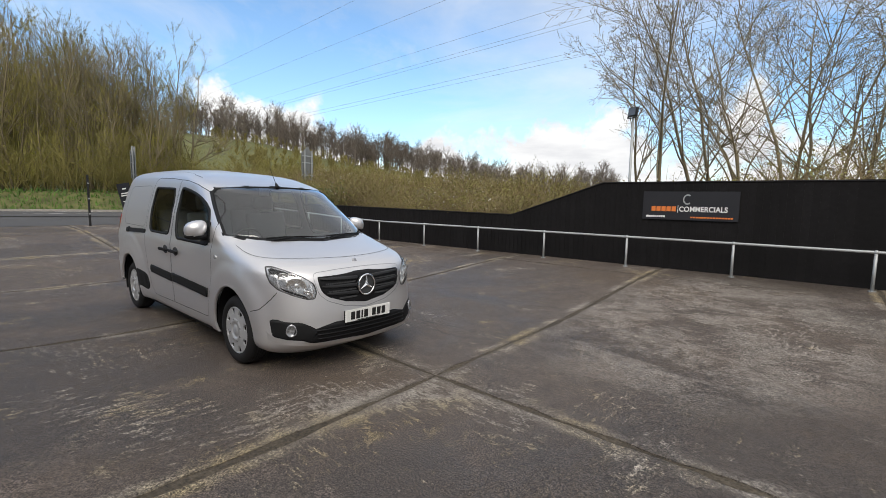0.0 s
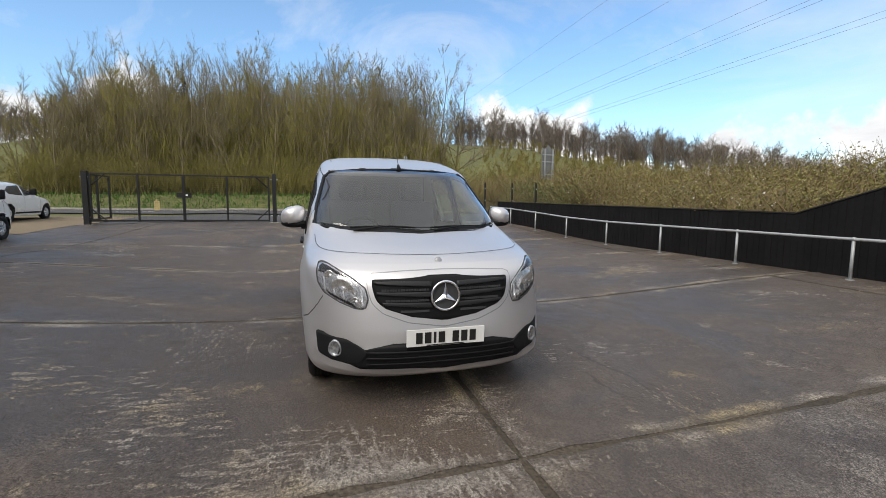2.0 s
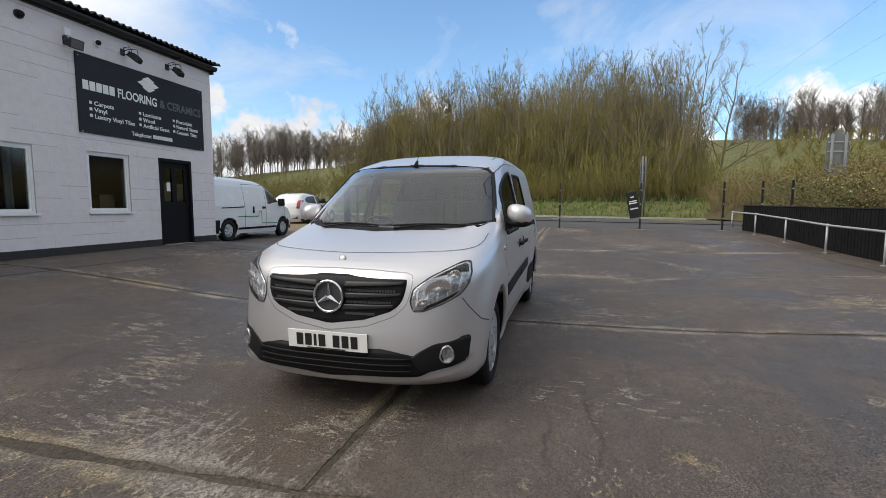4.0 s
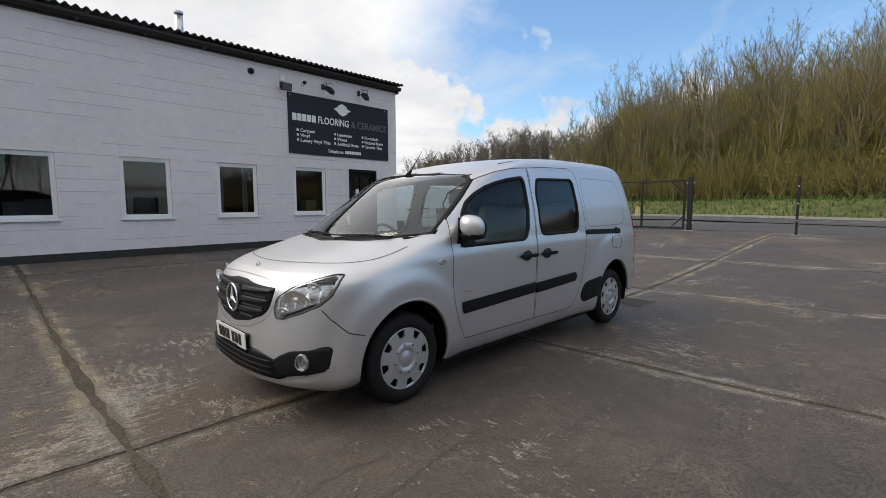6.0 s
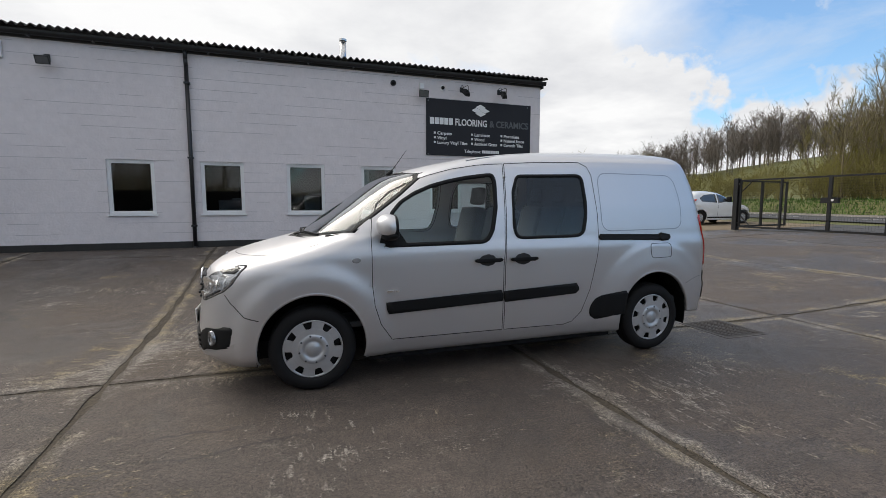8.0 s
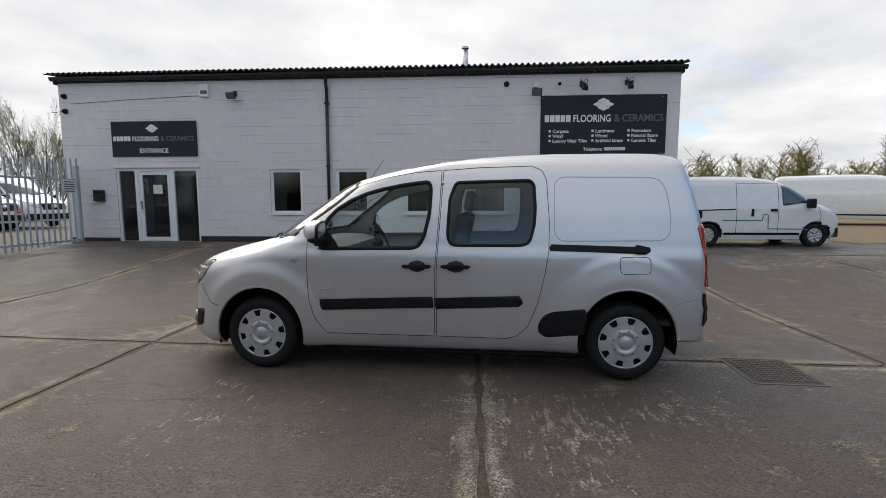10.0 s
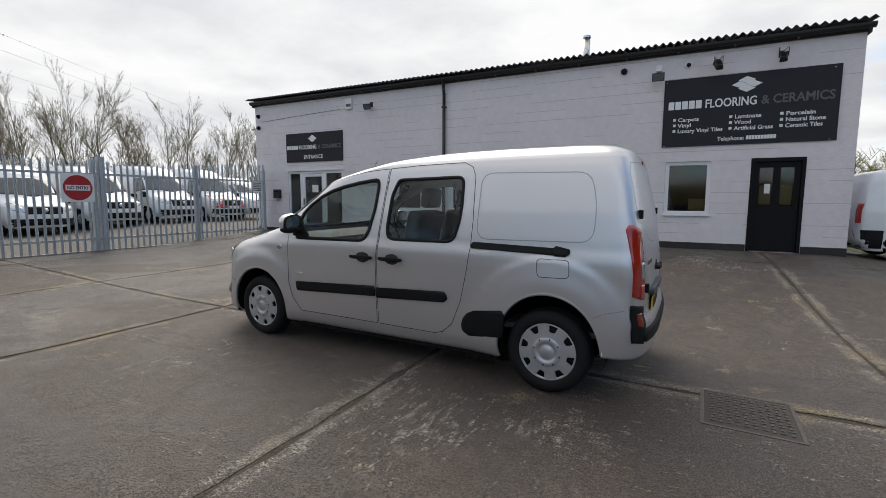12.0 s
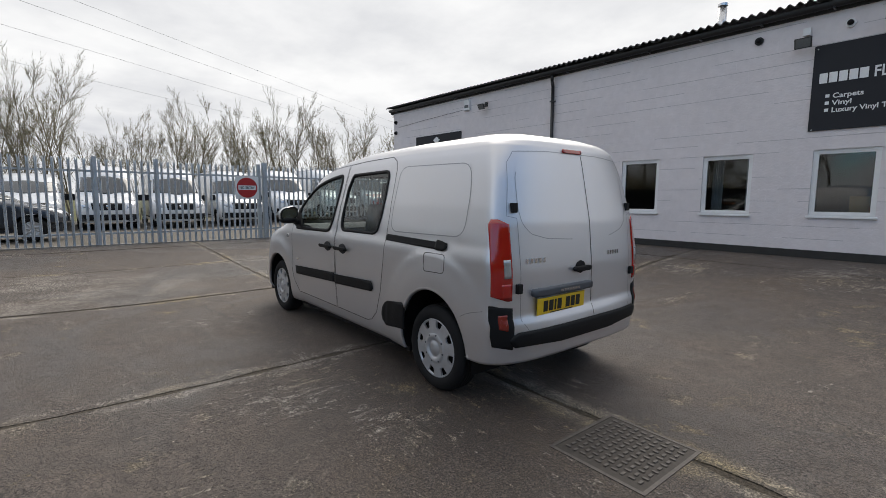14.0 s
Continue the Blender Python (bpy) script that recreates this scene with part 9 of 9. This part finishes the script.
# grass along the verge
vs, fs = [], []
for i in range(9000):
    y = rgt.uniform(-45, 20)
    x = road_x(y) - 3.8 - rgt.uniform(0.0, 6.5)
    z = land_z(x, y) - 0.03
    h = rgt.uniform(0.10, 0.32)
    a = rgt.uniform(0, 6.28)
    n = Vector((math.cos(a), math.sin(a), 0)) * rgt.uniform(0.02, 0.06)
    k = len(vs)
    vs += [(x - n.x, y - n.y, z), (x + n.x, y + n.y, z), (x + rgt.gauss(0, 0.07), y + rgt.gauss(0, 0.07), z + h)]
    fs.append((k, k + 1, k + 2))
tagged(raw("grass", vs, fs, M_blade), "fresh green tufted grass on the verge", "grass", kind="stuff")

# overhead cables
def cable(p, q, sag, r=0.03):
    bm = bmesh.new()
    p, q = Vector(p), Vector(q)
    pts = [p.lerp(q, t) - Vector((0, 0, sag * 4 * t * (1 - t))) for t in np.linspace(0, 1, 25)]
    d = (q - p).normalized()
    u = d.cross(Vector((0, 0, 1))).normalized() * r
    w = Vector((0, 0, r))
    rings = [[bm.verts.new(c + o) for o in (u, w, -u, -w)] for c in pts]
    for a, b in zip(rings[:-1], rings[1:]):
        for i in range(4):
            bm.faces.new((a[i], a[(i + 1) % 4], b[(i + 1) % 4], b[i]))
    c = thing("overhead_cable", pose(0, 0, 0), "thin grey overhead power cable crossing the sky", "cable", "power cables")
    part("wire", bm, M_cable, c)
    for t in (0.3, 0.45, 0.6):
        i = int(t * 24)
        m_ = bmesh.new()
        bmesh.ops.create_uvsphere(m_, u_segments=6, v_segments=4, radius=0.10, matrix=Matrix.Translation(pts[i]))
        part("spacer", m_, M_cable, c)


for hp in (0.358, 0.372, 0.443, 0.455, 0.50, 0.645, 0.80):
    p = 28.0 / hp
    cable((-420, p + 14, 31.5), (150, p - 2, 30), 1.5, 0.010 + 0.00018 * p)
for hp in (0.25, 0.314, 0.37, 0.41):
    p = 26.0 / hp
    n, d = Vector((math.cos(radians(33)), math.sin(radians(33)), 0)), Vector((math.sin(radians(33)), -math.cos(radians(33)), 0))
    a, b = n * p - d * 110 + Vector((0, 0, 27.5)), n * p + d * 330 + Vector((0, 0, 27.5))
    cable(a, b, 1.0, 0.010 + 0.00016 * p)


def ivy_line(t):
    x = -15.5 + 4.5 * t
    return x, 8.75 + 0.2 * math.sin(x * 2), 0.7, 1.95


M_ivy = mat("green_ivy_leaves", (0.085, 0.125, 0.030), 0.6, 0, 0.4, 0.8)
hedge("ivy_bush", ivy_line, 2600, 4, 31, "green ivy bush at the end of the black fence", M_hedge_tw, M_ivy)
